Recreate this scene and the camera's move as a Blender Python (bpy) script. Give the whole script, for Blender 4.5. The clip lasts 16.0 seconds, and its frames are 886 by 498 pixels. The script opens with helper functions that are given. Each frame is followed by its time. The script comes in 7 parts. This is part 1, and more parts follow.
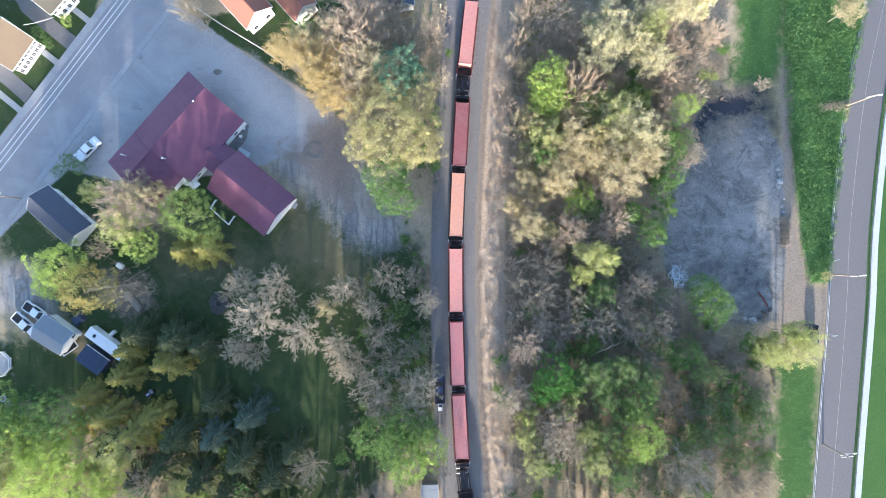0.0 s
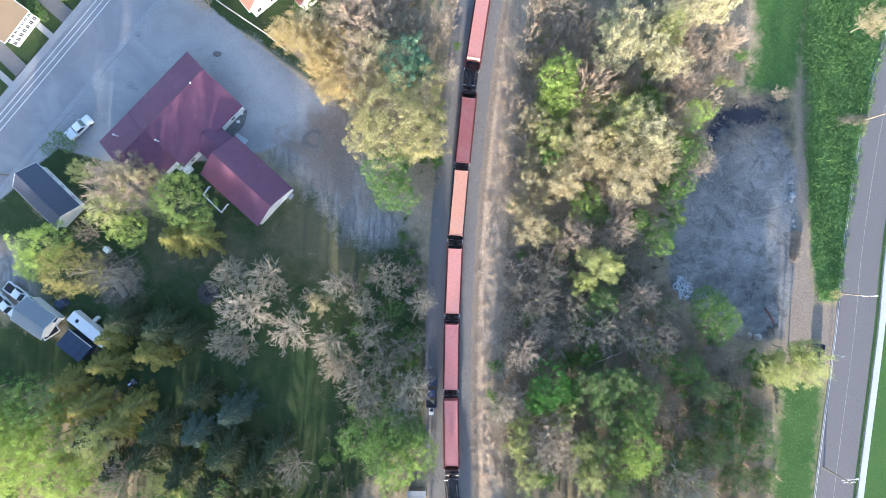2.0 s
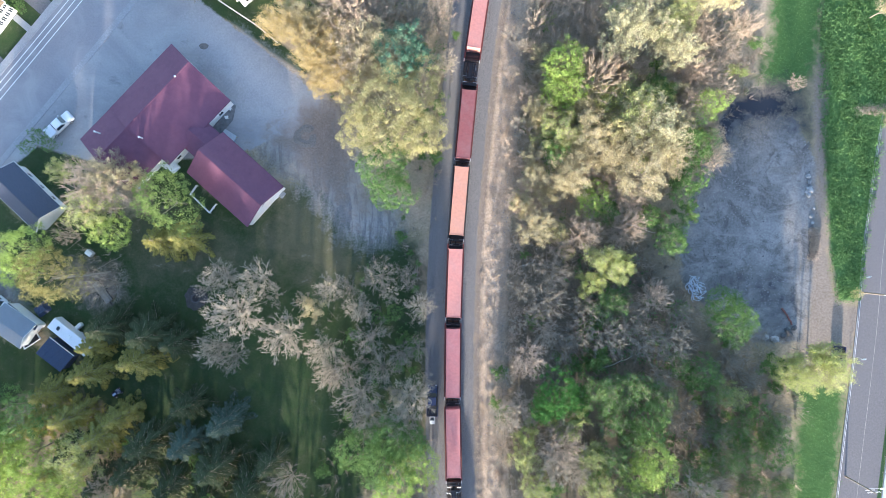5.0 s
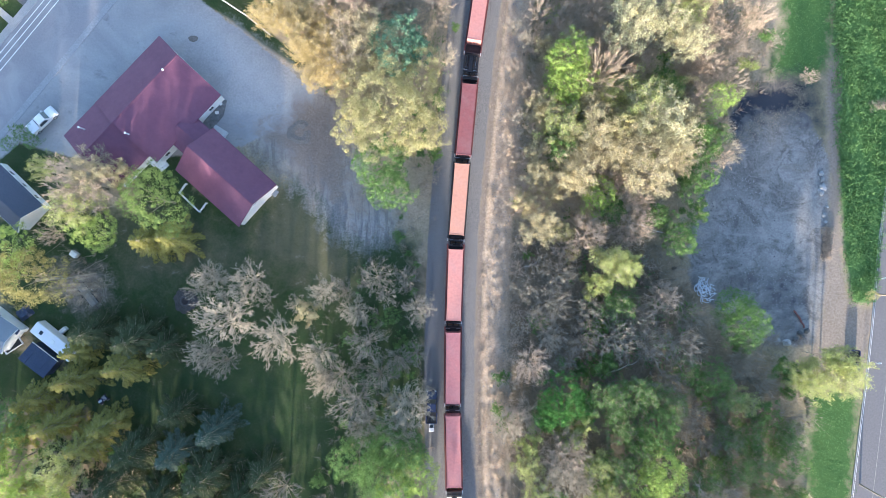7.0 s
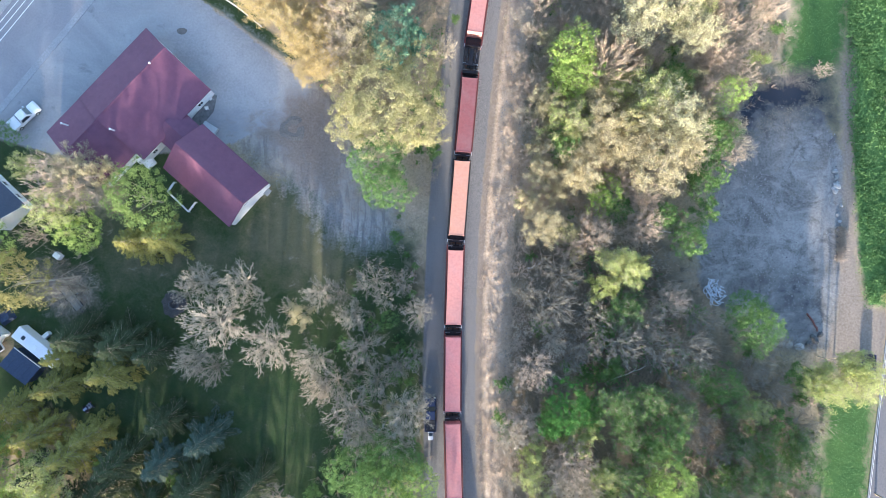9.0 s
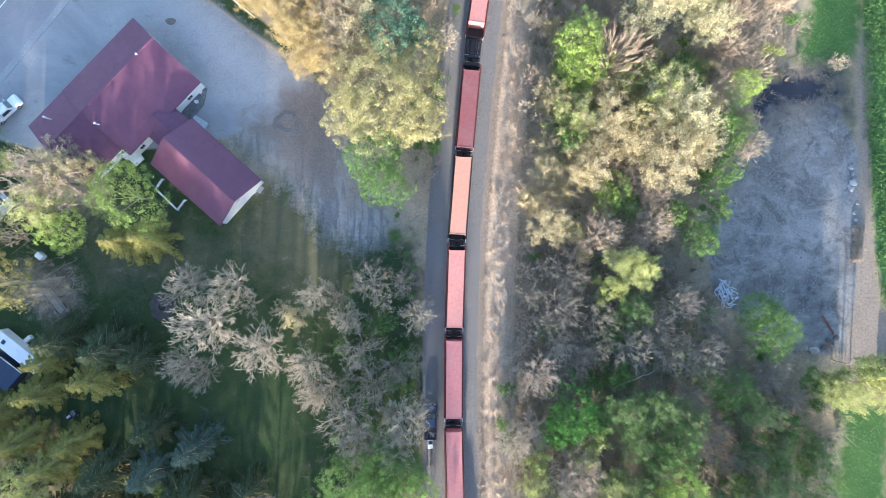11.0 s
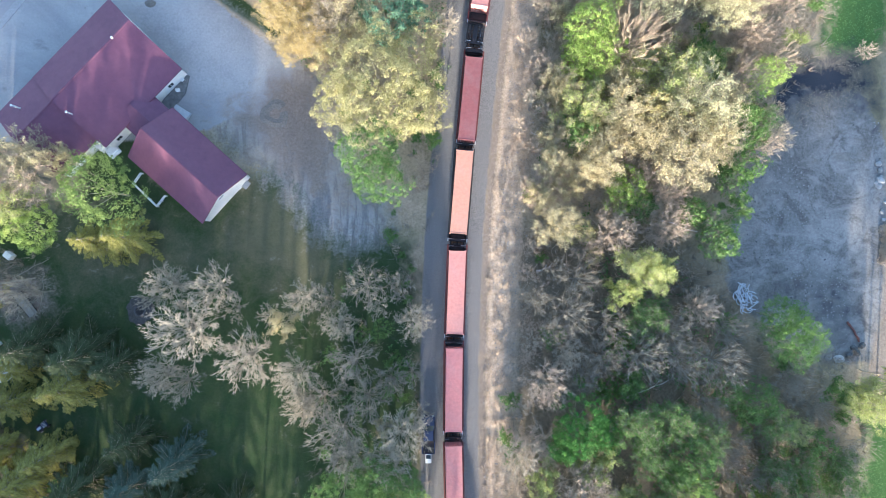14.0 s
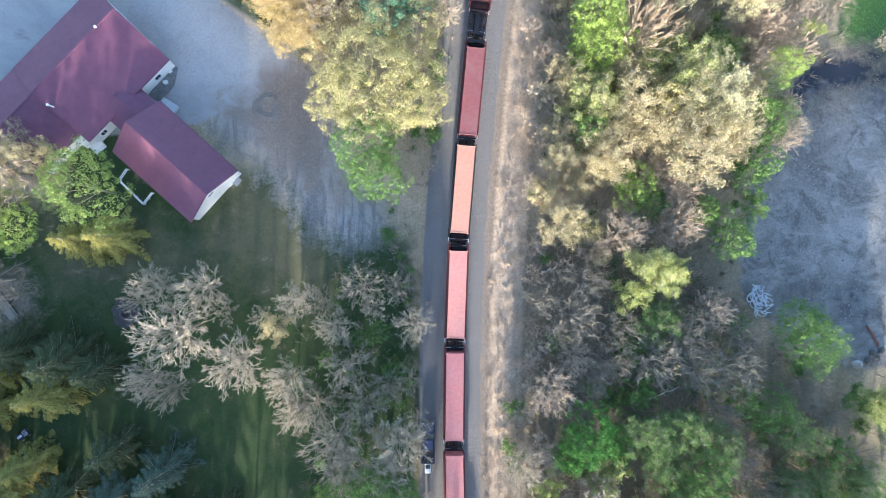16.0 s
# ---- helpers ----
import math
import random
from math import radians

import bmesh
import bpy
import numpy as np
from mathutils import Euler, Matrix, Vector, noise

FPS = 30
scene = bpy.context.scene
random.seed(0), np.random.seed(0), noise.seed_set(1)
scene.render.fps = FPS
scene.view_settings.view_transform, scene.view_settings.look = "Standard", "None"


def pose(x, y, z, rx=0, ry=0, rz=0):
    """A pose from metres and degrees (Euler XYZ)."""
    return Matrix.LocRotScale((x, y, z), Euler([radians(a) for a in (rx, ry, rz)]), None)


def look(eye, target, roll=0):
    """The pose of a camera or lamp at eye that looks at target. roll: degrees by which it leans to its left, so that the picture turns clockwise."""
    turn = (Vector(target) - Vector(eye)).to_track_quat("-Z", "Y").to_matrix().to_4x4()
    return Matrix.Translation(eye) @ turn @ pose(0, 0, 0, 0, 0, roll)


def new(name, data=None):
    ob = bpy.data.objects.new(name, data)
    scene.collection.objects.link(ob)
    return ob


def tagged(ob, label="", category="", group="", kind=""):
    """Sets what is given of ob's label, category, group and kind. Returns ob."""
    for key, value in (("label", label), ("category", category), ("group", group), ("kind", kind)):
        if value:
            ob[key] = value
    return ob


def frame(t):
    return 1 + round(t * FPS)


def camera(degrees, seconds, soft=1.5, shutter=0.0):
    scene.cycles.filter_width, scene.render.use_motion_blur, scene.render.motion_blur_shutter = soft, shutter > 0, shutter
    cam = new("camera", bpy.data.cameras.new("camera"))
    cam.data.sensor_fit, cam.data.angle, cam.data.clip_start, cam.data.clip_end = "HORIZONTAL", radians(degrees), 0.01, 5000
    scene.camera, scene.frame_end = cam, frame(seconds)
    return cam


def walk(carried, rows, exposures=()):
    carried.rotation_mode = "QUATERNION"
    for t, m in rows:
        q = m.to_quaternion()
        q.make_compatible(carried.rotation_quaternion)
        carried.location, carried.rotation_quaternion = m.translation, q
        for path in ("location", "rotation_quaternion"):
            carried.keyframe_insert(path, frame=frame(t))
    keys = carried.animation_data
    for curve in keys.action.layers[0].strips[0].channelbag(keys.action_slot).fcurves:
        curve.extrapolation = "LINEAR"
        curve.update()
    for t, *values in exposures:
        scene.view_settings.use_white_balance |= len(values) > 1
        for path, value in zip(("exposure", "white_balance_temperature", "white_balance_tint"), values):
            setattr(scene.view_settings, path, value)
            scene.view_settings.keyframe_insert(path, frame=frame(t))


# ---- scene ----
cam = camera(72.5, 16.0, soft=0.7)
# seconds, eye, and the small tilt and turn of a camera that looks straight down while it sinks
PATH = [
    (0, 0.474, -0.118, 121.475, 0.089, 0.359, -2.161),
    (0.5, 0.441, -0.179, 120.609, 0.063, 0.321, -1.257),
    (1, 0.344, -0.215, 119.644, 0.047, 0.243, 0.007),
    (1.5, 0.376, -0.149, 118.606, 0.017, 0.207, 0.781),
    (2, 0.396, -0.083, 117.533, 0.007, 0.216, 0.530),
    (2.5, 0.230, -0.029, 116.549, 0.019, 0.149, 0.334),
    (3, 0.222, 0.049, 115.373, -0.001, 0.138, 0.198),
    (3.5, 0.341, 0.030, 114.409, 0.001, 0.193, 0.075),
    (4, 0.335, -0.033, 113.571, -0.004, 0.203, 0.120),
    (6.5, 0.114, 0.078, 108.581, 0.004, 0.041, -0.018),
    (7, -0.057, 0.091, 107.500, -0.006, -0.047, 0.006),
    (7.5, -0.160, 0.143, 106.438, -0.011, -0.097, -0.065),
    (8, -0.293, 0.236, 105.344, -0.024, -0.194, -0.070),
    (8.5, -0.203, 0.282, 104.297, -0.035, -0.179, -0.065),
    (9, -0.229, 0.301, 103.312, -0.031, -0.206, -0.057),
    (11.5, -0.803, -0.078, 97.875, 0.169, -0.489, -0.069),
    (12, -0.865, -0.005, 96.730, 0.145, -0.519, -0.033),
    (12.5, -0.988, -0.055, 95.657, 0.184, -0.618, -0.026),
    (13, -0.889, 0.032, 94.564, 0.156, -0.573, 0.025),
    (13.5, -0.896, 0.104, 93.475, 0.102, -0.634, 0.107),
    (14, -1.020, 0.170, 92.356, 0.056, -0.730, 0.105),
    (14.5, -1.053, 0.257, 91.287, -0.002, -0.736, 0.107),
    (15, -0.942, 0.327, 90.254, -0.047, -0.711, 0.199),
    (15.5, -0.872, 0.304, 89.188, -0.040, -0.660, 0.174),
    (16, -1.060, 0.233, 88.202, 0.015, -0.762, 0.147),
]
walk(cam, [(t, pose(x, y, z, rx, ry, rz)) for t, x, y, z, rx, ry, rz in PATH],
     exposures=[(0.0, 2.15, 5750, 13), (4.0, 2.20, 5750, 13), (12.0, 2.33, 5750, 12), (16.0, 2.36, 5750, 11)])

# ---- daylight: a low sun along the railway and a clear sky ----
SUN_HEIGHT, SUN_TURN = 10.5, 2.5
world = bpy.data.worlds.new("sky")
scene.world = world
world.use_nodes = True
wn = world.node_tree
sky = wn.nodes.new("ShaderNodeTexSky")
sky.sky_type = "NISHITA"
sky.sun_disc = False
sky.sun_elevation = radians(SUN_HEIGHT)
sky.sun_rotation = radians(180 + SUN_TURN)
sky.air_density, sky.dust_density, sky.ozone_density = 1.0, 1.2, 1.5
wn.links.new(sky.outputs[0], wn.nodes["Background"].inputs[0])
wn.nodes["Background"].inputs[1].default_value = 0.15
sun = new("sun", bpy.data.lights.new("sun", "SUN"))
sun.data.energy, sun.data.angle, sun.data.color = 4.2, radians(2.0), (1.0, 0.86, 0.66)
a = radians(SUN_TURN)
sun.matrix_world = look((0, 0, 0), (math.sin(a) * math.cos(radians(SUN_HEIGHT)), math.cos(a) * math.cos(radians(SUN_HEIGHT)), -math.sin(radians(SUN_HEIGHT))))

# ---- materials ----
def nodes_of(name, rough=0.8, metal=0.0, spec=0.5):
    m = bpy.data.materials.new(name)
    m.use_nodes = True
    t = m.node_tree
    b = t.nodes["Principled BSDF"]
    b.inputs["Roughness"].default_value = rough
    b.inputs["Metallic"].default_value = metal
    b.inputs["Specular IOR Level"].default_value = spec
    return m, t, b


def noise_node(t, scale, detail=5.0, rough=0.6, coord="Object", dist=0.0):
    c = t.nodes.get("c_" + coord)
    if c is None:
        if coord == "World":
            c = t.nodes.new("ShaderNodeNewGeometry")
        else:
            c = t.nodes.new("ShaderNodeTexCoord")
        c.name = "c_" + coord
    n = t.nodes.new("ShaderNodeTexNoise")
    n.inputs["Scale"].default_value, n.inputs["Detail"].default_value = scale, detail
    n.inputs["Roughness"].default_value, n.inputs["Distortion"].default_value = rough, dist
    t.links.new(c.outputs["Position" if coord == "World" else coord], n.inputs["Vector"])
    return n.outputs["Fac"]


def ramp(t, fac, *stops):
    r = t.nodes.new("ShaderNodeValToRGB")
    e = r.color_ramp.elements
    while len(e) < len(stops):
        e.new(0.5)
    for k, (p, c) in zip(e, stops):
        k.position, k.color = p, (*c, 1)
    t.links.new(fac, r.inputs[0])
    return r.outputs[0]


def mixed(t, fac, a, b, blend="MIX"):
    n = t.nodes.new("ShaderNodeMix")
    n.data_type, n.blend_type = "RGBA", blend
    if isinstance(fac, (int, float)):
        n.inputs[0].default_value = fac
    else:
        t.links.new(fac, n.inputs[0])
    for v, s in ((a, n.inputs[6]), (b, n.inputs[7])):
        if isinstance(v, tuple):
            s.default_value = (*v, 1)
        else:
            t.links.new(v, s)
    return n.outputs[2]


def calc(t, op, a, b=0.0, clamp=False):
    n = t.nodes.new("ShaderNodeMath")
    n.operation, n.use_clamp = op, clamp
    for v, s in ((a, n.inputs[0]), (b, n.inputs[1])):
        if isinstance(v, (int, float)):
            s.default_value = v
        else:
            t.links.new(v, s)
    return n.outputs[0]


def bump(t, b, height, strength=0.4, dist=0.02):
    n = t.nodes.new("ShaderNodeBump")
    n.inputs["Strength"].default_value, n.inputs["Distance"].default_value = strength, dist
    t.links.new(height, n.inputs["Height"])
    t.links.new(n.outputs[0], b.inputs["Normal"])


def surface(name, c1, c2, fine=8.0, coarse=0.5, rough=0.8, metal=0.0, stain=(0.5, 0.5, 0.5), stain_amount=0.35, relief=0.3, coord="Object", vary=0.0, dist=0.02):
    """Two colours by fine grain, broad stains over them, and relief; vary: difference from piece to piece."""
    m, t, b = nodes_of(name, rough, metal)
    grain = noise_node(t, fine, 6, 0.65, coord)
    col = ramp(t, grain, (0.3, c1), (0.7, c2))
    broad = noise_node(t, coarse, 4, 0.6, coord, 0.6)
    st = ramp(t, broad, (0.45, (0, 0, 0)), (0.7, (1, 1, 1)))
    col = mixed(t, calc(t, "MULTIPLY", st, stain_amount), col, stain)
    if vary:
        o = t.nodes.new("ShaderNodeObjectInfo")
        h = t.nodes.new("ShaderNodeHueSaturation")
        t.links.new(calc(t, "ADD", calc(t, "MULTIPLY", o.outputs["Random"], 2 * vary), 1 - vary), h.inputs["Value"])
        t.links.new(col, h.inputs["Color"])
        col = h.outputs[0]
    t.links.new(col, b.inputs["Base Color"])
    if relief:
        bump(t, b, grain, relief, dist)
    return m


def leaf(name, c1, c2, let_in=0.45, rough=0.85):
    """Leaves: a colour that differs leaf by leaf and tree by tree, and light that comes through."""
    m, t, b = nodes_of(name, rough, 0.0, 0.15)
    g = t.nodes.new("ShaderNodeNewGeometry")
    o = t.nodes.new("ShaderNodeObjectInfo")
    f = calc(t, "ADD", calc(t, "MULTIPLY", g.outputs["Random Per Island"], 0.75), calc(t, "MULTIPLY", o.outputs["Random"], 0.25))
    col = ramp(t, f, (0.0, c1), (1.0, c2))
    t.links.new(col, b.inputs["Base Color"])
    tr = t.nodes.new("ShaderNodeBsdfTranslucent")
    t.links.new(col, tr.inputs[0])
    mx = t.nodes.new("ShaderNodeMixShader")
    mx.inputs[0].default_value = let_in
    t.links.new(b.outputs[0], mx.inputs[1])
    t.links.new(tr.outputs[0], mx.inputs[2])
    t.links.new(mx.outputs[0], t.nodes["Material Output"].inputs[0])
    return m


def bark(name, c1, c2):
    m, t, b = nodes_of(name, 0.9)
    o = t.nodes.new("ShaderNodeObjectInfo")
    g = t.nodes.new("ShaderNodeNewGeometry")
    f = calc(t, "ADD", calc(t, "MULTIPLY", o.outputs["Random"], 0.4), calc(t, "MULTIPLY", g.outputs["Random Per Island"], 0.6))
    n = noise_node(t, 5.0, 4, 0.6)
    col = mixed(t, n, ramp(t, f, (0.0, c1), (1.0, c2)), tuple(0.8 * v for v in c1))
    t.links.new(col, b.inputs["Base Color"])
    bump(t, b, n, 0.5, 0.02)
    return m


BARK = bark("grey_bark", (0.28, 0.24, 0.18), (0.46, 0.40, 0.31))
TWIG = bark("tan_twigs", (0.37, 0.315, 0.235), (0.60, 0.52, 0.40))
TWIG_BROWN = bark("brown_twigs", (0.42, 0.325, 0.24), (0.66, 0.53, 0.405))
# dark twigs: the shade on leafless trees is put into this colour
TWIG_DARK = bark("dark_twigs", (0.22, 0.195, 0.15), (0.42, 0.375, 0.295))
STRAW = bark("dry_straw", (0.46, 0.37, 0.275), (0.74, 0.61, 0.475))
LEAF = {
    "bright": leaf("bright_green_leaves", (0.22, 0.325, 0.07), (0.48, 0.58, 0.18)),
    "olive": leaf("olive_gold_leaves", (0.17, 0.16, 0.055), (0.40, 0.36, 0.15), 0.3),
    "soft": leaf("soft_green_leaves", (0.125, 0.19, 0.05), (0.29, 0.37, 0.125), 0.4),
    "mid": leaf("green_leaves", (0.075, 0.145, 0.040), (0.195, 0.30, 0.10), 0.35),
    "pale": leaf("pale_young_leaves", (0.25, 0.30, 0.095), (0.53, 0.56, 0.235)),
    "silver": leaf("silvery_blossom", (0.40, 0.385, 0.22), (0.68, 0.64, 0.41)),
    "willow": leaf("yellow_willow_leaves", (0.30, 0.285, 0.12), (0.53, 0.49, 0.26)),
    "gold": leaf("golden_catkins", (0.38, 0.30, 0.13), (0.58, 0.475, 0.24)),
    "tan": leaf("tan_buds", (0.35, 0.305, 0.175), (0.60, 0.535, 0.335)),
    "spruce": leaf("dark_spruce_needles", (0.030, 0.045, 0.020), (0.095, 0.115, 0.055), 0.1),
    # spruce needles again, with the low sun's gold put into the colour
    "goldspruce": leaf("sunlit_spruce_needles", (0.12, 0.118, 0.03), (0.40, 0.36, 0.10), 0.15),
    "deep": leaf("deep_green_leaves", (0.032, 0.10, 0.022), (0.10, 0.235, 0.055), 0.3),
    "blue": leaf("blue_spruce_needles", (0.04, 0.068, 0.048), (0.115, 0.155, 0.115), 0.1),
    "pine": leaf("pine_needles", (0.07, 0.15, 0.085), (0.18, 0.30, 0.19), 0.15),
    "weed": leaf("tall_weeds", (0.055, 0.135, 0.04), (0.175, 0.29, 0.10), 0.15, 0.75),
}
ASPHALT = surface("worn_asphalt", (0.22, 0.215, 0.23), (0.265, 0.26, 0.27), 3.0, 0.16, 0.85, stain=(0.34, 0.335, 0.335), stain_amount=0.65, coord="World")
ASPHALT_R = surface("pale_asphalt", (0.115, 0.108, 0.112), (0.165, 0.155, 0.158), 3.0, 0.1, 0.85, stain=(0.13, 0.125, 0.13), stain_amount=0.4, coord="World")
CONCRETE = surface("concrete", (0.27, 0.275, 0.28), (0.37, 0.375, 0.375), 4.0, 0.4, 0.85, stain=(0.24, 0.24, 0.245), coord="World")
WALKWAY = surface("bright_concrete", (0.40, 0.42, 0.44), (0.50, 0.52, 0.54), 3.0, 0.3, 0.8, stain=(0.36, 0.37, 0.39), coord="World")
PAINT = surface("road_paint", (0.60, 0.60, 0.595), (0.80, 0.80, 0.79), 5.0, 1.0, 0.7, stain=(0.4, 0.4, 0.4), coord="World")
YELLOW = surface("faded_cream_paint", (0.26, 0.245, 0.22), (0.40, 0.375, 0.33), 5.0, 0.5, 0.7, stain=(0.16, 0.155, 0.155), stain_amount=0.9, relief=0.1, coord="World")
MAROON = surface("maroon_metal_roof", (0.132, 0.047, 0.082), (0.170, 0.061, 0.100), 1.2, 0.25, 0.62, stain=(0.20, 0.080, 0.118), stain_amount=0.5, relief=0.05)
WHITE = surface("white_siding", (0.70, 0.70, 0.68), (0.82, 0.82, 0.80), 6.0, 0.6, 0.6, stain=(0.62, 0.62, 0.58), relief=0.1)
TRIM = surface("white_trim", (0.75, 0.75, 0.73), (0.84, 0.84, 0.82), 9.0, 1.0, 0.5, stain=(0.66, 0.66, 0.62), relief=0.05)
SLATE = surface("dark_blue_shingles", (0.045, 0.055, 0.085), (0.085, 0.095, 0.13), 6.0, 0.5, 0.8, stain=(0.06, 0.07, 0.10))
GREYROOF = surface("grey_shingles", (0.20, 0.22, 0.25), (0.29, 0.31, 0.34), 6.0, 0.5, 0.8, stain=(0.22, 0.23, 0.25))
TANROOF = surface("tan_shingles", (0.15, 0.108, 0.07), (0.21, 0.155, 0.10), 6.0, 0.5, 0.85, stain=(0.14, 0.11, 0.08))
REDROOF = surface("red_brown_shingles", (0.22, 0.085, 0.06), (0.31, 0.13, 0.09), 6.0, 0.5, 0.85, stain=(0.2, 0.09, 0.07))
GLASS, _t, _b = nodes_of("window_glass", 0.08, 0.0, 0.6)
_b.inputs["Base Color"].default_value = (0.03, 0.04, 0.05, 1)
STEEL = surface("galvanised_steel", (0.50, 0.51, 0.52), (0.62, 0.63, 0.64), 6.0, 1.0, 0.45, 0.7, stain=(0.4, 0.4, 0.4), relief=0.05)
BLACKSTEEL = surface("black_grimy_steel", (0.025, 0.022, 0.024), (0.06, 0.05, 0.05), 4.0, 0.7, 0.6, 0.3, stain=(0.09, 0.06, 0.05))
WELLRED = surface("maroon_car_steel", (0.10, 0.022, 0.022), (0.16, 0.04, 0.038), 4.0, 0.7, 0.6, 0.1, stain=(0.07, 0.035, 0.03))
RUST = surface("rusty_rail", (0.20, 0.10, 0.06), (0.30, 0.17, 0.11), 8.0, 1.0, 0.7, 0.3, stain=(0.15, 0.08, 0.05))
RAILTOP = surface("polished_rail_top", (0.60, 0.57, 0.54), (0.72, 0.69, 0.66), 8.0, 1.0, 0.3, 0.9, stain=(0.5, 0.45, 0.4), relief=0.0)
TIEWOOD = surface("creosoted_tie", (0.10, 0.065, 0.05), (0.20, 0.135, 0.10), 7.0, 1.5, 0.9, stain=(0.23, 0.16, 0.11), vary=0.35)
POLEWOOD = surface("weathered_pole", (0.20, 0.16, 0.12), (0.34, 0.29, 0.24), 9.0, 1.0, 0.9, stain=(0.25, 0.23, 0.2))
PLANK = surface("grey_planks", (0.15, 0.14, 0.12), (0.27, 0.25, 0.22), 9.0, 1.0, 0.9, stain=(0.2, 0.2, 0.18), vary=0.2)
CARWHITE = surface("white_car_paint", (0.78, 0.78, 0.79), (0.83, 0.83, 0.84), 3.0, 0.5, 0.25, stain=(0.72, 0.72, 0.72), relief=0.0)
CARBLUE = surface("dark_blue_car_paint", (0.03, 0.04, 0.09), (0.05, 0.06, 0.12), 3.0, 0.5, 0.25, stain=(0.06, 0.07, 0.1), relief=0.0)
RUBBER = surface("tyre_rubber", (0.02, 0.02, 0.02), (0.04, 0.04, 0.04), 9.0, 1.0, 0.9, stain=(0.06, 0.055, 0.05))
STONE = surface("pale_boulder", (0.24, 0.235, 0.23), (0.38, 0.375, 0.365), 3.0, 0.6, 0.9, stain=(0.3, 0.29, 0.27), relief=0.6, vary=0.2)
BRICKRED = surface("brick_red", (0.17, 0.05, 0.04), (0.25, 0.085, 0.06), 7.0, 1.0, 0.85, stain=(0.25, 0.1, 0.07))
TARP = surface("dark_blue_tarp", (0.028, 0.040, 0.075), (0.05, 0.066, 0.115), 4.0, 0.8, 0.6, stain=(0.07, 0.08, 0.11))
JUNKMETAL = surface("pale_blue_scrap", (0.45, 0.52, 0.62), (0.66, 0.71, 0.78), 5.0, 1.0, 0.5, 0.2, stain=(0.35, 0.38, 0.42))


def container_paint(name, c):
    d = tuple(0.78 * v for v in c)
    return surface(name, d, c, 2.5, 0.45, 0.55, stain=tuple(0.5 * v + 0.12 for v in c), stain_amount=0.35, relief=0.05, coord="Object")


PAINTS = {
    "pink": container_paint("faded_pink_red_paint", (0.58, 0.245, 0.205)),
    "orange": container_paint("faded_orange_paint", (0.60, 0.285, 0.195)),
    "dark": container_paint("dark_red_paint", (0.27, 0.088, 0.088)),
    "rose": container_paint("rose_red_paint", (0.52, 0.19, 0.18)),
}
DRIVE = surface("driveway_asphalt", (0.10, 0.10, 0.108), (0.16, 0.158, 0.165), 3.0, 0.2, 0.9, stain=(0.19, 0.185, 0.185), stain_amount=0.5, coord="World")
GUTTERSTRIP = surface("worn_kerb_strip", (0.25, 0.255, 0.265), (0.34, 0.345, 0.355), 3.0, 0.5, 0.9, stain=(0.20, 0.20, 0.21), coord="World")
RUBBLE = surface("dark_rubble", (0.06, 0.06, 0.062), (0.13, 0.13, 0.13), 4.0, 0.8, 0.95, stain=(0.08, 0.08, 0.08), relief=0.6)
SOIL = surface("dark_soil", (0.13, 0.115, 0.10), (0.22, 0.20, 0.18), 4.0, 0.8, 0.95, stain=(0.12, 0.11, 0.1), relief=0.6)
OLIVEROOF = surface("olive_grey_shingles", (0.075, 0.068, 0.05), (0.12, 0.11, 0.085), 6.0, 0.5, 0.85, stain=(0.09, 0.08, 0.065))
PIPERED = surface("dull_red_pipe", (0.13, 0.05, 0.045), (0.22, 0.085, 0.07), 5.0, 0.8, 0.8, stain=(0.12, 0.08, 0.07))

# ---- small builders ----
def part(name, bm, material, parent, label=""):
    """Links a bmesh as one mesh object under a thing or a part."""
    me = bpy.data.meshes.new(name)
    bm.normal_update()
    bm.to_mesh(me)
    bm.free()
    me.materials.append(material)
    ob = new(name, me)
    ob.parent = parent
    return tagged(ob, label)


def thing(name, m, label, category, group="", kind=""):
    ob = new(name)
    ob.empty_display_size = 0.3
    ob.matrix_world = m
    return tagged(ob, label, category, group, kind)


def single(name, bm, material, m, label, category, group="", kind=""):
    ob = part(name, bm, material, None)
    ob.matrix_world = m
    return tagged(ob, label, category, group, kind)


def box(bm, x0, x1, y0, y1, z0, z1, bevel=0.0):
    v = bmesh.ops.create_cube(bm, size=1, matrix=Matrix.LocRotScale(((x0 + x1) / 2, (y0 + y1) / 2, (z0 + z1) / 2), None, (x1 - x0, y1 - y0, z1 - z0)))["verts"]
    if bevel:
        bmesh.ops.bevel(bm, geom=list({e for q in v for e in q.link_edges}), offset=bevel, segments=1, affect="EDGES")
    return bm


def boxes(*args):
    bm = bmesh.new()
    for a in args:
        box(bm, *a)
    return bm


def rod(bm, p, q, r, r2=None, n=6):
    p, q = Vector(p), Vector(q)
    d = q - p
    m = Matrix.Translation((p + q) / 2) @ d.to_track_quat("Z", "Y").to_matrix().to_4x4()
    bmesh.ops.create_cone(bm, cap_ends=True, segments=n, radius1=r, radius2=r if r2 is None else r2, depth=d.length, matrix=m)
    return bm


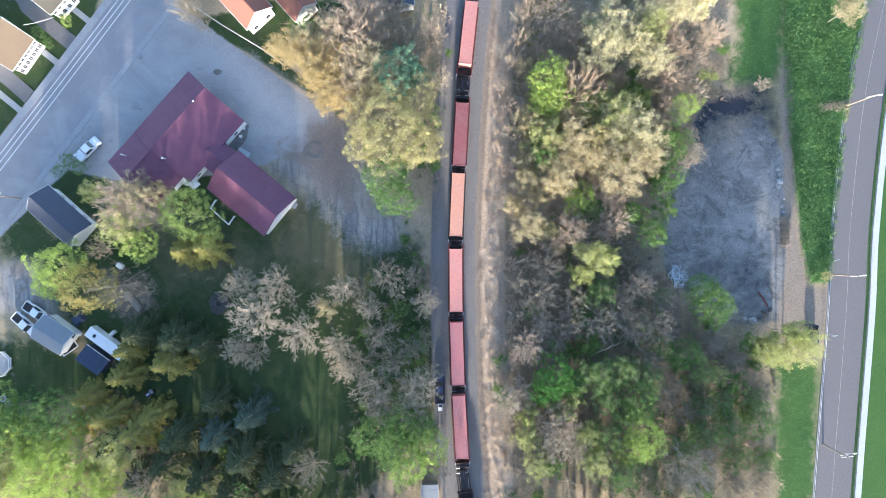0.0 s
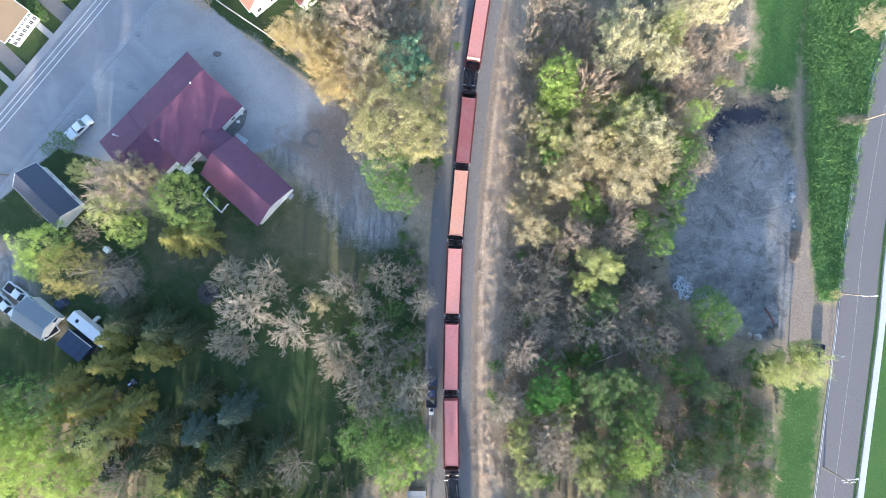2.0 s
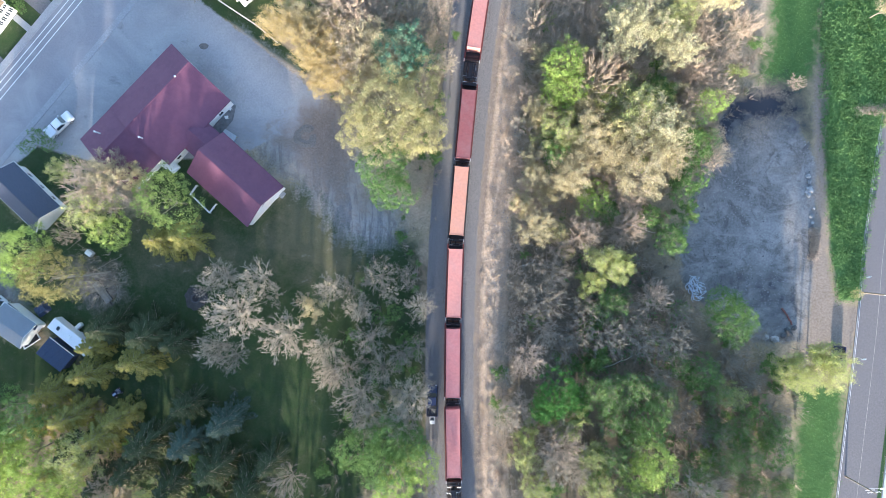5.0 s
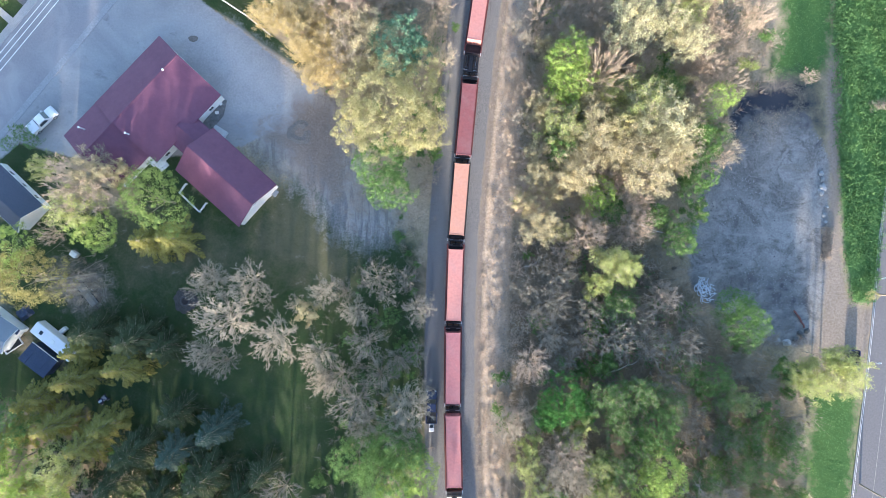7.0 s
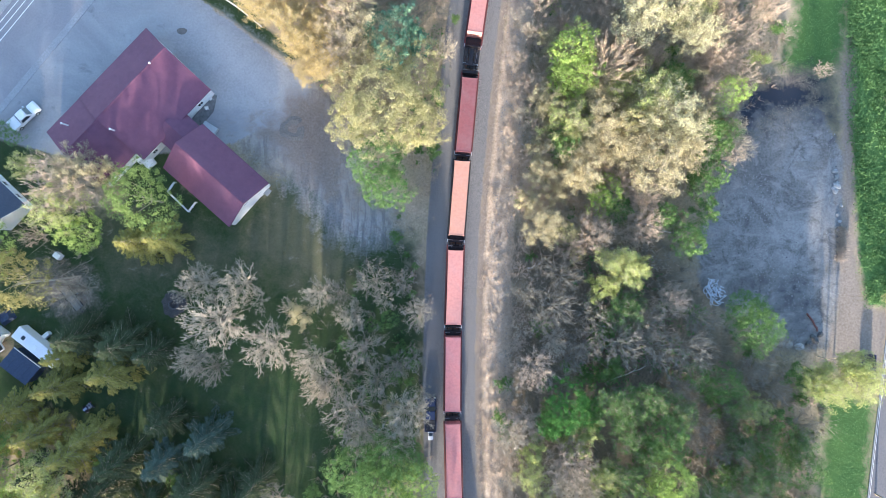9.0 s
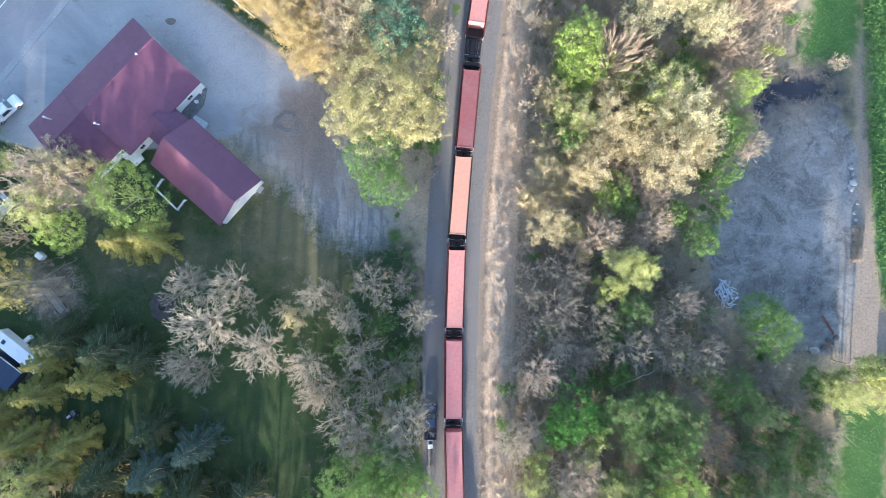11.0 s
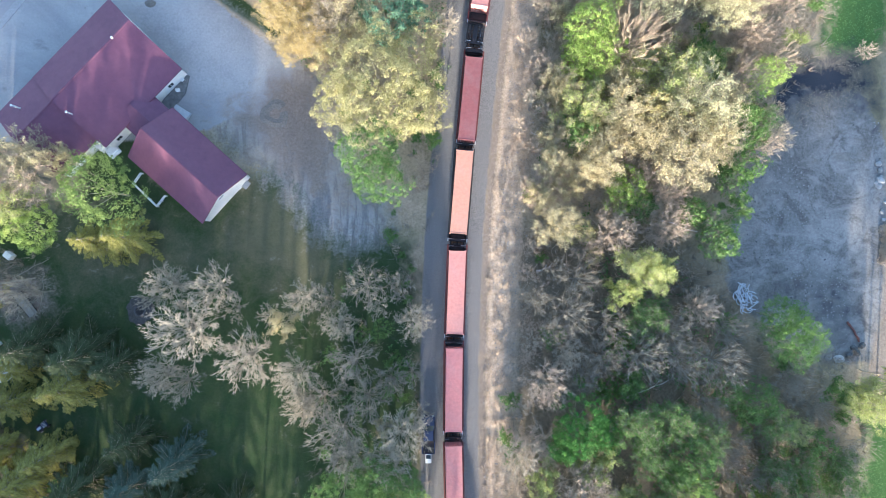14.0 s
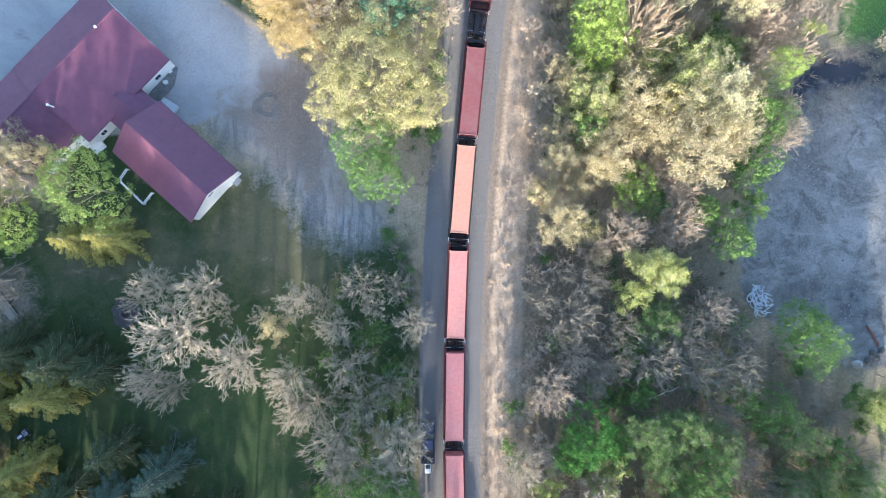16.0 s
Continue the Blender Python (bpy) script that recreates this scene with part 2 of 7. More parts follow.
def welded_tube(pts, radii, n=7):
    """One closed tube along a bent line, its thickness given point by point."""
    bm, rings = bmesh.new(), []
    for i, p in enumerate(pts):
        d = (pts[min(i + 1, len(pts) - 1)] - pts[max(i - 1, 0)]).normalized()
        u = d.cross(Vector((0, 0, 1)) if abs(d.z) < 0.9 else Vector((1, 0, 0))).normalized()
        v = d.cross(u)
        rings.append([bm.verts.new(p + (u * math.cos(2 * math.pi * k / n) + v * math.sin(2 * math.pi * k / n)) * radii[i]) for k in range(n)])
    for r, q in zip(rings, rings[1:]):
        for k in range(n):
            bm.faces.new((r[k], r[(k + 1) % n], q[(k + 1) % n], q[k]))
    bm.faces.new(rings[0]), bm.faces.new(rings[-1])
    bmesh.ops.recalc_face_normals(bm, faces=bm.faces)
    return bm


def prism(bm, pts, z0, z1):
    """An upright solid on a plan outline."""
    lo = [bm.verts.new((x, y, z0)) for x, y in pts]
    hi = [bm.verts.new((x, y, z1)) for x, y in pts]
    n = len(pts)
    bm.faces.new(lo[::-1])
    bm.faces.new(hi)
    for i in range(n):
        bm.faces.new((lo[i], lo[(i + 1) % n], hi[(i + 1) % n], hi[i]))
    bmesh.ops.recalc_face_normals(bm, faces=bm.faces)
    return bm


def ribbon(line, x0, x1, z0, z1):
    """A solid strip along a plan line, from x0 to x1 to its right."""
    bm = bmesh.new()
    rings = []
    for i, (x, y) in enumerate(line):
        a, b = Vector(line[max(i - 1, 0)]), Vector(line[min(i + 1, len(line) - 1)])
        d = (b - a).normalized()
        n = Vector((d.y, -d.x))
        c = Vector((x, y))
        rings.append([bm.verts.new((*(c + n * s), z)) for s, z in ((x0, z0), (x0, z1), (x1, z1), (x1, z0))])
    for r, s in zip(rings, rings[1:]):
        for k in range(4):
            bm.faces.new((r[k], r[(k + 1) % 4], s[(k + 1) % 4], s[k]))
    bm.faces.new(rings[0])
    bm.faces.new(rings[-1][::-1])
    bmesh.ops.recalc_face_normals(bm, faces=bm.faces)
    return bm


def curve_line(pts, step=1.0):
    """A smooth plan line through control points (y rising or falling), Catmull-Rom."""
    out = []
    p = [Vector(q) for q in pts]
    p = [2 * p[0] - p[1]] + p + [2 * p[-1] - p[-2]]
    for i in range(1, len(p) - 2):
        n = max(2, int((p[i + 1] - p[i]).length / step))
        for k in range(n):
            t = k / n
            a, b, c, d = p[i - 1], p[i], p[i + 1], p[i + 2]
            out.append(tuple(0.5 * (2 * b + (c - a) * t + (2 * a - 5 * b + 4 * c - d) * t * t + (3 * b - a - 3 * c + d) * t ** 3)))
    out.append(tuple(p[-2]))
    return out


def mesh_of(name, verts, faces, material):
    me = bpy.data.meshes.new(name)
    verts = np.asarray(verts, dtype=np.float32)
    faces = np.asarray(faces, dtype=np.int32)
    k = faces.shape[1]
    me.vertices.add(len(verts))
    me.vertices.foreach_set("co", verts.ravel())
    me.loops.add(faces.size)
    me.loops.foreach_set("vertex_index", faces.ravel())
    me.polygons.add(len(faces))
    me.polygons.foreach_set("loop_start", np.arange(0, faces.size, k, dtype=np.int32))
    me.update(calc_edges=True)
    if material:
        me.materials.append(material)
    return me


# ---- the lie of the land: plan outlines in metres ----
TRACK = curve_line([(11.2, 75.0), (8.2, 55.0), (6.2, 41.5), (5.2, 34.0), (3.85, 20.1), (2.5, 4.0), (1.85, -12.8), (1.75, -29.3), (2.2, -45.0), (3.6, -60.0), (6.5, -80.0), (11.0, -100.0)], 0.5)
ROAD_L = curve_line([(-57.2, 59.4), (-62.7, 52.8), (-74.4, 38.6), (-88.8, 21.3), (-99.4, 8.5)], 3.0)   # middle of the old street
ROAD_R = curve_line([(93.3, 60.1), (90.0, 46.6), (85.1, 26.4), (81.4, 1.7), (79.9, -15.3), (76.6, -43.4), (74.6, -61.5)], 3.0)
LAWNS = [
    [(-45.9, 11.1), (-30.0, 9.9), (-21.7, 17.0), (-16.5, 5.4), (-5.8, 1.6), (-3.1, -13.3), (-2.9, -22.4), (-3.8, -36.0), (-18.5, -49.4), (-32.5, -57.7), (-54.2, -57.0), (-63.4, -29.3), (-70.2, -26.8), (-90.9, -28.3), (-90.4, -14.7), (-83.5, -14.9), (-67.6, -20.1), (-63.6, -4.2), (-57.6, 4.7)],
    [(-89.5, 8.2), (-83.6, 13.6), (-77.1, 4.3), (-81.8, -0.1), (-89.8, 1.3)],
    [(-83.6, 14.2), (-76.5, 20.2), (-66.3, 17.5), (-68.9, 7.4)],
    [(-54.8, 18.2), (-49.0, 21.4), (-43.5, 14.4), (-43.8, 6.4), (-55.2, 6.8)],
    [(-82.7, 5.6), (-72.4, 7.5), (-62.0, 7.7), (-53.0, 5.6), (-58.3, -15.8), (-68.8, -20.0), (-75.4, -14.1), (-82.0, -5.8)],
    [(-97.2, -14.4), (-83.5, -14.9), (-76.8, -19.7), (-77.1, -28.8), (-97.8, -30.4)],
]
GREEN = [
    [(60.0, 52.4), (71.2, 52.0), (69.9, 40.7), (68.8, 33.9), (65.2, 29.7), (61.4, 30.8), (57.6, 30.7), (59.6, 36.5), (60.5, 42.1)],
    [(65.4, -24.9), (74.2, -25.2), (71.9, -61.4), (64.0, -61.1)],
    [(90.7, 80.6), (117.7, 79.5), (111.0, -89.8), (79.7, -61.6)],
]
GARDENS = [
    [(-104.7, 63.6), (-64.6, 62.1), (-69.5, 48.5), (-87.4, 28.1), (-105.4, 7.6)],
    [(-44.6, 46.4), (-43.2, 47.4), (-31.2, 39.2), (-24.0, 33.0), (-25.7, 32.2), (-33.5, 37.5)],
    [(-50.2, 48.3), (-39.9, 49.6), (-34.1, 51.6), (-19.3, 51.0), (-14.9, 47.4), (-24.1, 44.4), (-33.5, 38.5), (-42.4, 43.4)],
]
WEEDS = [[(71.0, 54.2), (87.9, 53.5), (81.5, 26.0), (77.7, 1.8), (76.6, -9.3), (73.2, -9.6), (71.5, -0.2), (70.3, 20.2), (69.2, 36.1)]]
LOT = [[(-54.5, 57.0), (-52.4, 52.4), (-43.0, 44.2), (-33.3, 37.0), (-22.6, 28.0), (-23.6, 23.9), (-26.4, 19.8), (-31.4, 20.4), (-35.4, 18.4), (-43.4, 16.7), (-66.3, 16.4), (-75.4, 19.0), (-89.6, 5.9), (-96.5, 6.1), (-86.5, 28.6), (-65.2, 46.0)]]
LOT_EDGE = [[(-24.5, 29.3), (-18.5, 26.8), (-14.4, 19.3), (-12.4, 11.2), (-8.0, 8.2), (-8.4, 1.9), (-13.4, 0.2), (-19.5, 3.2), (-24.0, 9.7), (-28.5, 14.2), (-33.0, 16.8), (-36.6, 21.8), (-31.5, 21.8), (-26.5, 21.8)], [(-89.8, 0.2), (-83.0, -1.2), (-78.7, -10.5), (-86.8, -10.2), (-93.6, -7.7)]]
YARD = [[(51.9, 24.9), (59.2, 25.6), (64.8, 24.4), (69.0, 15.7), (68.6, -6.9), (67.0, -17.1), (57.5, -17.3), (50.4, -11.3), (44.4, -7.1), (43.5, 0.8), (46.9, 14.3)]]
TRACKWAY = [[(69.6, 37.2), (70.5, 37.2), (71.1, 30.4), (70.6, 13.4), (70.8, -0.2), (72.3, -9.3), (77.0, -10.6), (74.9, -20.7), (73.0, -25.2), (65.6, -20.4), (67.9, -6.9), (68.9, 13.5), (68.2, 28.8)]]
DIRT = [[(-37.5, 22.4), (-24.8, 25.3), (-19.0, 23.7), (-10.5, 12.5), (-4.9, 5.5), (-16.5, 3.3), (-25.4, 9.4), (-32.1, 14.2)], [(-87.5, 1.8), (-82.9, 1.0), (-83.2, -5.8), (-86.2, -10.2), (-87.2, -5.6)]]
DAMP = [[(47.8, -3.0), (54.7, -1.9), (64.2, -4.0), (66.5, -10.4), (64.7, -16.8), (57.9, -16.8), (55.7, -10.4)]]
WET = [[(52.5, 27.4), (56.9, 29.3), (60.8, 29.3), (64.2, 26.9), (62.2, 24.7), (57.4, 24.5), (54.0, 23.0), (51.8, 19.2), (49.9, 21.1), (50.9, 24.5)]]
MUD = [[(55.1, 29.9), (59.4, 32.2), (64.6, 32.7), (67.5, 29.4), (68.3, 22.0), (66.6, 17.9), (64.1, 20.5), (61.6, 24.2), (58.3, 25.2), (54.7, 21.7), (51.3, 21.0), (52.4, 24.9)]]
SHADED_FLOOR = [[(11.8, 2.3), (24.9, 3.2), (35.6, 2.2), (41.8, -2.6), (45.2, -9.4), (51.0, -17.1), (58.8, -23.0), (61.7, -30.7), (61.7, -44.3), (50.1, -47.1), (11.3, -47.0), (12.8, -30.6), (11.3, -15.1)], [(-1.5, -2.0), (-22.0, -1.5), (-22.0, -14.0), (-20.0, -36.0), (-3.0, -36.0)]]   # woodland floor where shade is put into the litter's colour
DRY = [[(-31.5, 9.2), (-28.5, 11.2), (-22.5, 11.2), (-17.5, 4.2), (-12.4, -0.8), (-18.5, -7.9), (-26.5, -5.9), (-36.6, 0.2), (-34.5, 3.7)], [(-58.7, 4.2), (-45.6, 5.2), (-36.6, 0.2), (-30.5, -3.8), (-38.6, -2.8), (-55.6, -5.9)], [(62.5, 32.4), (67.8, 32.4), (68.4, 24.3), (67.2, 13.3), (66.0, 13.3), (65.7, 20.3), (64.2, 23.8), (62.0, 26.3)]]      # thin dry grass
PALE = [[(-45.6, 41.4), (-38.6, 38.4), (-31.5, 33.3), (-24.0, 27.8), (-26.5, 23.8), (-31.5, 24.3), (-36.6, 29.3), (-42.6, 35.4)]]   # paler part of the lot's surface
TRAMPLED = [[(-25.5, 26.3), (-19.5, 26.3), (-17.5, 20.3), (-18.5, 11.2), (-22.5, 11.2), (-26.5, 17.3), (-30.5, 20.3)], [(-69.6, -2.5), (-61.0, -3.5), (-59.1, -9.2), (-63.9, -11.2), (-69.7, -7.3)]]   # bare earth


def outline_mask(px, py, polys, soft):
    """One inside the outlines, nought outside, sloping over the soft width."""
    best = np.full(px.shape, -1e9)
    for poly in polys:
        p = np.array(poly)
        q = np.roll(p, -1, axis=0)
        d = np.full(px.shape, 1e9)
        inside = np.zeros(px.shape, bool)
        for (ax, ay), (bx, by) in zip(p, q):
            ex, ey = bx - ax, by - ay
            t = np.clip(((px - ax) * ex + (py - ay) * ey) / (ex * ex + ey * ey + 1e-9), 0, 1)
            d = np.minimum(d, np.hypot(px - ax - t * ex, py - ay - t * ey))
            if abs(ey) > 1e-9:
                inside ^= ((ay > py) != (by > py)) & (px < ex * (py - ay) / ey + ax)
        best = np.maximum(best, np.where(inside, d, -d))
    return np.clip(0.5 + best / (2 * soft), 0, 1)


TX = np.array([p[0] for p in TRACK])[::-1]
TY = np.array([p[1] for p in TRACK])[::-1]


def track_x(y):
    return np.interp(y, TY, TX)


def band(v, lo, hi, soft):
    return np.clip(0.5 + (v - lo) / (2 * soft), 0, 1) * np.clip(0.5 + (hi - v) / (2 * soft), 0, 1)


def wobble(x, y, s, k):
    return sum(np.sin(x * s * a + y * s * b + k * c) / n for n, (a, b, c) in enumerate(((1.0, 0.3, 1.1), (-0.6, 1.1, 2.3), (1.7, 1.9, 0.7), (-2.9, 1.3, 4.1)), 1)) / 2


ROADBEDS = [[(85.0, 63.8), (82.9, 26.5), (78.6, 1.8), (76.8, -16.3), (74.0, -43.3), (71.5, -65.9), (83.3, -66.3), (87.6, 1.4), (103.5, 63.1)],
            [(-49.8, 61.4), (-57.5, 52.6), (-89.2, 16.1), (-102.4, 1.8), (-110.2, 8.9), (-88.7, 31.5), (-68.4, 53.0), (-61.2, 61.9)]]


def land_height(x, y):
    d = x - track_x(y)
    z = 0.12 * wobble(x, y, 0.35, 1) * np.clip((np.abs(d) - 6) / 4, 0, 1)
    z = z + 0.30 * band(d, -3.0, 3.4, 0.8) - 0.35 * band(d, 4.6, 6.0, 0.5) + 0.55 * band(d, 6.6, 9.5, 0.8)
    z = z + 0.10 * band(d, 5.8, 9.6, 0.6) * (wobble(x, y, 1.9, 4) + 0.6 * wobble(x, y, 3.1, 8))
    flat = np.maximum(outline_mask(x, y, LOT + LOT_EDGE + YARD + TRACKWAY + DIRT, 2.0), 0)
    z = np.where(np.abs(d) > 10, z * (1 - flat), z) - 0.02
    bed = outline_mask(x, y, ROADBEDS, 1.0)
    return z * (1 - bed) - 0.10 * bed


def build_ground():
    far = np.array([130, 170, 240, 400, 800, 1500, 2500.0])
    gx = np.concatenate([-far[::-1], np.arange(-112, 112.1, 0.75), far])
    gy = np.concatenate([-far[::-1], np.arange(-99, 78.1, 0.75), far])
    x, y = np.meshgrid(gx, gy)
    x, y = x.ravel(), y.ravel()
    z = land_height(x, y)
    nx, ny = len(gx), len(gy)
    i = np.arange(nx * ny).reshape(ny, nx)
    f = np.stack([i[:-1, :-1], i[:-1, 1:], i[1:, 1:], i[1:, :-1]], -1).reshape(-1, 4)
    me = mesh_of("ground", np.stack([x, y, z], 1), f, GROUND)
    d = x - track_x(y)
    lawn = np.maximum(outline_mask(x, y, LAWNS, 4.0), outline_mask(x, y, GARDENS, 0.8))
    green = np.maximum(np.maximum(outline_mask(x, y, GREEN[:2], 4.0), outline_mask(x, y, GREEN[2:3], 0.6)), 0)
    weeds = outline_mask(x, y, WEEDS, 1.2)
    gravel = outline_mask(x, y, LOT, 1.0)
    worn = outline_mask(x, y, LOT_EDGE, 4.5)
    yard = outline_mask(x, y, YARD, 1.6)
    dirt = np.maximum(np.maximum(0.52 * outline_mask(x, y, DIRT, 4.0), outline_mask(x, y, TRACKWAY, 1.1)), band(d, 3.6, 5.4, 0.5) * 0.85)
    ballast = band(d, -5.0, 3.9, 0.6)
    straw = band(d, 5.2, 9.8, 0.9)
    wet = np.maximum(outline_mask(x, y, WET, 3.0), np.maximum(0.44 * outline_mask(x, y, DAMP, 4.0), 0.62 * outline_mask(x, y, MUD, 3.0)))
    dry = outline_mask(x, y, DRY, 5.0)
    pale = outline_mask(x, y, PALE, 5.0)
    bare = outline_mask(x, y, TRAMPLED, 3.5)
    one = np.ones_like(x)
    for name, chans in (("cover_a", (lawn, gravel, dirt)), ("cover_b", (ballast, straw, wet)), ("cover_c", (green, yard, weeds)), ("cover_d", (dry, pale, bare)), ("cover_e", (worn, outline_mask(x, y, SHADED_FLOOR, 5.0), 0 * one))):
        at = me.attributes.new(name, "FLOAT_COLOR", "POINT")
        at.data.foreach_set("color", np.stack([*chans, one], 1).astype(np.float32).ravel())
    for poly in me.polygons:
        poly.use_smooth = True
    return tagged(new("ground", me), "wooded ground with lawns, gravel lots and leaf litter", "ground", kind="structure")


def ground_material():
    m, t, b = nodes_of("ground_cover", 0.95, 0.0, 0.2)
    fine = noise_node(t, 2.6, 8, 0.7, "World")
    tiny = noise_node(t, 9.0, 5, 0.7, "World")
    mid = noise_node(t, 0.45, 6, 0.6, "World", 0.5)
    broad = noise_node(t, 0.09, 5, 0.6, "World", 0.8)

    def attr(name):
        a = t.nodes.new("ShaderNodeAttribute")
        a.attribute_name = name
        s = t.nodes.new("ShaderNodeSeparateColor")
        t.links.new(a.outputs["Color"], s.inputs[0])
        return s.outputs

    ragged = calc(t, "ADD", calc(t, "MULTIPLY", mid, 0.9), calc(t, "MULTIPLY", fine, 0.5))

    def cover(v, hard=5.0, rag=0.55):
        """The outline's slope, frayed by noise."""
        e = calc(t, "ADD", v, calc(t, "MULTIPLY", calc(t, "SUBTRACT", ragged, 0.7), rag))
        return calc(t, "ADD", calc(t, "MULTIPLY", calc(t, "SUBTRACT", e, 0.5), hard), 0.5, True)

    def two(f, c1, c2, lo=0.3, hi=0.7):
        return ramp(t, f, (lo, c1), (hi, c2))

    litter = mixed(t, ramp(t, broad, (0.4, (0, 0, 0)), (0.62, (1, 1, 1))), two(fine, (0.28, 0.21, 0.14), (0.54, 0.42, 0.295)), two(fine, (0.17, 0.15, 0.09), (0.36, 0.305, 0.195)))
    # the trees' shade on the floor, painted as a darker litter
    shade_litter = mixed(t, mid, two(fine, (0.085, 0.07, 0.048), (0.21, 0.17, 0.12)), two(fine, (0.13, 0.11, 0.072), (0.27, 0.22, 0.155)))
    lawn = mixed(t, ramp(t, mid, (0.35, (0, 0, 0)), (0.7, (1, 1, 1))), two(tiny, (0.022, 0.046, 0.016), (0.044, 0.078, 0.026)), two(fine, (0.036, 0.054, 0.022), (0.072, 0.086, 0.040)))
    green = mixed(t, mid, two(tiny, (0.03, 0.085, 0.02), (0.07, 0.15, 0.04)), two(fine, (0.04, 0.09, 0.025), (0.09, 0.155, 0.045)))
    weedy = mixed(t, mid, two(tiny, (0.04, 0.105, 0.03), (0.13, 0.245, 0.075)), two(fine, (0.065, 0.135, 0.042), (0.17, 0.275, 0.09)))
    lot = mixed(t, ramp(t, broad, (0.38, (0, 0, 0)), (0.66, (1, 1, 1))), two(fine, (0.25, 0.245, 0.25), (0.295, 0.29, 0.292)), two(fine, (0.345, 0.337, 0.33), (0.40, 0.39, 0.38)))
    lot = mixed(t, ramp(t, mid, (0.60, (0, 0, 0)), (0.72, (0.6, 0.6, 0.6))), lot, (0.17, 0.17, 0.175))
    yard = mixed(t, ramp(t, broad, (0.40, (0, 0, 0)), (0.62, (1, 1, 1))), two(fine, (0.11, 0.106, 0.10), (0.21, 0.203, 0.193)), two(fine, (0.19, 0.184, 0.174), (0.31, 0.30, 0.288)))
    patchy = noise_node(t, 0.24, 7, 0.65, "World", 1.4)
    yard = mixed(t, ramp(t, patchy, (0.50, (0, 0, 0)), (0.64, (0.75, 0.75, 0.75))), yard, two(fine, (0.06, 0.056, 0.052), (0.15, 0.142, 0.135)))
    yard = mixed(t, ramp(t, patchy, (0.30, (0.7, 0.7, 0.7)), (0.40, (0, 0, 0))), yard, (0.31, 0.285, 0.255))
    yard = mixed(t, ramp(t, mid, (0.60, (0, 0, 0)), (0.70, (0.8, 0.8, 0.8))), yard, (0.10, 0.095, 0.09))
    mp = t.nodes.new("ShaderNodeMapping")
    mp.inputs["Rotation"].default_value, mp.inputs["Scale"].default_value = (0, 0, 1.05), (0.16, 0.32, 1.0)
    t.links.new(t.nodes["c_World"].outputs["Position"], mp.inputs["Vector"])
    streak = t.nodes.new("ShaderNodeTexNoise")
    streak.inputs["Scale"].default_value, streak.inputs["Detail"].default_value, streak.inputs["Distortion"].default_value = 1.0, 6.0, 2.0
    t.links.new(mp.outputs[0], streak.inputs["Vector"])
    yard = mixed(t, ramp(t, streak.outputs["Fac"], (0.54, (0, 0, 0)), (0.68, (0.45, 0.45, 0.45))), yard, two(fine, (0.10, 0.088, 0.076), (0.20, 0.178, 0.155)))
    yard = mixed(t, ramp(t, streak.outputs["Fac"], (0.32, (0.4, 0.4, 0.4)), (0.44, (0, 0, 0))), yard, (0.34, 0.325, 0.30))
    dirt = mixed(t, mid, two(fine, (0.135, 0.105, 0.08), (0.25, 0.205, 0.165)), two(fine, (0.22, 0.18, 0.145), (0.35, 0.295, 0.245)))
    stone = two(tiny, (0.05, 0.049, 0.05), (0.36, 0.345, 0.335), 0.30, 0.76)
    straw = mixed(t, mid, two(fine, (0.42, 0.315, 0.22), (0.70, 0.56, 0.415)), two(fine, (0.32, 0.24, 0.165), (0.60, 0.475, 0.345)))
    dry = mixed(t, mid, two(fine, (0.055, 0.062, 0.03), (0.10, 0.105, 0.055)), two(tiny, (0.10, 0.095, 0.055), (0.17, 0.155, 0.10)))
    pale_lot = two(fine, (0.36, 0.355, 0.35), (0.46, 0.45, 0.44))
    bare = mixed(t, mid, two(fine, (0.11, 0.085, 0.068), (0.19, 0.15, 0.12)), two(fine, (0.20, 0.165, 0.14), (0.33, 0.28, 0.24)))
    mq = t.nodes.new("ShaderNodeMapping")
    mq.inputs["Rotation"].default_value, mq.inputs["Scale"].default_value = (0, 0, 0.45), (0.55, 0.11, 1.0)
    t.links.new(t.nodes["c_World"].outputs["Position"], mq.inputs["Vector"])
    drag = t.nodes.new("ShaderNodeTexNoise")
    drag.inputs["Scale"].default_value, drag.inputs["Detail"].default_value, drag.inputs["Distortion"].default_value = 1.0, 6.0, 1.6
    t.links.new(mq.outputs[0], drag.inputs["Vector"])
    worn = mixed(t, ramp(t, drag.outputs["Fac"], (0.42, (0, 0, 0)), (0.56, (1, 1, 1))), two(fine, (0.15, 0.146, 0.148), (0.22, 0.214, 0.213)), two(fine, (0.26, 0.245, 0.23), (0.37, 0.35, 0.33)))
    worn = mixed(t, ramp(t, mid, (0.52, (0, 0, 0)), (0.66, (0.8, 0.8, 0.8))), worn, (0.16, 0.145, 0.13))
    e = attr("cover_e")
    a, bb, c, dd = attr("cover_a"), attr("cover_b"), attr("cover_c"), attr("cover_d")
    col = litter
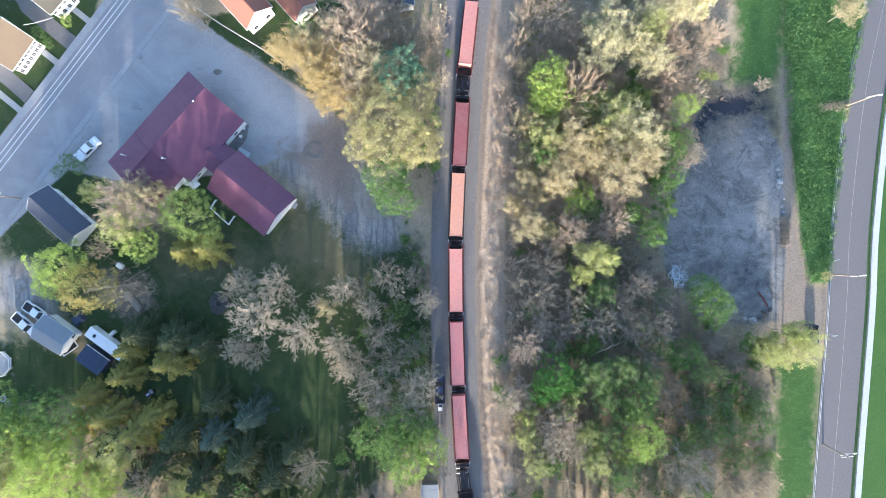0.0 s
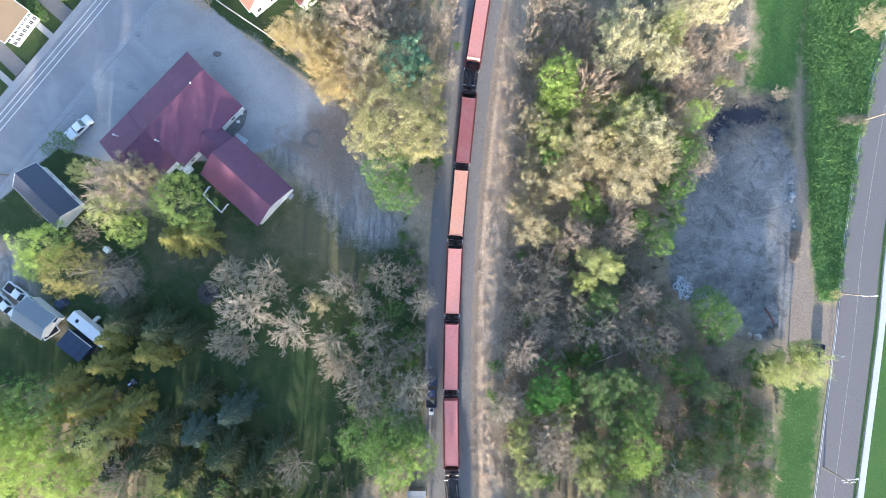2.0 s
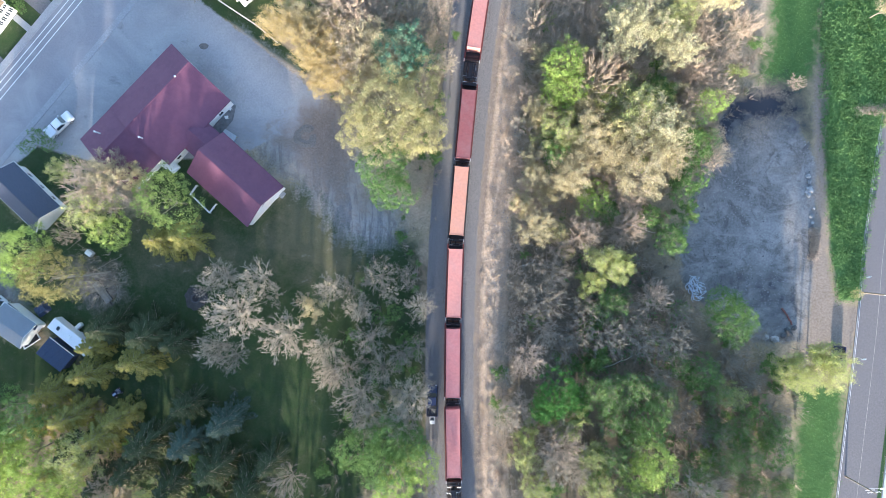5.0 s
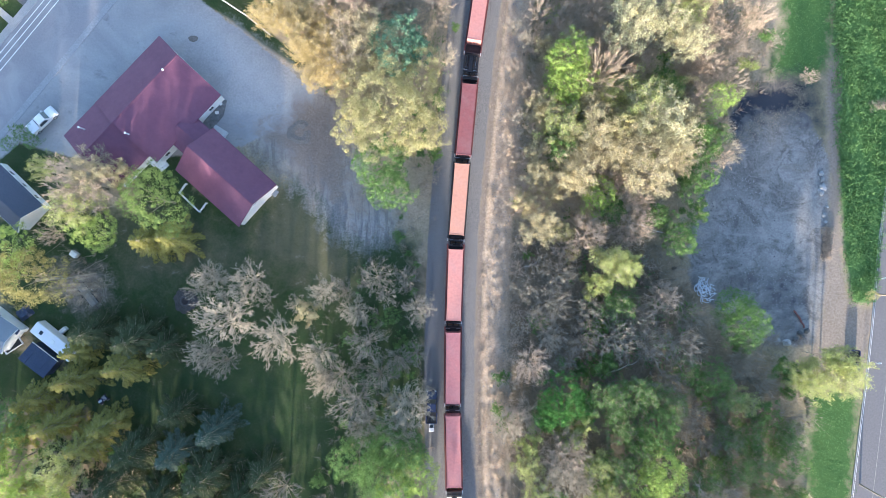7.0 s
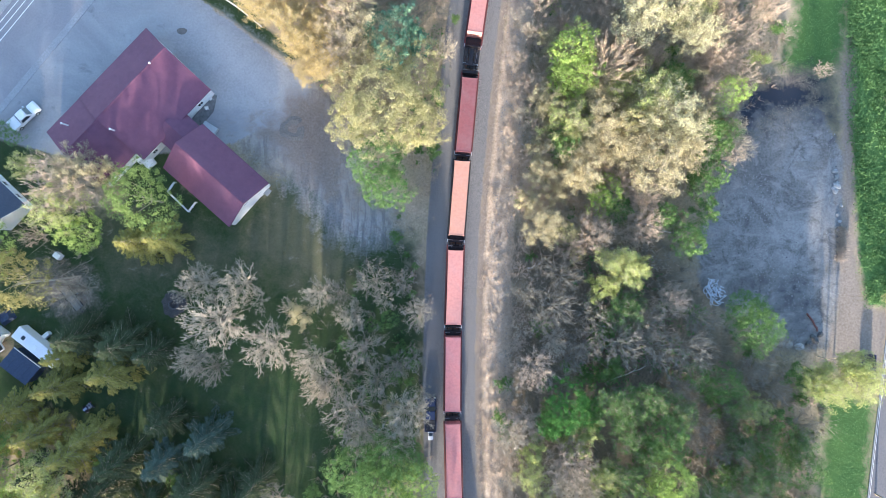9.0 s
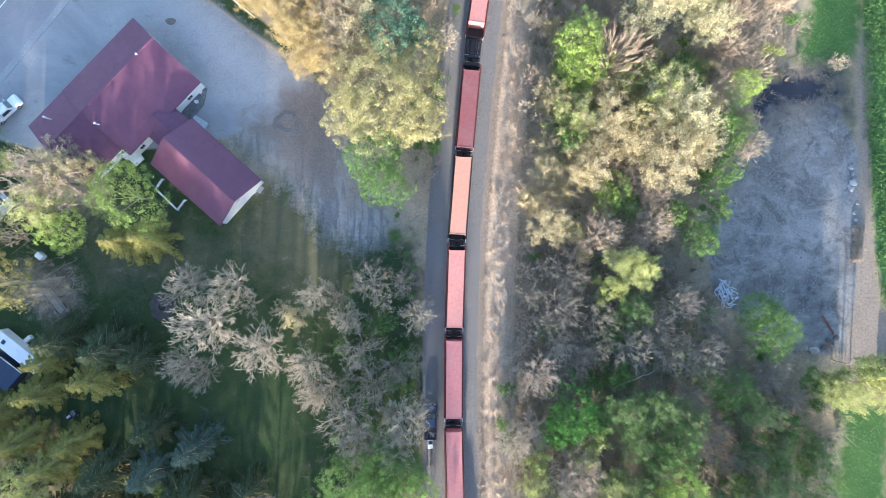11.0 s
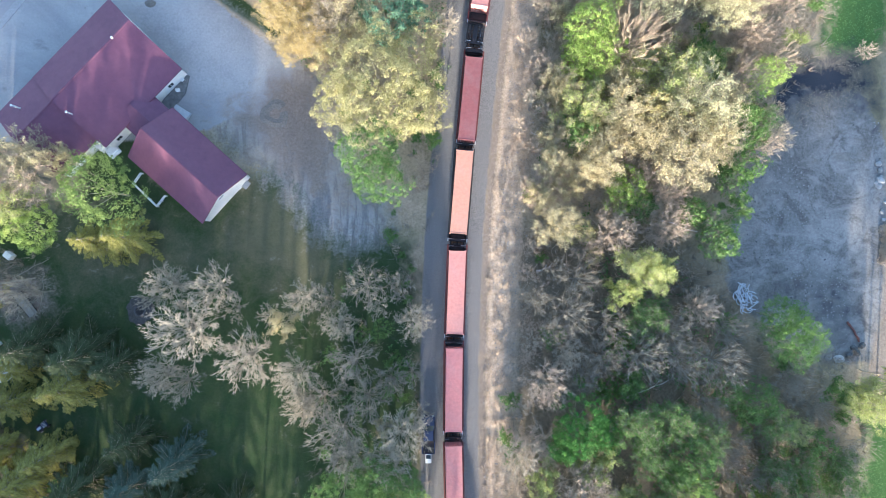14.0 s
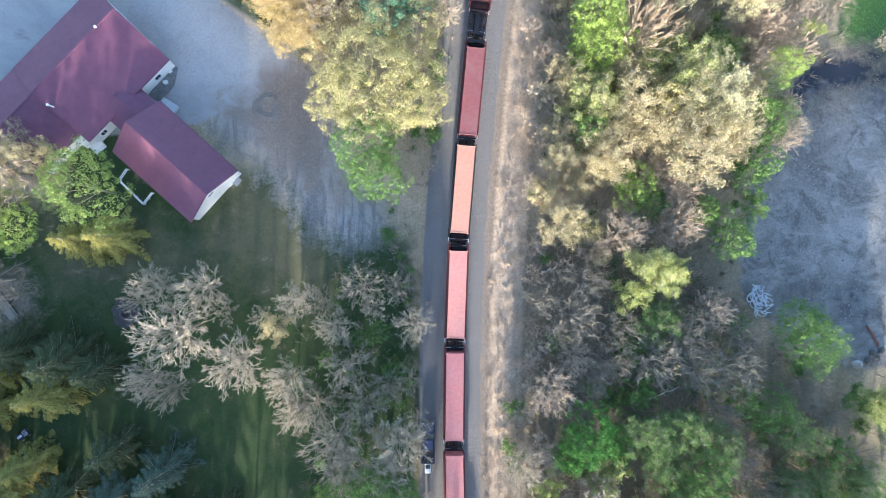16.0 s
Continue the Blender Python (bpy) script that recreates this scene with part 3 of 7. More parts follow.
    for v, k, hard, rag in ((e[1], shade_litter, 1.5, 1.2), (a[0], lawn, 2.5, 1.1), (dd[0], dry, 1.3, 1.2), (c[0], green, 3.0, 0.9), (c[2], weedy, 4.0, 0.6), (c[1], yard, 4.0, 0.8), (e[0], worn, 2.0, 1.2), (a[1], lot, 5.0, 0.7), (dd[1], pale_lot, 1.4, 0.9), (a[2], dirt, 2.2, 1.3), (dd[2], bare, 1.6, 1.3), (bb[1], straw, 3.0, 0.8), (bb[0], stone, 4.0, 0.4), (bb[2], (0.030, 0.034, 0.045), 2.2, 0.9)):
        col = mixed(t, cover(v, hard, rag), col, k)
    t.links.new(col, b.inputs["Base Color"])
    t.links.new(calc(t, "SUBTRACT", 0.95, calc(t, "MULTIPLY", cover(bb[2], 3.0, 0.6), 0.75)), b.inputs["Roughness"])
    bump(t, b, calc(t, "ADD", fine, calc(t, "MULTIPLY", tiny, 0.4)), 0.6, 0.10)
    return m


VERGE = surface("verge_grass", (0.03, 0.07, 0.02), (0.08, 0.14, 0.04), 5.0, 0.5, 0.95, stain=(0.05, 0.06, 0.04), coord="World", relief=0.6)
GROUND = ground_material()
build_ground()

# ---- roads ----
def road_piece(name, line, x0, x1, z0, z1, material, label, category="road"):
    return tagged(part(name, ribbon(line, x0, x1, z0, z1), material, None), label, category, kind="structure")


# the street runs down to the south-west: its right hand is the north-west side
road_piece("road", ROAD_L, -8.0, 1.7, -0.3, 0.03, ASPHALT, "worn blue-grey asphalt street with white lines")
for off in (0.95, 0.0, -1.05):
    road_piece("road_marking", ROAD_L, off - 0.08, off + 0.08, 0.0, 0.036, PAINT, "white line painted on the street", "road marking")
road_piece("kerb", ROAD_L, 1.7, 1.85, -0.2, 0.14, CONCRETE, "low concrete kerb along the street", "kerb")
road_piece("pavement", ROAD_L, 1.85, 3.1, -0.2, 0.12, CONCRETE, "pale concrete pavement beside the street", "pavement")
road_piece("road", ROAD_R, -3.7, 3.7, -0.3, 0.03, ASPHALT_R, "pale asphalt road with white edge lines")
road_piece("road_marking", ROAD_R, -0.035, 0.035, 0.0, 0.036, YELLOW, "worn cream line along the road", "road marking")
road_piece("road_marking", ROAD_R, 3.42, 3.48, 0.0, 0.036, PAINT, "faint white edge line of the road", "road marking")
road_piece("kerb", ROAD_R, 3.7, 3.85, -0.2, 0.12, CONCRETE, "low concrete kerb along the road", "kerb")
road_piece("verge", ROAD_R, -4.5, -3.7, -0.3, 0.02, VERGE, "strip of dark grass between road and path", "verge")
road_piece("pavement", ROAD_R, -5.75, -4.5, -0.3, 0.15, WALKWAY, "bright concrete footpath beside the road", "pavement")
road_piece("gutter_strip", ROAD_L, -9.1, -8.0, -0.3, 0.034, GUTTERSTRIP, "cracked pale concrete strip along the street", "pavement")

for line in ([(-85.5, 55.1), (-81.1, 51.0), (-76.6, 47.0), (-72.6, 43.6)], [(-91.2, 41.6), (-86.7, 37.8), (-82.6, 33.9)]):
    road_piece("driveway", line, -1.5, 1.5, -0.3, 0.028, DRIVE, "dark asphalt driveway between two houses", "driveway")
for line in ([(-79.5, 43.0), (-76.5, 40.4)], [(-73.3, 51.6), (-69.7, 48.5)], [(-90.8, 36.8), (-84.6, 31.3)]):
    road_piece("garden_path", line, -0.6, 0.6, -0.3, 0.045, CONCRETE, "narrow concrete path from the pavement to a house", "path")

# ---- the railway ----
def track_pose(y, z=0.0):
    """The pose on the middle of the track, its y axis along the line."""
    a = Vector((float(track_x(y - 1)), y - 1))
    b = Vector((float(track_x(y + 1)), y + 1))
    d = b - a
    return pose(float(track_x(y)), y, z, 0, 0, math.degrees(-math.atan2(d.x, d.y)))


RAIL_Z = 0.30
railway = thing("railway_track", pose(0, 0, 0), "single rusty railway track on wooden ties in grey ballast", "railway track", kind="structure")
DOWN = TRACK
for side in (-1, 1):
    part("rail", ribbon(DOWN, side * 0.753 - 0.036, side * 0.753 + 0.036, RAIL_Z + 0.02, RAIL_Z + 0.155), RUST, railway)
    part("rail_foot", ribbon(DOWN, side * 0.753 - 0.075, side * 0.753 + 0.075, RAIL_Z + 0.0, RAIL_Z + 0.025), RUST, railway)
    part("rail_head", ribbon(DOWN, side * 0.753 - 0.034, side * 0.753 + 0.034, RAIL_Z + 0.155, RAIL_Z + 0.172), RAILTOP, railway, "polished running surface of the rail")

# ---- the train: well cars with forty-foot boxes ----
def container_meshes():
    """Meshes of a corrugated steel box 12.19 x 2.44 x 2.9 m, its y axis along it."""
    L, Wd, H = 12.19, 2.44, 2.9
    out = {}
    for side in ("side", "end"):
        bm = bmesh.new()
        ln = (L if side == "side" else Wd) - 0.24
        n = 44 if side == "side" else 9
        pts = []
        for i in range(n):
            s = -ln / 2 + ln * i / n
            w = ln / n
            pts += [(s, 0.0), (s + 0.30 * w, 0.0), (s + 0.5 * w, -0.036), (s + 0.8 * w, -0.036)]
        pts.append((ln / 2, 0.0))
        lo = [bm.verts.new((p, q, 0.16)) for p, q in pts]
        hi = [bm.verts.new((p, q, H - 0.1)) for p, q in pts]
        for i in range(len(pts) - 1):
            bm.faces.new((lo[i], lo[i + 1], hi[i + 1], hi[i]))
        out[side] = bm
    bm = bmesh.new()
    n = 40
    ys = []
    for i in range(n):
        s = -L / 2 + 0.1 + (L - 0.2) * i / n
        w = (L - 0.2) / n
        ys += [(s, 0.0), (s + 0.25 * w, 0.0), (s + 0.45 * w, 0.0008), (s + 0.8 * w, 0.0008)]
    ys.append((L / 2 - 0.1, 0.0))
    a = [bm.verts.new((-Wd / 2 + 0.06, y, H - 0.03 + z)) for y, z in ys]
    b = [bm.verts.new((Wd / 2 - 0.06, y, H - 0.03 + z)) for y, z in ys]
    for i in range(len(ys) - 1):
        bm.faces.new((a[i], b[i], b[i + 1], a[i + 1]))
    out["roof"] = bm
    out["frame"] = boxes(*[(sx * Wd / 2 - (0.08 if sx > 0 else 0), sx * Wd / 2 + (0.08 if sx < 0 else 0), -L / 2, L / 2, z0, z1) for sx in (-1, 1) for z0, z1 in ((0.0, 0.16), (H - 0.1, H))],
                         *[(-Wd / 2 + 0.08, Wd / 2 - 0.08, sy * L / 2 - (0.1 if sy > 0 else 0), sy * L / 2 + (0.1 if sy < 0 else 0), z0, z1) for sy in (-1, 1) for z0, z1 in ((0.0, 0.16), (H - 0.12, H))],
                         *[(sx * Wd / 2 - (0.15 if sx > 0 else 0), sx * Wd / 2 + (0.15 if sx < 0 else 0), sy * L / 2 - (0.12 if sy > 0 else 0), sy * L / 2 + (0.12 if sy < 0 else 0), 0.16, H - 0.12) for sx in (-1, 1) for sy in (-1, 1)],
                         (-Wd / 2 + 0.1, Wd / 2 - 0.1, -L / 2 + 0.1, L / 2 - 0.1, 0.1, 0.15))
    return out


def freight_container(m, paint, label):
    L, Wd, H = 12.19, 2.44, 2.9
    ob = thing("freight_container", m, label, "freight container", "containers on the train")
    k = container_meshes()
    mat = PAINTS[paint]
    part("frame", k["frame"], mat, ob)
    part("roof_panel", k["roof"], mat, ob)
    for sx in (-1, 1):
        p = part("side_panel", k["side"].copy(), mat, ob)
        p.matrix_basis = pose(sx * (Wd / 2 - 0.01), 0, 0, 0, 0, 90 * sx)
    p = part("end_panel", k["end"].copy(), mat, ob)
    p.matrix_basis = pose(0, L / 2 - 0.01, 0, 0, 0, 180)
    k["side"].free(), k["end"].free()
    for sx in (-1, 1):
        d = part("door", boxes((-0.56, 0.56, -0.03, 0.03, 0.16, H - 0.12, 0.01)), mat, ob)
        d.matrix_basis = pose(sx * 0.56, -L / 2 + 0.05, 0)
        for s in (-0.25, 0.25):
            part("lock_bar", rod(bmesh.new(), (s, -0.05, 0.2), (s, -0.05, H - 0.2), 0.02), STEEL, d)
        for sy in (-1, 1):
            for z in (0.0, H - 0.118):
                part("corner_casting", boxes((sx * Wd / 2 - 0.09, sx * Wd / 2 + 0.09, sy * L / 2 - 0.1, sy * L / 2 + 0.1, z, z + 0.125, 0.01)), mat, ob)
    return ob


def well_car(m, length, material, label):
    """A double-stack well car: deep side sills, end platforms with bulkhead posts, two trucks."""
    ob = thing("well_car", m, label, "railway wagon", "well cars of the train")
    h = length / 2
    w = 1.42
    for s in (-1, 1):
        part("side_sill", boxes((s * w - 0.09, s * w + 0.09, -6.7, 6.7, 0.55, 1.55, 0.02)), material, ob)
        part("top_chord", boxes((s * w - 0.13, s * w + 0.13, -6.9, 6.9, 1.55, 1.66, 0.02)), material, ob)
    part("well_floor", boxes((-w + 0.1, w - 0.1, -6.5, 6.5, 0.50, 0.58), *[(-w + 0.1, w - 0.1, y - 0.12, y + 0.12, 0.58, 0.68) for y in (-5.8, -2, 2, 5.8)]), BLACKSTEEL, ob)
    for s in (-1, 1):
        e = s * 6.7
        o = s * (h - 0.35)
        lo, hi = min(e, o), max(e, o)
        part("bulkhead", boxes((-w + 0.1, w - 0.1, e - 0.06, e + 0.06, 0.55, 1.9), *[(x - 0.06, x + 0.06, e - 0.1, e + 0.1, 0.6, 2.1) for x in (-0.9, 0, 0.9)]), BLACKSTEEL, ob)
        part("end_platform", boxes((-1.3, 1.3, hi - 0.25, hi, 1.25, 1.36, 0.01)), BLACKSTEEL, ob)
        part("end_platform", boxes((-1.3, 1.3, lo, lo + 0.25, 1.25, 1.36, 0.01)), BLACKSTEEL, ob)
        part("draft_sill", boxes((-0.35, 0.35, lo, hi, 1.05, 1.24, 0.01)), BLACKSTEEL, ob)
        for x in (-1.2, -0.72, 0.72, 1.2):
            part("platform_beam", boxes((x - 0.1, x + 0.1, lo + 0.25, hi - 0.25, 1.25, 1.34, 0.01)), BLACKSTEEL, ob)
        for x in (-1, 1):
            part("corner_post", boxes((x * w - 0.07, x * w + 0.07, e + s * 0.05 - 0.25, e + s * 0.05 + 0.25, 1.66, 1.95, 0.02)), STEEL if s < 0 else material, ob)
            part("handrail", rod(rod(bmesh.new(), (x * 1.25, o - s * 0.1, 1.36), (x * 1.25, o - s * 0.1, 2.2), 0.025), (x * 1.25, o - s * 0.1, 2.2), (x * 0.5, o - s * 0.1, 2.2), 0.025), STEEL, ob)
        part("coupler", boxes((-0.12, 0.12, min(o, s * h), max(o, s * h), 0.75, 1.0, 0.02)), BLACKSTEEL, ob)
        c = s * (h - 0.9)
        truck = part("truck", boxes((-1.05, -0.9, c - 1.1, c + 1.1, 0.45, 0.85, 0.03), (0.9, 1.05, c - 1.1, c + 1.1, 0.45, 0.85, 0.03), (-1.0, 1.0, c - 0.2, c + 0.2, 0.55, 1.0, 0.03)), BLACKSTEEL, ob)
        for ax in (-0.85, 0.85):
            bm = rod(bmesh.new(), (-0.9, c + ax, 0.46), (0.9, c + ax, 0.46), 0.08)
            for x in (-0.76, 0.76):
                rod(bm, (x - 0.06, c + ax, 0.46), (x + 0.06, c + ax, 0.46), 0.455, n=20)
            part("wheelset", bm, RUST, truck, "steel wheels on an axle")
    return ob


RAIL_TOP = RAIL_Z + 0.172
TRAIN = [(42.0, "pink", "faded pink-red steel container with a stained roof on a well car"), (22.3, "dark", "dark red steel container on a well car"), (8.6, "orange", "faded orange steel container on a well car"),
         (-6.1, "pink", "faded pink-red steel container on a well car"), (-20.4, "rose", "rose-red steel container on a well car"), (-34.7, "rose", "rose-red steel container on a well car"), (-56.7, "orange", "faded orange steel container on a well car")]
ENDS = [51.0, 30.6, 15.4, 1.25, -13.25, -27.5, -43.5, -66.0]
for (y, paint, label), top, low in zip(TRAIN, ENDS, ENDS[1:]):
    mid = (top + low) / 2
    m = track_pose(mid, RAIL_TOP)
    well_car(m, top - low, WELLRED if paint in ("dark", "rose", "pink") else BLACKSTEEL, "maroon steel well car on the railway track" if paint != "orange" else "black steel well car on the railway track")
    freight_container(track_pose(y, RAIL_TOP + 0.68), paint, label)

# ---- houses ----
def gable_house(name, m, length, width, eave, ridge, roof_mat, wall_mat, label, overhang=0.5, windows=(), chimney=None, doors=(), seams=0, peak=0.0, edge=None):
    """A house whose ridge runs along its x axis. windows, doors: (side, place, width, sill, top); sides s n (long), e w (gables)."""
    ob = thing(name, m, label, "house")
    L, B = length / 2, width / 2
    bm = bmesh.new()
    prof = [(-B, 0), (B, 0), (B, eave), (peak, ridge), (-B, eave)]
    a = [bm.verts.new((-L, y, z)) for y, z in prof]
    b = [bm.verts.new((L, y, z)) for y, z in prof]
    bm.faces.new(a)
    bm.faces.new(b[::-1])
    for i in range(5):
        bm.faces.new((a[i], b[i], b[(i + 1) % 5], a[(i + 1) % 5]))
    bmesh.ops.recalc_face_normals(bm, faces=bm.faces)
    part("wall", bm, wall_mat, ob)
    for s in (-1, 1):
        slope = (ridge - eave) / (B - s * peak)
        bm = bmesh.new()
        y1, z1 = s * (B + overhang), eave - slope * overhang
        pts = [(peak, ridge + 0.04), (y1, z1 + 0.04), (y1, z1 + 0.18), (peak, ridge + 0.18)]
        p = [bm.verts.new((-L - overhang, *q)) for q in pts]
        q = [bm.verts.new((L + overhang, *k)) for k in pts]
        bm.faces.new(p), bm.faces.new(q)
        for i in range(4):
            bm.faces.new((p[i], q[i], q[(i + 1) % 4], p[(i + 1) % 4]))
        bmesh.ops.recalc_face_normals(bm, faces=bm.faces)
        roof = part("roof_slope", bm, roof_mat, ob)
        if seams:
            n = int((2 * L + 2 * overhang) / seams)
            for i in range(n + 1):
                x = -L - overhang + 0.02 + i * seams
                bm = bmesh.new()
                u = [bm.verts.new((x + dx, yy, zz)) for dx in (-0.012, 0.012) for yy, zz in ((peak + s * 0.05, ridge + 0.18 - slope * 0.05), (y1, z1 + 0.18), (y1, z1 + 0.187), (peak + s * 0.05, ridge + 0.187 - slope * 0.05))]
                for f in ((0, 1, 2, 3), (4, 5, 6, 7), (0, 4, 5, 1), (1, 5, 6, 2), (2, 6, 7, 3), (3, 7, 4, 0)):
                    bm.faces.new([u[k] for k in f])
                bmesh.ops.recalc_face_normals(bm, faces=bm.faces)
                part("seam", bm, roof_mat, roof)
        part("gutter", boxes((-L - overhang, L + overhang, y1 - 0.07, y1 + 0.07, z1 - 0.02, z1 + 0.12, 0.02)), edge or TRIM, ob)
        for e in (-1, 1):
            bm = bmesh.new()
            x = e * (L + overhang)
            u = [bm.verts.new((x + dx, yy, zz)) for dx in (-0.03, 0.03) for yy, zz in ((peak, ridge - 0.12), (y1, z1 - 0.12), (y1, z1 + 0.2), (peak, ridge + 0.2))]
            for f in ((0, 1, 2, 3), (4, 5, 6, 7), (0, 4, 5, 1), (1, 5, 6, 2), (2, 6, 7, 3), (3, 7, 4, 0)):
                bm.faces.new([u[k] for k in f])
            bmesh.ops.recalc_face_normals(bm, faces=bm.faces)
            part("bargeboard", bm, edge or TRIM, ob)
    part("ridge_cap", boxes((-L - overhang, L + overhang, peak - 0.14, peak + 0.14, ridge + 0.12, ridge + 0.22, 0.04)), roof_mat, ob)
    for kind, items in (("window", windows), ("door", doors)):
        for side, at, w, z0, z1 in items:
            turn, off = {"s": (0, B), "n": (180, B), "e": (90, L), "w": (-90, L)}[side]
            f = part(kind, boxes((-w / 2 - 0.08, w / 2 + 0.08, -0.06, 0.04, z1, z1 + 0.1), (-w / 2 - 0.08, w / 2 + 0.08, -0.1, 0.04, z0 - 0.1, z0), (-w / 2 - 0.08, -w / 2, -0.06, 0.04, z0, z1), (w / 2, w / 2 + 0.08, -0.06, 0.04, z0, z1), (-0.03, 0.03, -0.04, 0.02, z0, z1)), TRIM, ob)
            f.matrix_basis = pose(0, 0, 0, 0, 0, turn) @ pose(at, -off, 0)
            part("pane", boxes((-w / 2, w / 2, -0.015, 0.015, z0, z1)), GLASS if kind == "window" else WHITE, f)
    if chimney:
        x, y, zt = chimney
        part("chimney", boxes((x - 0.35, x + 0.35, y - 0.35, y + 0.35, eave, zt), (x - 0.42, x + 0.42, y - 0.42, y + 0.42, zt - 0.2, zt)), BRICKRED, ob)
    return ob


def plan_pose(a, b, c, z=0.0):
    """The pose in the middle of a plan rectangle of which a-b is one ridge-wise edge and c the corner after b, with its length and width."""
    a, b, c = Vector(a), Vector(b), Vector(c)
    u = b - a
    mid = (a + c) / 2
    w = abs(u.normalized().cross(c - b))
    return pose(mid.x, mid.y, z, 0, 0, math.degrees(math.atan2(u.y, u.x))), u.length, w


def plan_house(name, a, b, c, eave, ridge, *args, **kw):
    m, length, width = plan_pose(a, b, c)
    over = kw.get("overhang", 0.5)
    return gable_house(name, m, length - 2 * over, width - 2 * over, eave, ridge, *args, **kw)


main_windows = [("s", x, 0.9, 1.0, 1.9) for x in (-6, 5)] + [("n", x, 1.2, 0.9, 2.1) for x in (-7, -3, 1, 5)] + [("e", x, 1.0, 0.9, 2.1) for x in (-3, 3)]
plan_house("house", (-60.3, 25.1), (-49.2, 36.7), (-38.2, 26.9), 3.0, 5.3, MAROON, WHITE, "long low white house under a maroon metal roof", windows=main_windows, doors=[("n", 3.2, 1.0, 0.1, 2.1)], seams=0.9, overhang=0.25, peak=1.6, edge=MAROON)
plan_house("house_wing", (-65.8, 19.5), (-60.3, 25.2), (-50.5, 16.6), 2.8, 4.9, MAROON, WHITE, "lower wing of the white house under a maroon metal roof", windows=[("s", 0, 1.0, 0.9, 2.0)], seams=0.9, overhang=0.25, peak=0.8, edge=MAROON)
plan_house("barn", (-39.6, 20.9), (-28.7, 11.1), (-35.3, 4.0), 3.2, 5.9, MAROON, WHITE, "white barn with a maroon metal roof", windows=[("e", 0, 0.9, 3.8, 4.3)], doors=[("e", 2.6, 1.0, 0.1, 2.1)], seams=0.9, overhang=0.3, edge=MAROON)
plan_house("connecting_porch", (-43.5, 23.5), (-38.8, 19.3), (-43.0, 14.9), 2.6, 3.6, MAROON, WHITE, "short maroon-roofed passage between house and barn", seams=0.9, overhang=0.2, edge=MAROON)
plan_house("cottage", (-77.4, 15.6), (-68.9, 7.5), (-73.5, 3.0), 3.2, 5.4, SLATE, WHITE, "small white cottage with a dark blue shingle roof", windows=[("n", x, 0.9, 1.0, 2.2) for x in (-3, 0, 3)], overhang=0.4)
plan_house("town_house", (-83.0, 37.9), (-78.4, 44.0), (-87.0, 50.6), 4.2, 6.8, TANROOF, WHITE, "white house with a tan shingle roof beside the street", windows=[("s", x, 0.7, z, z + 1.2) for x in (-3, -2, -1, 0, 1, 2, 3) for z in (0.9, 2.7)], overhang=0.4, chimney=(1.0, 2.0, 7.2))
plan_house("town_house", (-74.9, 48.8), (-70.9, 53.0), (-79.3, 60.2), 4.2, 6.8, OLIVEROOF, WHITE, "white house with a grey-brown roof beside the street", windows=[("s", x, 0.7, z, z + 1.2) for x in (-2, -0.7, 0.7, 2) for z in (0.9, 2.7)], overhang=0.4)
plan_house("red_roof_house", (-45.4, 54.3), (-36.8, 44.1), (-31.7, 48.5), 4.3, 6.9, REDROOF, WHITE, "white house with a red-brown shingle roof", windows=[("e", x, 0.9, 1.0, 2.2) for x in (-1.6, 1.6)], overhang=0.4)
plan_house("red_roof_house", (-32.9, 52.1), (-27.3, 45.3), (-23.1, 49.1), 4.0, 6.4, REDROOF, WHITE, "smaller white house with a red-brown shingle roof", windows=[("e", 0, 0.9, 1.0, 2.2)], overhang=0.4)
plan_house("dark_cabin", (-9.7, 56.1), (-8.9, 48.8), (-3.9, 47.0), 3.0, 4.8, SLATE, WHITE, "cabin with a black shingle roof and white boards", overhang=0.3)

# ---- trees ----
WOODS_EAST = [[(15.6, 56.5), (60.3, 54.6), (58.3, 30.9), (51.7, 23.2), (46.8, 13.2), (44.1, 0.8), (44.9, -8.3), (50.9, -13.1), (57.5, -19.0), (65.9, -20.4), (63.8, -61.1), (11.2, -59.3), (9.5, -29.7), (13.1, 4.3)]]
WOODS_WEST = [[(-33.2, 44.8), (-24.0, 48.9), (-19.1, 57.9), (3.7, 56.9), (-0.7, 16.1), (-2.3, 2.6), (-2.6, -17.9), (-2.4, -58.8), (-28.0, -57.9), (-20.1, -30.9), (-21.7, -12.6), (-16.8, -3.7), (-11.0, 0.6), (-5.1, 4.9), (-16.0, 16.7), (-20.2, 27.2)],
              [(-79.4, 3.2), (-62.1, 7.1), (-55.3, 4.6), (-65.0, -11.0), (-71.8, -8.5)], [(-93.2, -28.8), (-62.3, -31.1), (-43.0, -34.6), (-27.4, -43.1), (-28.0, -57.9), (-94.2, -55.6)]]


def scatter(rng, n, polys, keep=None, soft=0.8):
    """Random plan points inside outlines."""
    p = np.array([q for poly in polys for q in poly])
    lo, hi = p.min(0), p.max(0)
    out = np.zeros((0, 2))
    while len(out) < n:
        c = rng.uniform(lo, hi, (4 * n, 2))
        w = outline_mask(c[:, 0], c[:, 1], polys, soft)
        if keep is not None:
            w = w * keep(c[:, 0], c[:, 1])
        out = np.concatenate([out, c[rng.random(len(c)) < w]])
    return out[:n]


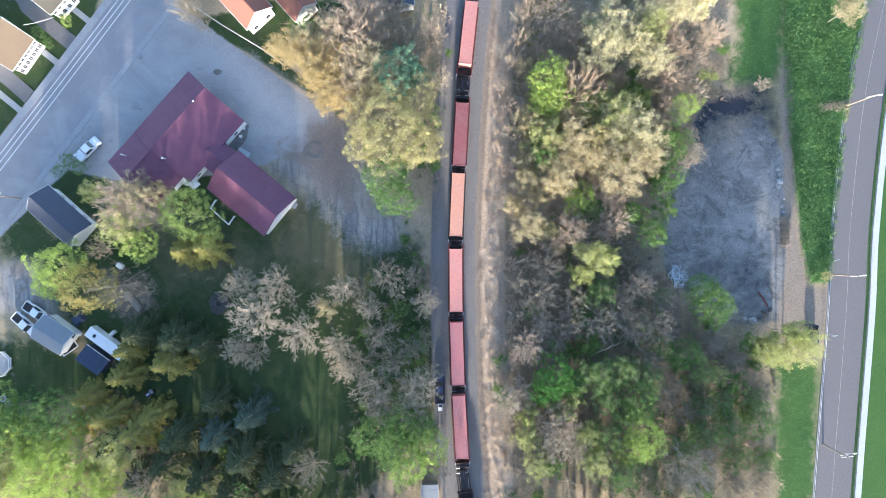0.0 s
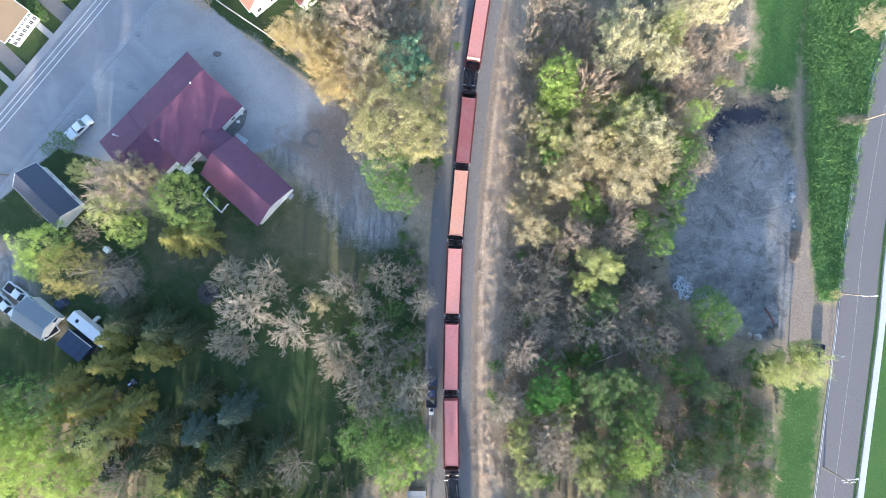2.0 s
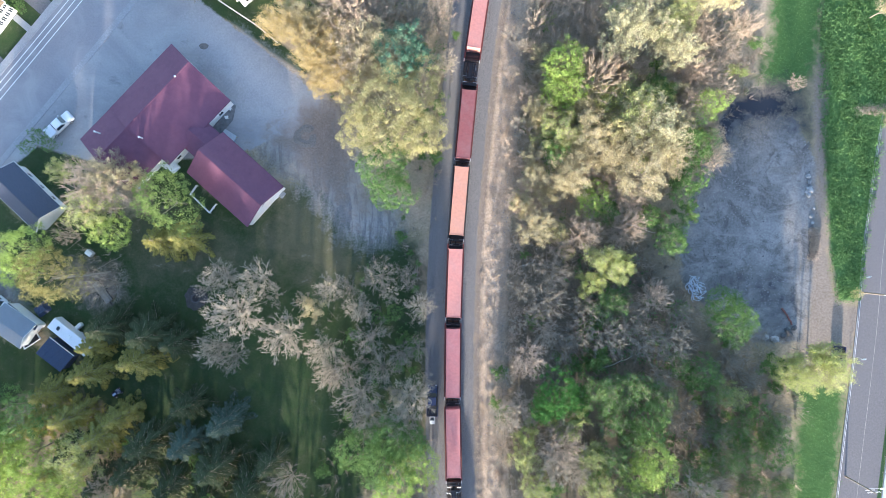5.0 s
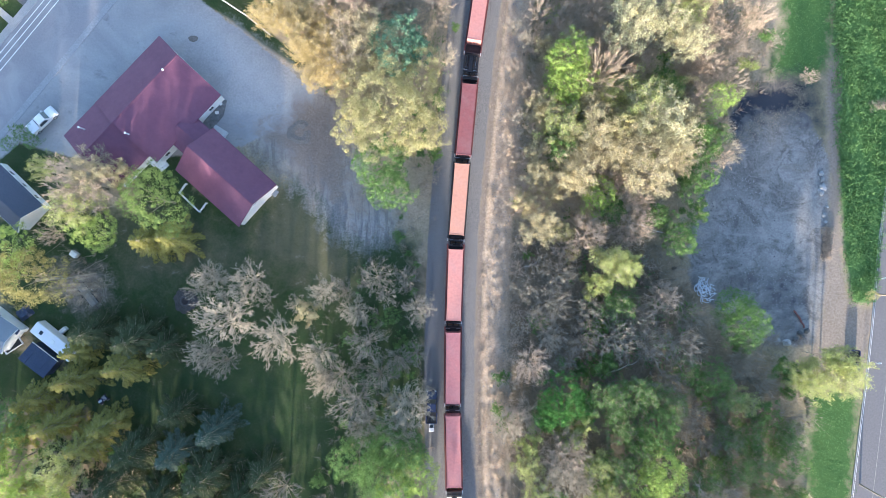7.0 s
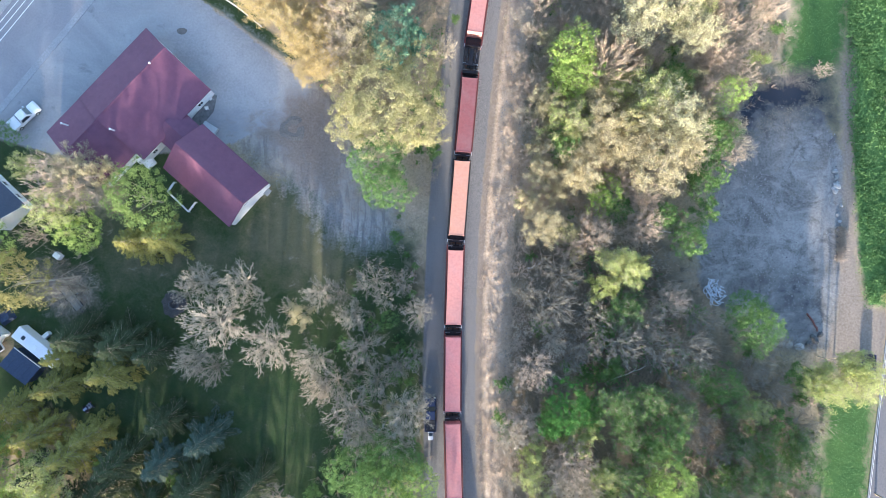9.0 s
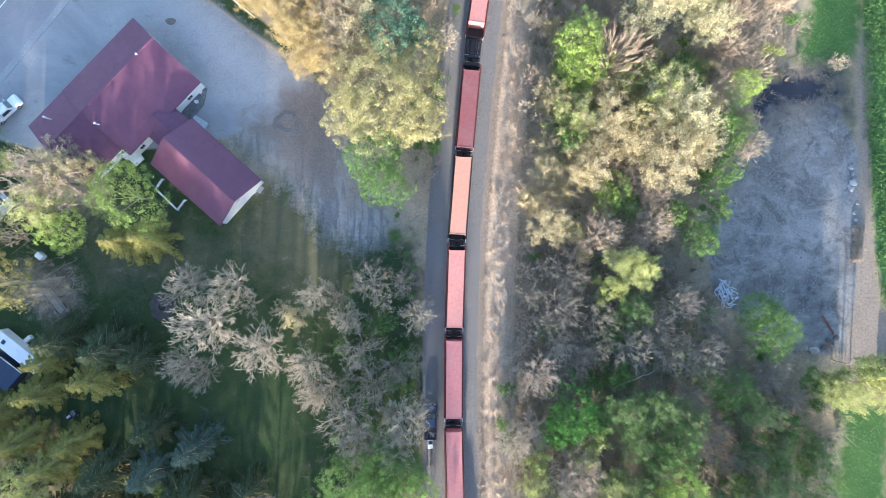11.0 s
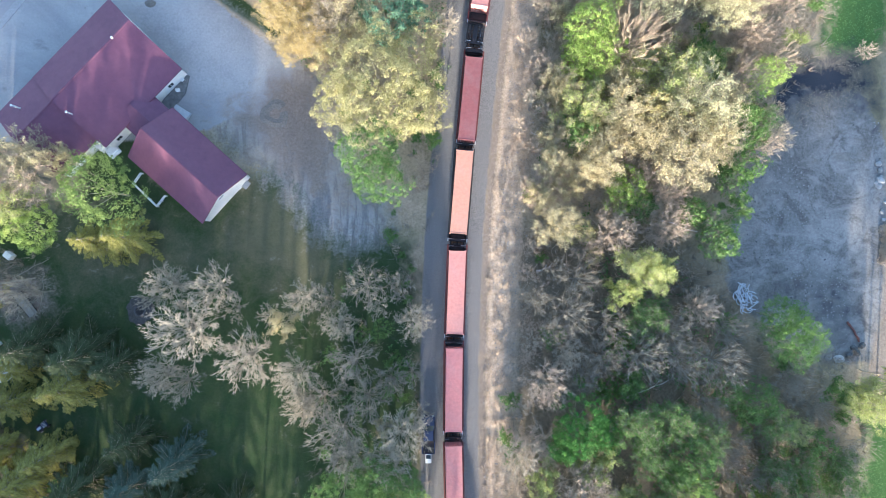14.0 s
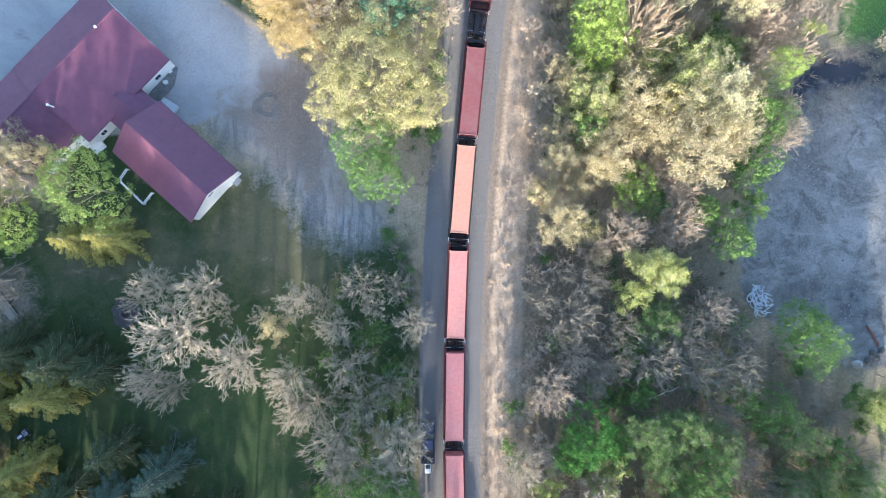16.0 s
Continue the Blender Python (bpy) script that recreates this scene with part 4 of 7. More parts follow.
def tubes(segs, n=3):
    """Tapered tubes from rows of start, end, two radii."""
    s = np.asarray(segs, dtype=float)
    p, q, r0, r1 = s[:, 0:3], s[:, 3:6], s[:, 6], s[:, 7]
    d = q - p
    d /= np.linalg.norm(d, axis=1, keepdims=True) + 1e-9
    ref = np.where(np.abs(d[:, 2:3]) > 0.9, np.array([[1.0, 0, 0]]), np.array([[0, 0, 1.0]]))
    u = np.cross(d, ref)
    u /= np.linalg.norm(u, axis=1, keepdims=True) + 1e-9
    v = np.cross(d, u)
    vs = []
    for c, r in ((p, r0), (q, r1)):
        for k in range(n):
            a = 2 * math.pi * k / n
            vs.append(c + (u * math.cos(a) + v * math.sin(a)) * r[:, None])
    verts = np.stack(vs, 1).reshape(-1, 3)
    base = np.arange(len(s))[:, None] * 2 * n
    faces = np.concatenate([base + np.array([[k, (k + 1) % n, n + (k + 1) % n, n + k]]) for k in range(n)], 0)
    return verts, faces


def spikes(segs):
    """Thin three-sided twigs that run out to a point."""
    s = np.asarray(segs, dtype=float)
    p, q, r0 = s[:, 0:3], s[:, 3:6], s[:, 6]
    d = q - p
    d /= np.linalg.norm(d, axis=1, keepdims=True) + 1e-9
    ref = np.where(np.abs(d[:, 2:3]) > 0.9, np.array([[1.0, 0, 0]]), np.array([[0, 0, 1.0]]))
    u = np.cross(d, ref)
    u /= np.linalg.norm(u, axis=1, keepdims=True) + 1e-9
    v = np.cross(d, u)
    vs = [p + (u * math.cos(a) + v * math.sin(a)) * r0[:, None] for a in (0, 2.094, 4.189)] + [q]
    base = np.arange(len(s))[:, None] * 4
    return np.stack(vs, 1).reshape(-1, 3), np.concatenate([base + np.array([[k, (k + 1) % 3, 3]]) for k in range(3)], 0)


def leaf_cards(rng, centres, size, flat=0.5, droop=0.0, stretch=1.6):
    """Small pointed leaf clusters with random lie."""
    n = len(centres)
    nrm = rng.normal(size=(n, 3)) * (1 - flat) + np.array([0, 0, 1.0]) * flat
    nrm /= np.linalg.norm(nrm, axis=1, keepdims=True)
    ax = rng.normal(size=(n, 3))
    ax[:, 2] -= droop
    ax -= nrm * np.sum(ax * nrm, 1, keepdims=True)
    ax /= np.linalg.norm(ax, axis=1, keepdims=True)
    bx = np.cross(nrm, ax)
    s = size * rng.uniform(0.6, 1.4, (n, 1))
    a, b = ax * s * stretch * 0.5, bx * s * 0.5
    verts = np.stack([centres - a * 0.8 + b * 0.8, centres - a * 0.8 - b * 0.8, centres + a * 1.2 - nrm * s * 0.15], 1).reshape(-1, 3)
    return verts, np.arange(3 * n).reshape(-1, 3)


def vase_out(rng, h, r):
    """A tree that forks low into straight rising limbs, like a fan seen from above."""
    wood, fine = [[0, 0, -0.3, 0, 0, h * 0.10, 0.02 * h, 0.016 * h]], []
    for i in range(30):
        az, out = 2.39996 * i, math.sqrt((i + 0.5) / 30)
        a = np.array([0, 0, h * rng.uniform(0.06, 0.2)])
        e = np.array([math.cos(az) * r * out, math.sin(az) * r * out, h * rng.uniform(0.80, 1.0) * (1.05 - 0.30 * out)])
        m = (a + e) / 2 + rng.normal(size=3) * 0.05 * r
        wood += [[*a, *m, 0.0055 * h, 0.004 * h], [*m, *e, 0.004 * h, 0.0015 * h]]
        for j in range(9):
            t = 0.3 + 0.7 * (j + rng.random()) / 9
            s = m + (e - m) * (t - 0.5) * 2 if t > 0.5 else a + (m - a) * t * 2
            d = (e - a) / np.linalg.norm(e - a) + rng.normal(size=3) * 0.33
            d /= np.linalg.norm(d)
            f = s + d * r * rng.uniform(0.25, 0.5)
            fine.append([*s, *f, 0.0026 * h, 0.0012 * h])
            for q in range(7):
                g = s + (f - s) * rng.uniform(0.3, 1.0)
                k = d + rng.normal(size=3) * 0.4
                fine.append([*g, *(g + k / np.linalg.norm(k) * r * rng.uniform(0.1, 0.24)), 0.0018 * h, 0.001 * h])
    return wood, fine


def fan_out(rng, h, r, limbs=20, subs=7, shoots=5, twigs=4, fork=0.28, fan=0.42, girth=1.0):
    """A broad-leaved tree's wood: bowed limbs that fork into fans. Returns limbs, branches, shoots, twigs and the twigs' tips."""
    wood, arms, fine, blades, tips = [], [], [], [], []
    low = np.array([0, 0, h * fork])
    wood.append([0, 0, -0.3, *low, 0.016 * h, 0.012 * h])
    unit = lambda v: v / (np.linalg.norm(v) + 1e-9)
    for i in range(limbs):
        az, out = 2.39996 * i + rng.uniform(-0.3, 0.3), math.sqrt((i + 0.6) / limbs) * rng.uniform(0.86, 1.06)
        side = np.array([math.cos(az), math.sin(az), 0.0])
        a = low * rng.uniform(0.75, 1.25)
        e = side * r * 0.86 * out + np.array([0, 0, h * (0.95 - 0.36 * out * out) * rng.uniform(0.92, 1.02)])
        m = a * 0.45 + e * 0.55 + np.array([0, 0, -0.07 * h]) + rng.normal(size=3) * 0.07 * r
        r0 = 0.0042 * h * (0.8 + 0.5 * out)
        bend = lambda t: a * (1 - t) ** 2 + m * 2 * t * (1 - t) + e * t * t
        for t0, t1 in ((0, 0.34), (0.34, 0.68), (0.68, 1.0)):
            wood.append([*bend(t0), *bend(t1), r0 * (1 - 0.75 * t0), r0 * (1 - 0.75 * t1)])
        for j in range(subs):
            t = 0.36 + 0.64 * (j + rng.random()) / subs
            s2 = bend(t)
            dd = unit(unit(bend(min(1, t + 0.05)) - bend(t - 0.05)) * 0.75 + unit(s2 - low * 1.4) * 0.35 + rng.normal(size=3) * fan)
            e2 = s2 + dd * r * rng.uniform(0.17, 0.33) * (1.2 - 0.4 * t)
            arms.append([*s2, *e2, r0 * 0.46, r0 * 0.20])
            for k in range(shoots):
                s3 = s2 + (e2 - s2) * (0.3 + 0.7 * (k + rng.random()) / shoots)
                d3 = unit(dd * 0.8 + rng.normal(size=3) * fan * 0.85)
                e3 = s3 + d3 * r * rng.uniform(0.09, 0.18)
                fine.append([*s3, *e3, 0.0019 * h * girth, 0])
                tips.append(e3)
                for q in range(twigs):
                    s4 = s3 + (e3 - s3) * rng.uniform(0.25, 1.0)
                    e4 = s4 + unit(d3 * 0.8 + rng.normal(size=3) * fan * 0.9 + np.array([0, 0, 0.1])) * r * rng.uniform(0.055, 0.12)
                    blades.append([*s4, *e4, 0.0016 * h * girth, 0])
                    tips.append(e4)
    return wood, arms, fine, blades, np.array(tips)


def blade_twigs(rng, segs):
    """The last twigs, one sliver each."""
    s = np.asarray(segs, dtype=float)
    p, q = s[:, 0:3], s[:, 3:6]
    u = np.cross(q - p, rng.normal(size=p.shape) * 0.6 + np.array([0, 0, 1.0]))
    u *= s[:, 6:7] / (np.linalg.norm(u, axis=1, keepdims=True) + 1e-9)
    return np.stack([p - u, p + u, q], 1).reshape(-1, 3), np.arange(3 * len(s)).reshape(-1, 3)


def joined(*meshes):
    vs, fs, n = [], [], 0
    for v, f in meshes:
        if f.shape[1] == 4:
            f = np.concatenate([f[:, :3], f[:, [0, 2, 3]]])
        vs.append(v), fs.append(f + n)
        n += len(v)
    return np.concatenate(vs), np.concatenate(fs)


def facing_leaves(rng, centres, nrm, size, stretch=1.5):
    """Small pointed leaves that face along given directions."""
    n = len(centres)
    nrm = nrm / (np.linalg.norm(nrm, axis=1, keepdims=True) + 1e-9)
    ax = rng.normal(size=(n, 3))
    ax -= nrm * np.sum(ax * nrm, 1, keepdims=True)
    ax /= np.linalg.norm(ax, axis=1, keepdims=True)
    bx = np.cross(nrm, ax)
    s = size * rng.uniform(0.6, 1.4, (n, 1))
    a, b = ax * s * stretch * 0.5, bx * s * 0.5
    return np.stack([centres - a * 0.8 + b * 0.8, centres - a * 0.8 - b * 0.8, centres + a * 1.2 - nrm * s * 0.15], 1).reshape(-1, 3), np.arange(3 * n).reshape(-1, 3)


def dome_leaves(rng, h, r, clumps, per, size, lump=(0.12, 0.24)):
    """A full crown: rounded tufts of leaves over a dome, uneven in size and reach."""
    cs, ns = [], []
    ph = rng.uniform(0, 6.28, 4)
    for i in range(clumps):
        az, up = 2.39996 * i, 1 - 1.35 * (i + 0.5) / clumps
        ring = math.sqrt(max(0, 1 - up * up))
        d = np.array([math.cos(az) * ring, math.sin(az) * ring, up])
        reach = rng.uniform(0.62, 1.04) * (1 + 0.17 * math.sin(2 * az + ph[2] + 2 * up) + 0.13 * math.sin(3 * az + ph[0]) + 0.08 * math.sin(7 * az + ph[1] + 5 * up))
        c = np.array([0, 0, h * 0.58]) + d * np.array([r * 0.97, r * 0.97, h * 0.38]) * reach
        cr = r * rng.uniform(*lump)
        g = rng.normal(size=(per, 3)) + d * 0.7 + np.array([0, 0, 0.45])
        g /= np.linalg.norm(g, axis=1, keepdims=True)
        cs.append(c + g * cr * rng.uniform(0.45, 1.12, (per, 1)) * np.array([1, 1, 0.9]))
        ns.append(g * 0.7 + rng.normal(size=(per, 3)) * 0.42 + np.array([0, 0, 0.25]))
    return facing_leaves(rng, np.concatenate(cs), np.concatenate(ns), size)


H0, R0 = 14.0, 5.5
SHAPES = {}


def make_shapes():
    for k in range(5):
        rng = np.random.default_rng(11 + k)
        for kind, limbs, subs, shoots, twigs, girth in (("bare", 30 + k % 3, 7, 5, 3, 1.45), ("thicket", 24 + k % 2, 7, 4, 3, 1.4), ("small bare", 15, 6, 4, 3, 2.2)):
            wood, arms, fine, blades, tips = fan_out(rng, H0, R0, limbs, subs, shoots, twigs, girth=girth)
            SHAPES[kind, k] = (mesh_of("limbs", *tubes(wood, 3), BARK), mesh_of("twigs", *joined(tubes(arms, 3), spikes(fine), blade_twigs(rng, blades)), None))
        wood, fine = vase_out(rng, H0, R0)
        SHAPES["vase", k] = (mesh_of("limbs", *tubes(wood[:1], 6), BARK), mesh_of("twigs", *tubes(wood[1:] + fine), None))
    for k in range(5):
        rng = np.random.default_rng(31 + k)
        # in bud or young leaf: the twigs show between small leaves
        for kind, limbs, subs, shoots, twigs, per, size, spread in (("sparse", 17 + k % 3, 6, 5, 3, 3, 0.152, 0.20), ("small sparse", 9, 5, 4, 2, 5, 0.30, 0.36)):
            wood, arms, fine, blades, tips = fan_out(rng, H0, R0, limbs, subs, shoots, twigs, girth=1.1 if kind == "sparse" else 1.7)
            c = np.repeat(tips, per, axis=0) + rng.normal(size=(len(tips) * per, 3)) * spread
            SHAPES[kind, k] = (mesh_of("limbs", *joined(tubes(wood + arms, 3), spikes(fine[::2]), blade_twigs(rng, blades)), BARK), mesh_of("leaves", *leaf_cards(rng, c, size, 0.4), None))
        # in full leaf: a closed dome of tufts
        for kind, clumps, per, size, lump in (("full", 90, 62, 0.20, (0.09, 0.27)), ("big full", 120, 68, 0.17, (0.07, 0.24)), ("small full", 38, 48, 0.34, (0.12, 0.34)), ("old full", 190, 84, 0.115, (0.06, 0.17))):
            wood = fan_out(rng, H0, R0 * 0.8, 9, 4, 1, 0)[0]
            SHAPES[kind, k] = (mesh_of("limbs", *tubes(wood, 3), BARK), mesh_of("leaves", *dome_leaves(rng, H0, R0, clumps, per, size, lump), None))
    for k in range(3):
        # conifers: whorls of flat drooping boughs, each a spray of needles on both sides of its stem
        rng = np.random.default_rng(51 + k)
        wood, cs, axs, nrs = [[0, 0, -0.3, 0, 0, H0 * 0.99, 0.2, 0.02]], [], [], []
        z, turn = 0.8, 0.0
        while z < H0 - 0.25:
            ln = R0 * 1.02 * (1 - z / H0) ** 0.82 + 0.25
            m = 7 if z < H0 * 0.6 else 5
            for i in range(m):
                az = turn + 2 * math.pi * (i + rng.uniform(-0.25, 0.25)) / m
                l = ln * rng.uniform(0.45, 1.2)
                d = np.array([math.cos(az), math.sin(az), -0.22 - 0.10 * (1 - z / H0)])
                side = np.array([-math.sin(az), math.cos(az), 0.0])
                s, e = np.array([0, 0, z]), np.array([0, 0, z]) + d * l
                wood.append([*s, *e, 0.035, 0.012])
                n = max(8, int(l * 25))
                t = np.sqrt(rng.uniform(0.03, 1.0, n))
                sgn = rng.choice([-1.0, 1.0], n)
                off = ((1.06 - t) * 0.26 + 0.04) * l * rng.uniform(0.1, 1.0, n)
                c = s + (e - s) * t[:, None] + side * (sgn * off)[:, None] + d * (off * 0.55)[:, None] + np.array([0, 0, -1.0]) * (off * 0.30)[:, None]
                cs.append(c), axs.append(d * 0.75 + side * sgn[:, None] * 0.65 + np.array([0, 0, -0.15])), nrs.append(np.tile(np.array([0, 0, 1.0]) + d * 0.25, (n, 1)))
            turn += 0.9
            z += rng.uniform(0.65, 0.95) * (0.5 + 0.85 * (1 - z / H0))
        c, ax, nrm = np.concatenate(cs), np.concatenate(axs), np.concatenate(nrs)
        ax /= np.linalg.norm(ax, axis=1, keepdims=True)
        b = np.cross(ax, nrm + rng.normal(size=c.shape) * 0.3)
        b /= np.linalg.norm(b, axis=1, keepdims=True)
        s = rng.uniform(0.18, 0.34, (len(c), 1))
        v = np.stack([c - ax * s * 0.8 - b * s * 0.30, c - ax * s * 0.8 + b * s * 0.30, c + ax * s * 1.1], 1).reshape(-1, 3)
        SHAPES["cone", k] = (mesh_of("trunk_wood", *tubes(wood, 3), BARK), mesh_of("needles", v, np.arange(len(v)).reshape(-1, 3), None))


make_shapes()
KINDS = {
    # kind: shape, crown material, label, category
    "bare": ("bare", TWIG, "tall leafless tree with pale grey-tan twigs", "tree"),
    "brown": ("bare", TWIG_BROWN, "leafless tree with reddish brown twigs", "tree"),
    "vase": ("vase", TWIG_BROWN, "leafless brown tree that forks low into a fan", "tree"),
    "white": ("vase", STRAW, "small leafless tree with whitish limbs", "tree"),
    "dark": ("thicket", TWIG_DARK, "leafless tree with twigs coloured dark as if in shade", "tree"),
    "pale": ("sparse", LEAF["pale"], "tree with sparse pale yellow-green young leaves", "tree"),
    "tan": ("sparse", LEAF["tan"], "tree in tan bud with few leaves", "tree"),
    "silver": ("sparse", LEAF["silver"], "tree with silvery cream blossom and fine branches", "tree"),
    "willow": ("full", LEAF["willow"], "broad willow with soft yellow young leaves", "tree"),
    "gold": ("sparse", LEAF["gold"], "tree with golden yellow catkins", "tree"),
    "bright": ("full", LEAF["bright"], "tree in fresh bright green leaf", "tree"),
    "deep": ("full", LEAF["deep"], "round tree in deep green leaf", "tree"),
    "green": ("full", LEAF["mid"], "tree in full green leaf", "tree"),
    "olive": ("full", LEAF["olive"], "tree with dense olive-gold young leaves", "tree"),
    "soft": ("full", LEAF["soft"], "tree in soft yellow-green young leaf", "tree"),
    "thin": ("sparse", LEAF["mid"], "thinly leaved green tree", "tree"),
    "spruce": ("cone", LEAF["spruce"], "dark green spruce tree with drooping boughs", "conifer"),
    "goldspruce": ("cone", LEAF["goldspruce"], "spruce with boughs coloured yellow-green as if sunlit", "conifer"),
    "blue": ("cone", LEAF["blue"], "blue-grey spruce with dense boughs", "conifer"),
    "pine": ("full", LEAF["pine"], "bluish green pine with soft needles", "conifer"),
}
COUNT = [0]


def tree(kind, x, y, h, r):
    shape, crown, label, category = KINDS[kind]
    COUNT[0] += 1
    rng = random.Random(COUNT[0])
    k = rng.randrange(3 if shape == "cone" else 5)
    if (r < 3.0 or y < -51) and shape not in ("cone", "vase"):
        shape = "small " + shape.replace("thicket", "bare").replace("vase", "bare")
    if r > 3.6 and shape == "full":
        shape = "old full" if r > 6.0 else "big full"
    limbs, top = SHAPES[shape, k]
    ob = thing(category, pose(x, y, float(land_height(np.array([x]), np.array([y]))[0]), 0, 0, rng.uniform(0, 360)) @ Matrix.Diagonal((r / R0, r / R0, h / H0, 1)), ("low " if h < 7 else "") + label, category)
    a = new("trunk", limbs)
    b = new("crown", top)
    for o in (a, b):
        o.parent = ob
    if not b.data.materials:
        b.data.materials.append(crown)
    b.material_slots[0].link = "OBJECT"
    b.material_slots[0].material = crown
    return ob


tree("dark", -47.7, 48.4, 10.5, 4.2)
tree("gold", -27.5, 38.8, 12.5, 4.5)
tree("gold", -22.7, 35.9, 12.8, 4.7)
tree("gold", -19.7, 31.9, 12.5, 4.5)
tree("tan", -24.4, 40.3, 11.5, 4.0)
tree("brown", -15.3, 40.5, 16.0, 6.5)
tree("tan", -12.5, 34.9, 14.4, 5.6)
tree("gold", -18.4, 29.1, 10.5, 3.4)
tree("brown", -13.7, 45.0, 14.4, 5.5)
tree("dark", -6.1, 39.8, 12.5, 4.5)
tree("brown", -1.1, 41.1, 10.9, 3.6)
tree("dark", -7.5, 47.3, 10.5, 3.4)
tree("brown", 1.3, 45.2, 8.9, 2.5)
tree("pine", -7.8, 33.4, 14.0, 4.8)
tree("pine", -4.5, 33.3, 13.0, 2.9)
tree("willow", -9.2, 22.7, 16.0, 7.9)
tree("willow", -3.9, 28.1, 12.1, 4.3)
tree("willow", -13.8, 21.0, 12.1, 4.3)
tree("willow", -4.7, 20.0, 12.8, 4.7)
tree("green", -10.3, 13.6, 12.5, 4.7)
tree("green", -8.9, 10.0, 11.3, 3.8)
tree("bare", 0.8, 33.0, 8.5, 2.3)
tree("brown", -59.4, 10.7, 14.0, 6.4)
tree("tan", -57.7, 12.5, 13.0, 4.5)
tree("pale", -66.4, 13.7, 10.1, 3.2)
tree("tan", -54.1, 13.1, 8.9, 2.5)
tree("pale", -60.4, 6.7, 13.4, 5.0)
tree("bright", -57.8, 2.9, 10.5, 3.4)
tree("soft", -47.5, 8.3, 13.6, 5.3)
tree("goldspruce", -49.7, 1.5, 11.8, 4.5)
tree("goldspruce", -45.5, 1.9, 11.8, 4.5)
tree("bright", -72.7, -0.3, 12.8, 4.7)
tree("olive", -67.3, -4.7, 14.0, 5.2)
tree("bright", -75.5, -4.0, 10.1, 3.2)
tree("brown", -66.0, 2.7, 9.3, 2.7)
tree("dark", -58.8, -6.2, 11.7, 4.0)
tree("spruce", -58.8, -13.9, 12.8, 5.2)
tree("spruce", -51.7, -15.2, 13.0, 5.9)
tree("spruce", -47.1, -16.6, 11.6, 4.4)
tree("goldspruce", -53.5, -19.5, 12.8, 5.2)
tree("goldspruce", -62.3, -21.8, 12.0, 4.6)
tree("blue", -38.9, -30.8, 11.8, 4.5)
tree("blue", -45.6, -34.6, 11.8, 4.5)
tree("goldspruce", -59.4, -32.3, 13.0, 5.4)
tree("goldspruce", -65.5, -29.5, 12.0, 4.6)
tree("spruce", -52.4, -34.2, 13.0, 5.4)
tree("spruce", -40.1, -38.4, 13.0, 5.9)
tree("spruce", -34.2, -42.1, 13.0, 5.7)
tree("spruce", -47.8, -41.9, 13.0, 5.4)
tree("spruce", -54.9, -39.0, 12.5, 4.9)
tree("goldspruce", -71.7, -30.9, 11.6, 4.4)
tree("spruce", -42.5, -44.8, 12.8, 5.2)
tree("green", -79.6, -29.1, 14.0, 4.9)
tree("green", -73.2, -28.3, 14.0, 4.7)
tree("pale", -82.2, -35.2, 12.5, 4.5)
tree("bright", -76.5, -36.8, 13.2, 4.9)
tree("bright", -69.6, -42.6, 12.5, 4.5)
tree("pale", -62.5, -35.6, 13.6, 5.1)
tree("brown", -58.7, -42.5, 12.8, 4.7)
tree("bright", -65.0, -41.3, 11.7, 4.1)
tree("pale", -50.5, -43.8, 11.7, 4.1)
tree("pale", -84.0, -42.1, 12.5, 4.5)
tree("green", -85.2, -30.8, 12.5, 4.5)
tree("brown", 21.7, 44.0, 12.7, 4.6)
tree("green", 21.1, 46.5, 9.3, 2.7)
tree("brown", 20.0, 36.5, 9.1, 2.6)
tree("silver", 31.5, 39.4, 17.0, 5.3)
tree("silver", 29.7, 35.1, 17.0, 4.8)
tree("silver", 36.0, 35.6, 17.0, 4.4)
tree("silver", 39.5, 32.7, 17.0, 3.7)
tree("silver", 44.0, 42.6, 17.0, 4.4)
tree("silver", 38.8, 41.7, 17.0, 3.7)
tree("silver", 48.7, 43.1, 17.0, 2.8)
tree("pale", 39.2, 39.1, 17.0, 3.7)
tree("bright", 20.4, 30.9, 15.0, 3.9)
tree("bright", 20.9, 27.4, 13.5, 3.7)
tree("bright", 19.4, 27.9, 8.5, 2.3)
tree("white", 17.1, 30.2, 7.0, 2.0)
tree("vase", 26.1, 28.6, 16.0, 4.0)
tree("pale", 27.7, 26.3, 11.3, 3.8)
tree("pale", 19.7, 20.1, 13.0, 4.8)
tree("tan", 16.9, 23.7, 10.7, 3.5)
tree("tan", 24.3, 19.8, 14.4, 5.6)
tree("pale", 31.8, 24.2, 14.4, 5.6)
tree("silver", 34.7, 21.4, 15.4, 6.1)
tree("silver", 38.2, 19.4, 13.0, 4.8)
tree("tan", 32.9, 13.1, 15.0, 5.9)
tree("tan", 38.3, 15.3, 11.7, 4.1)
tree("willow", 29.8, 20.9, 7.7, 1.8)
tree("tan", 22.1, 12.9, 12.7, 4.6)
tree("green", 19.3, 17.7, 8.9, 2.5)
tree("bright", 26.3, 8.9, 9.5, 3.2)
tree("bright", 25.7, 9.6, 7.3, 1.6)
tree("green", 37.6, 26.6, 9.7, 3.0)
tree("bright", 46.4, 25.2, 9.7, 3.0)
tree("green", 44.5, 18.5, 9.7, 3.0)
tree("brown", 46.5, 15.2, 9.5, 2.8)
tree("green", 42.0, 10.5, 8.9, 2.5)
tree("bare", 48.2, 31.9, 8.1, 2.1)
tree("brown", 43.4, 30.7, 10.9, 3.6)
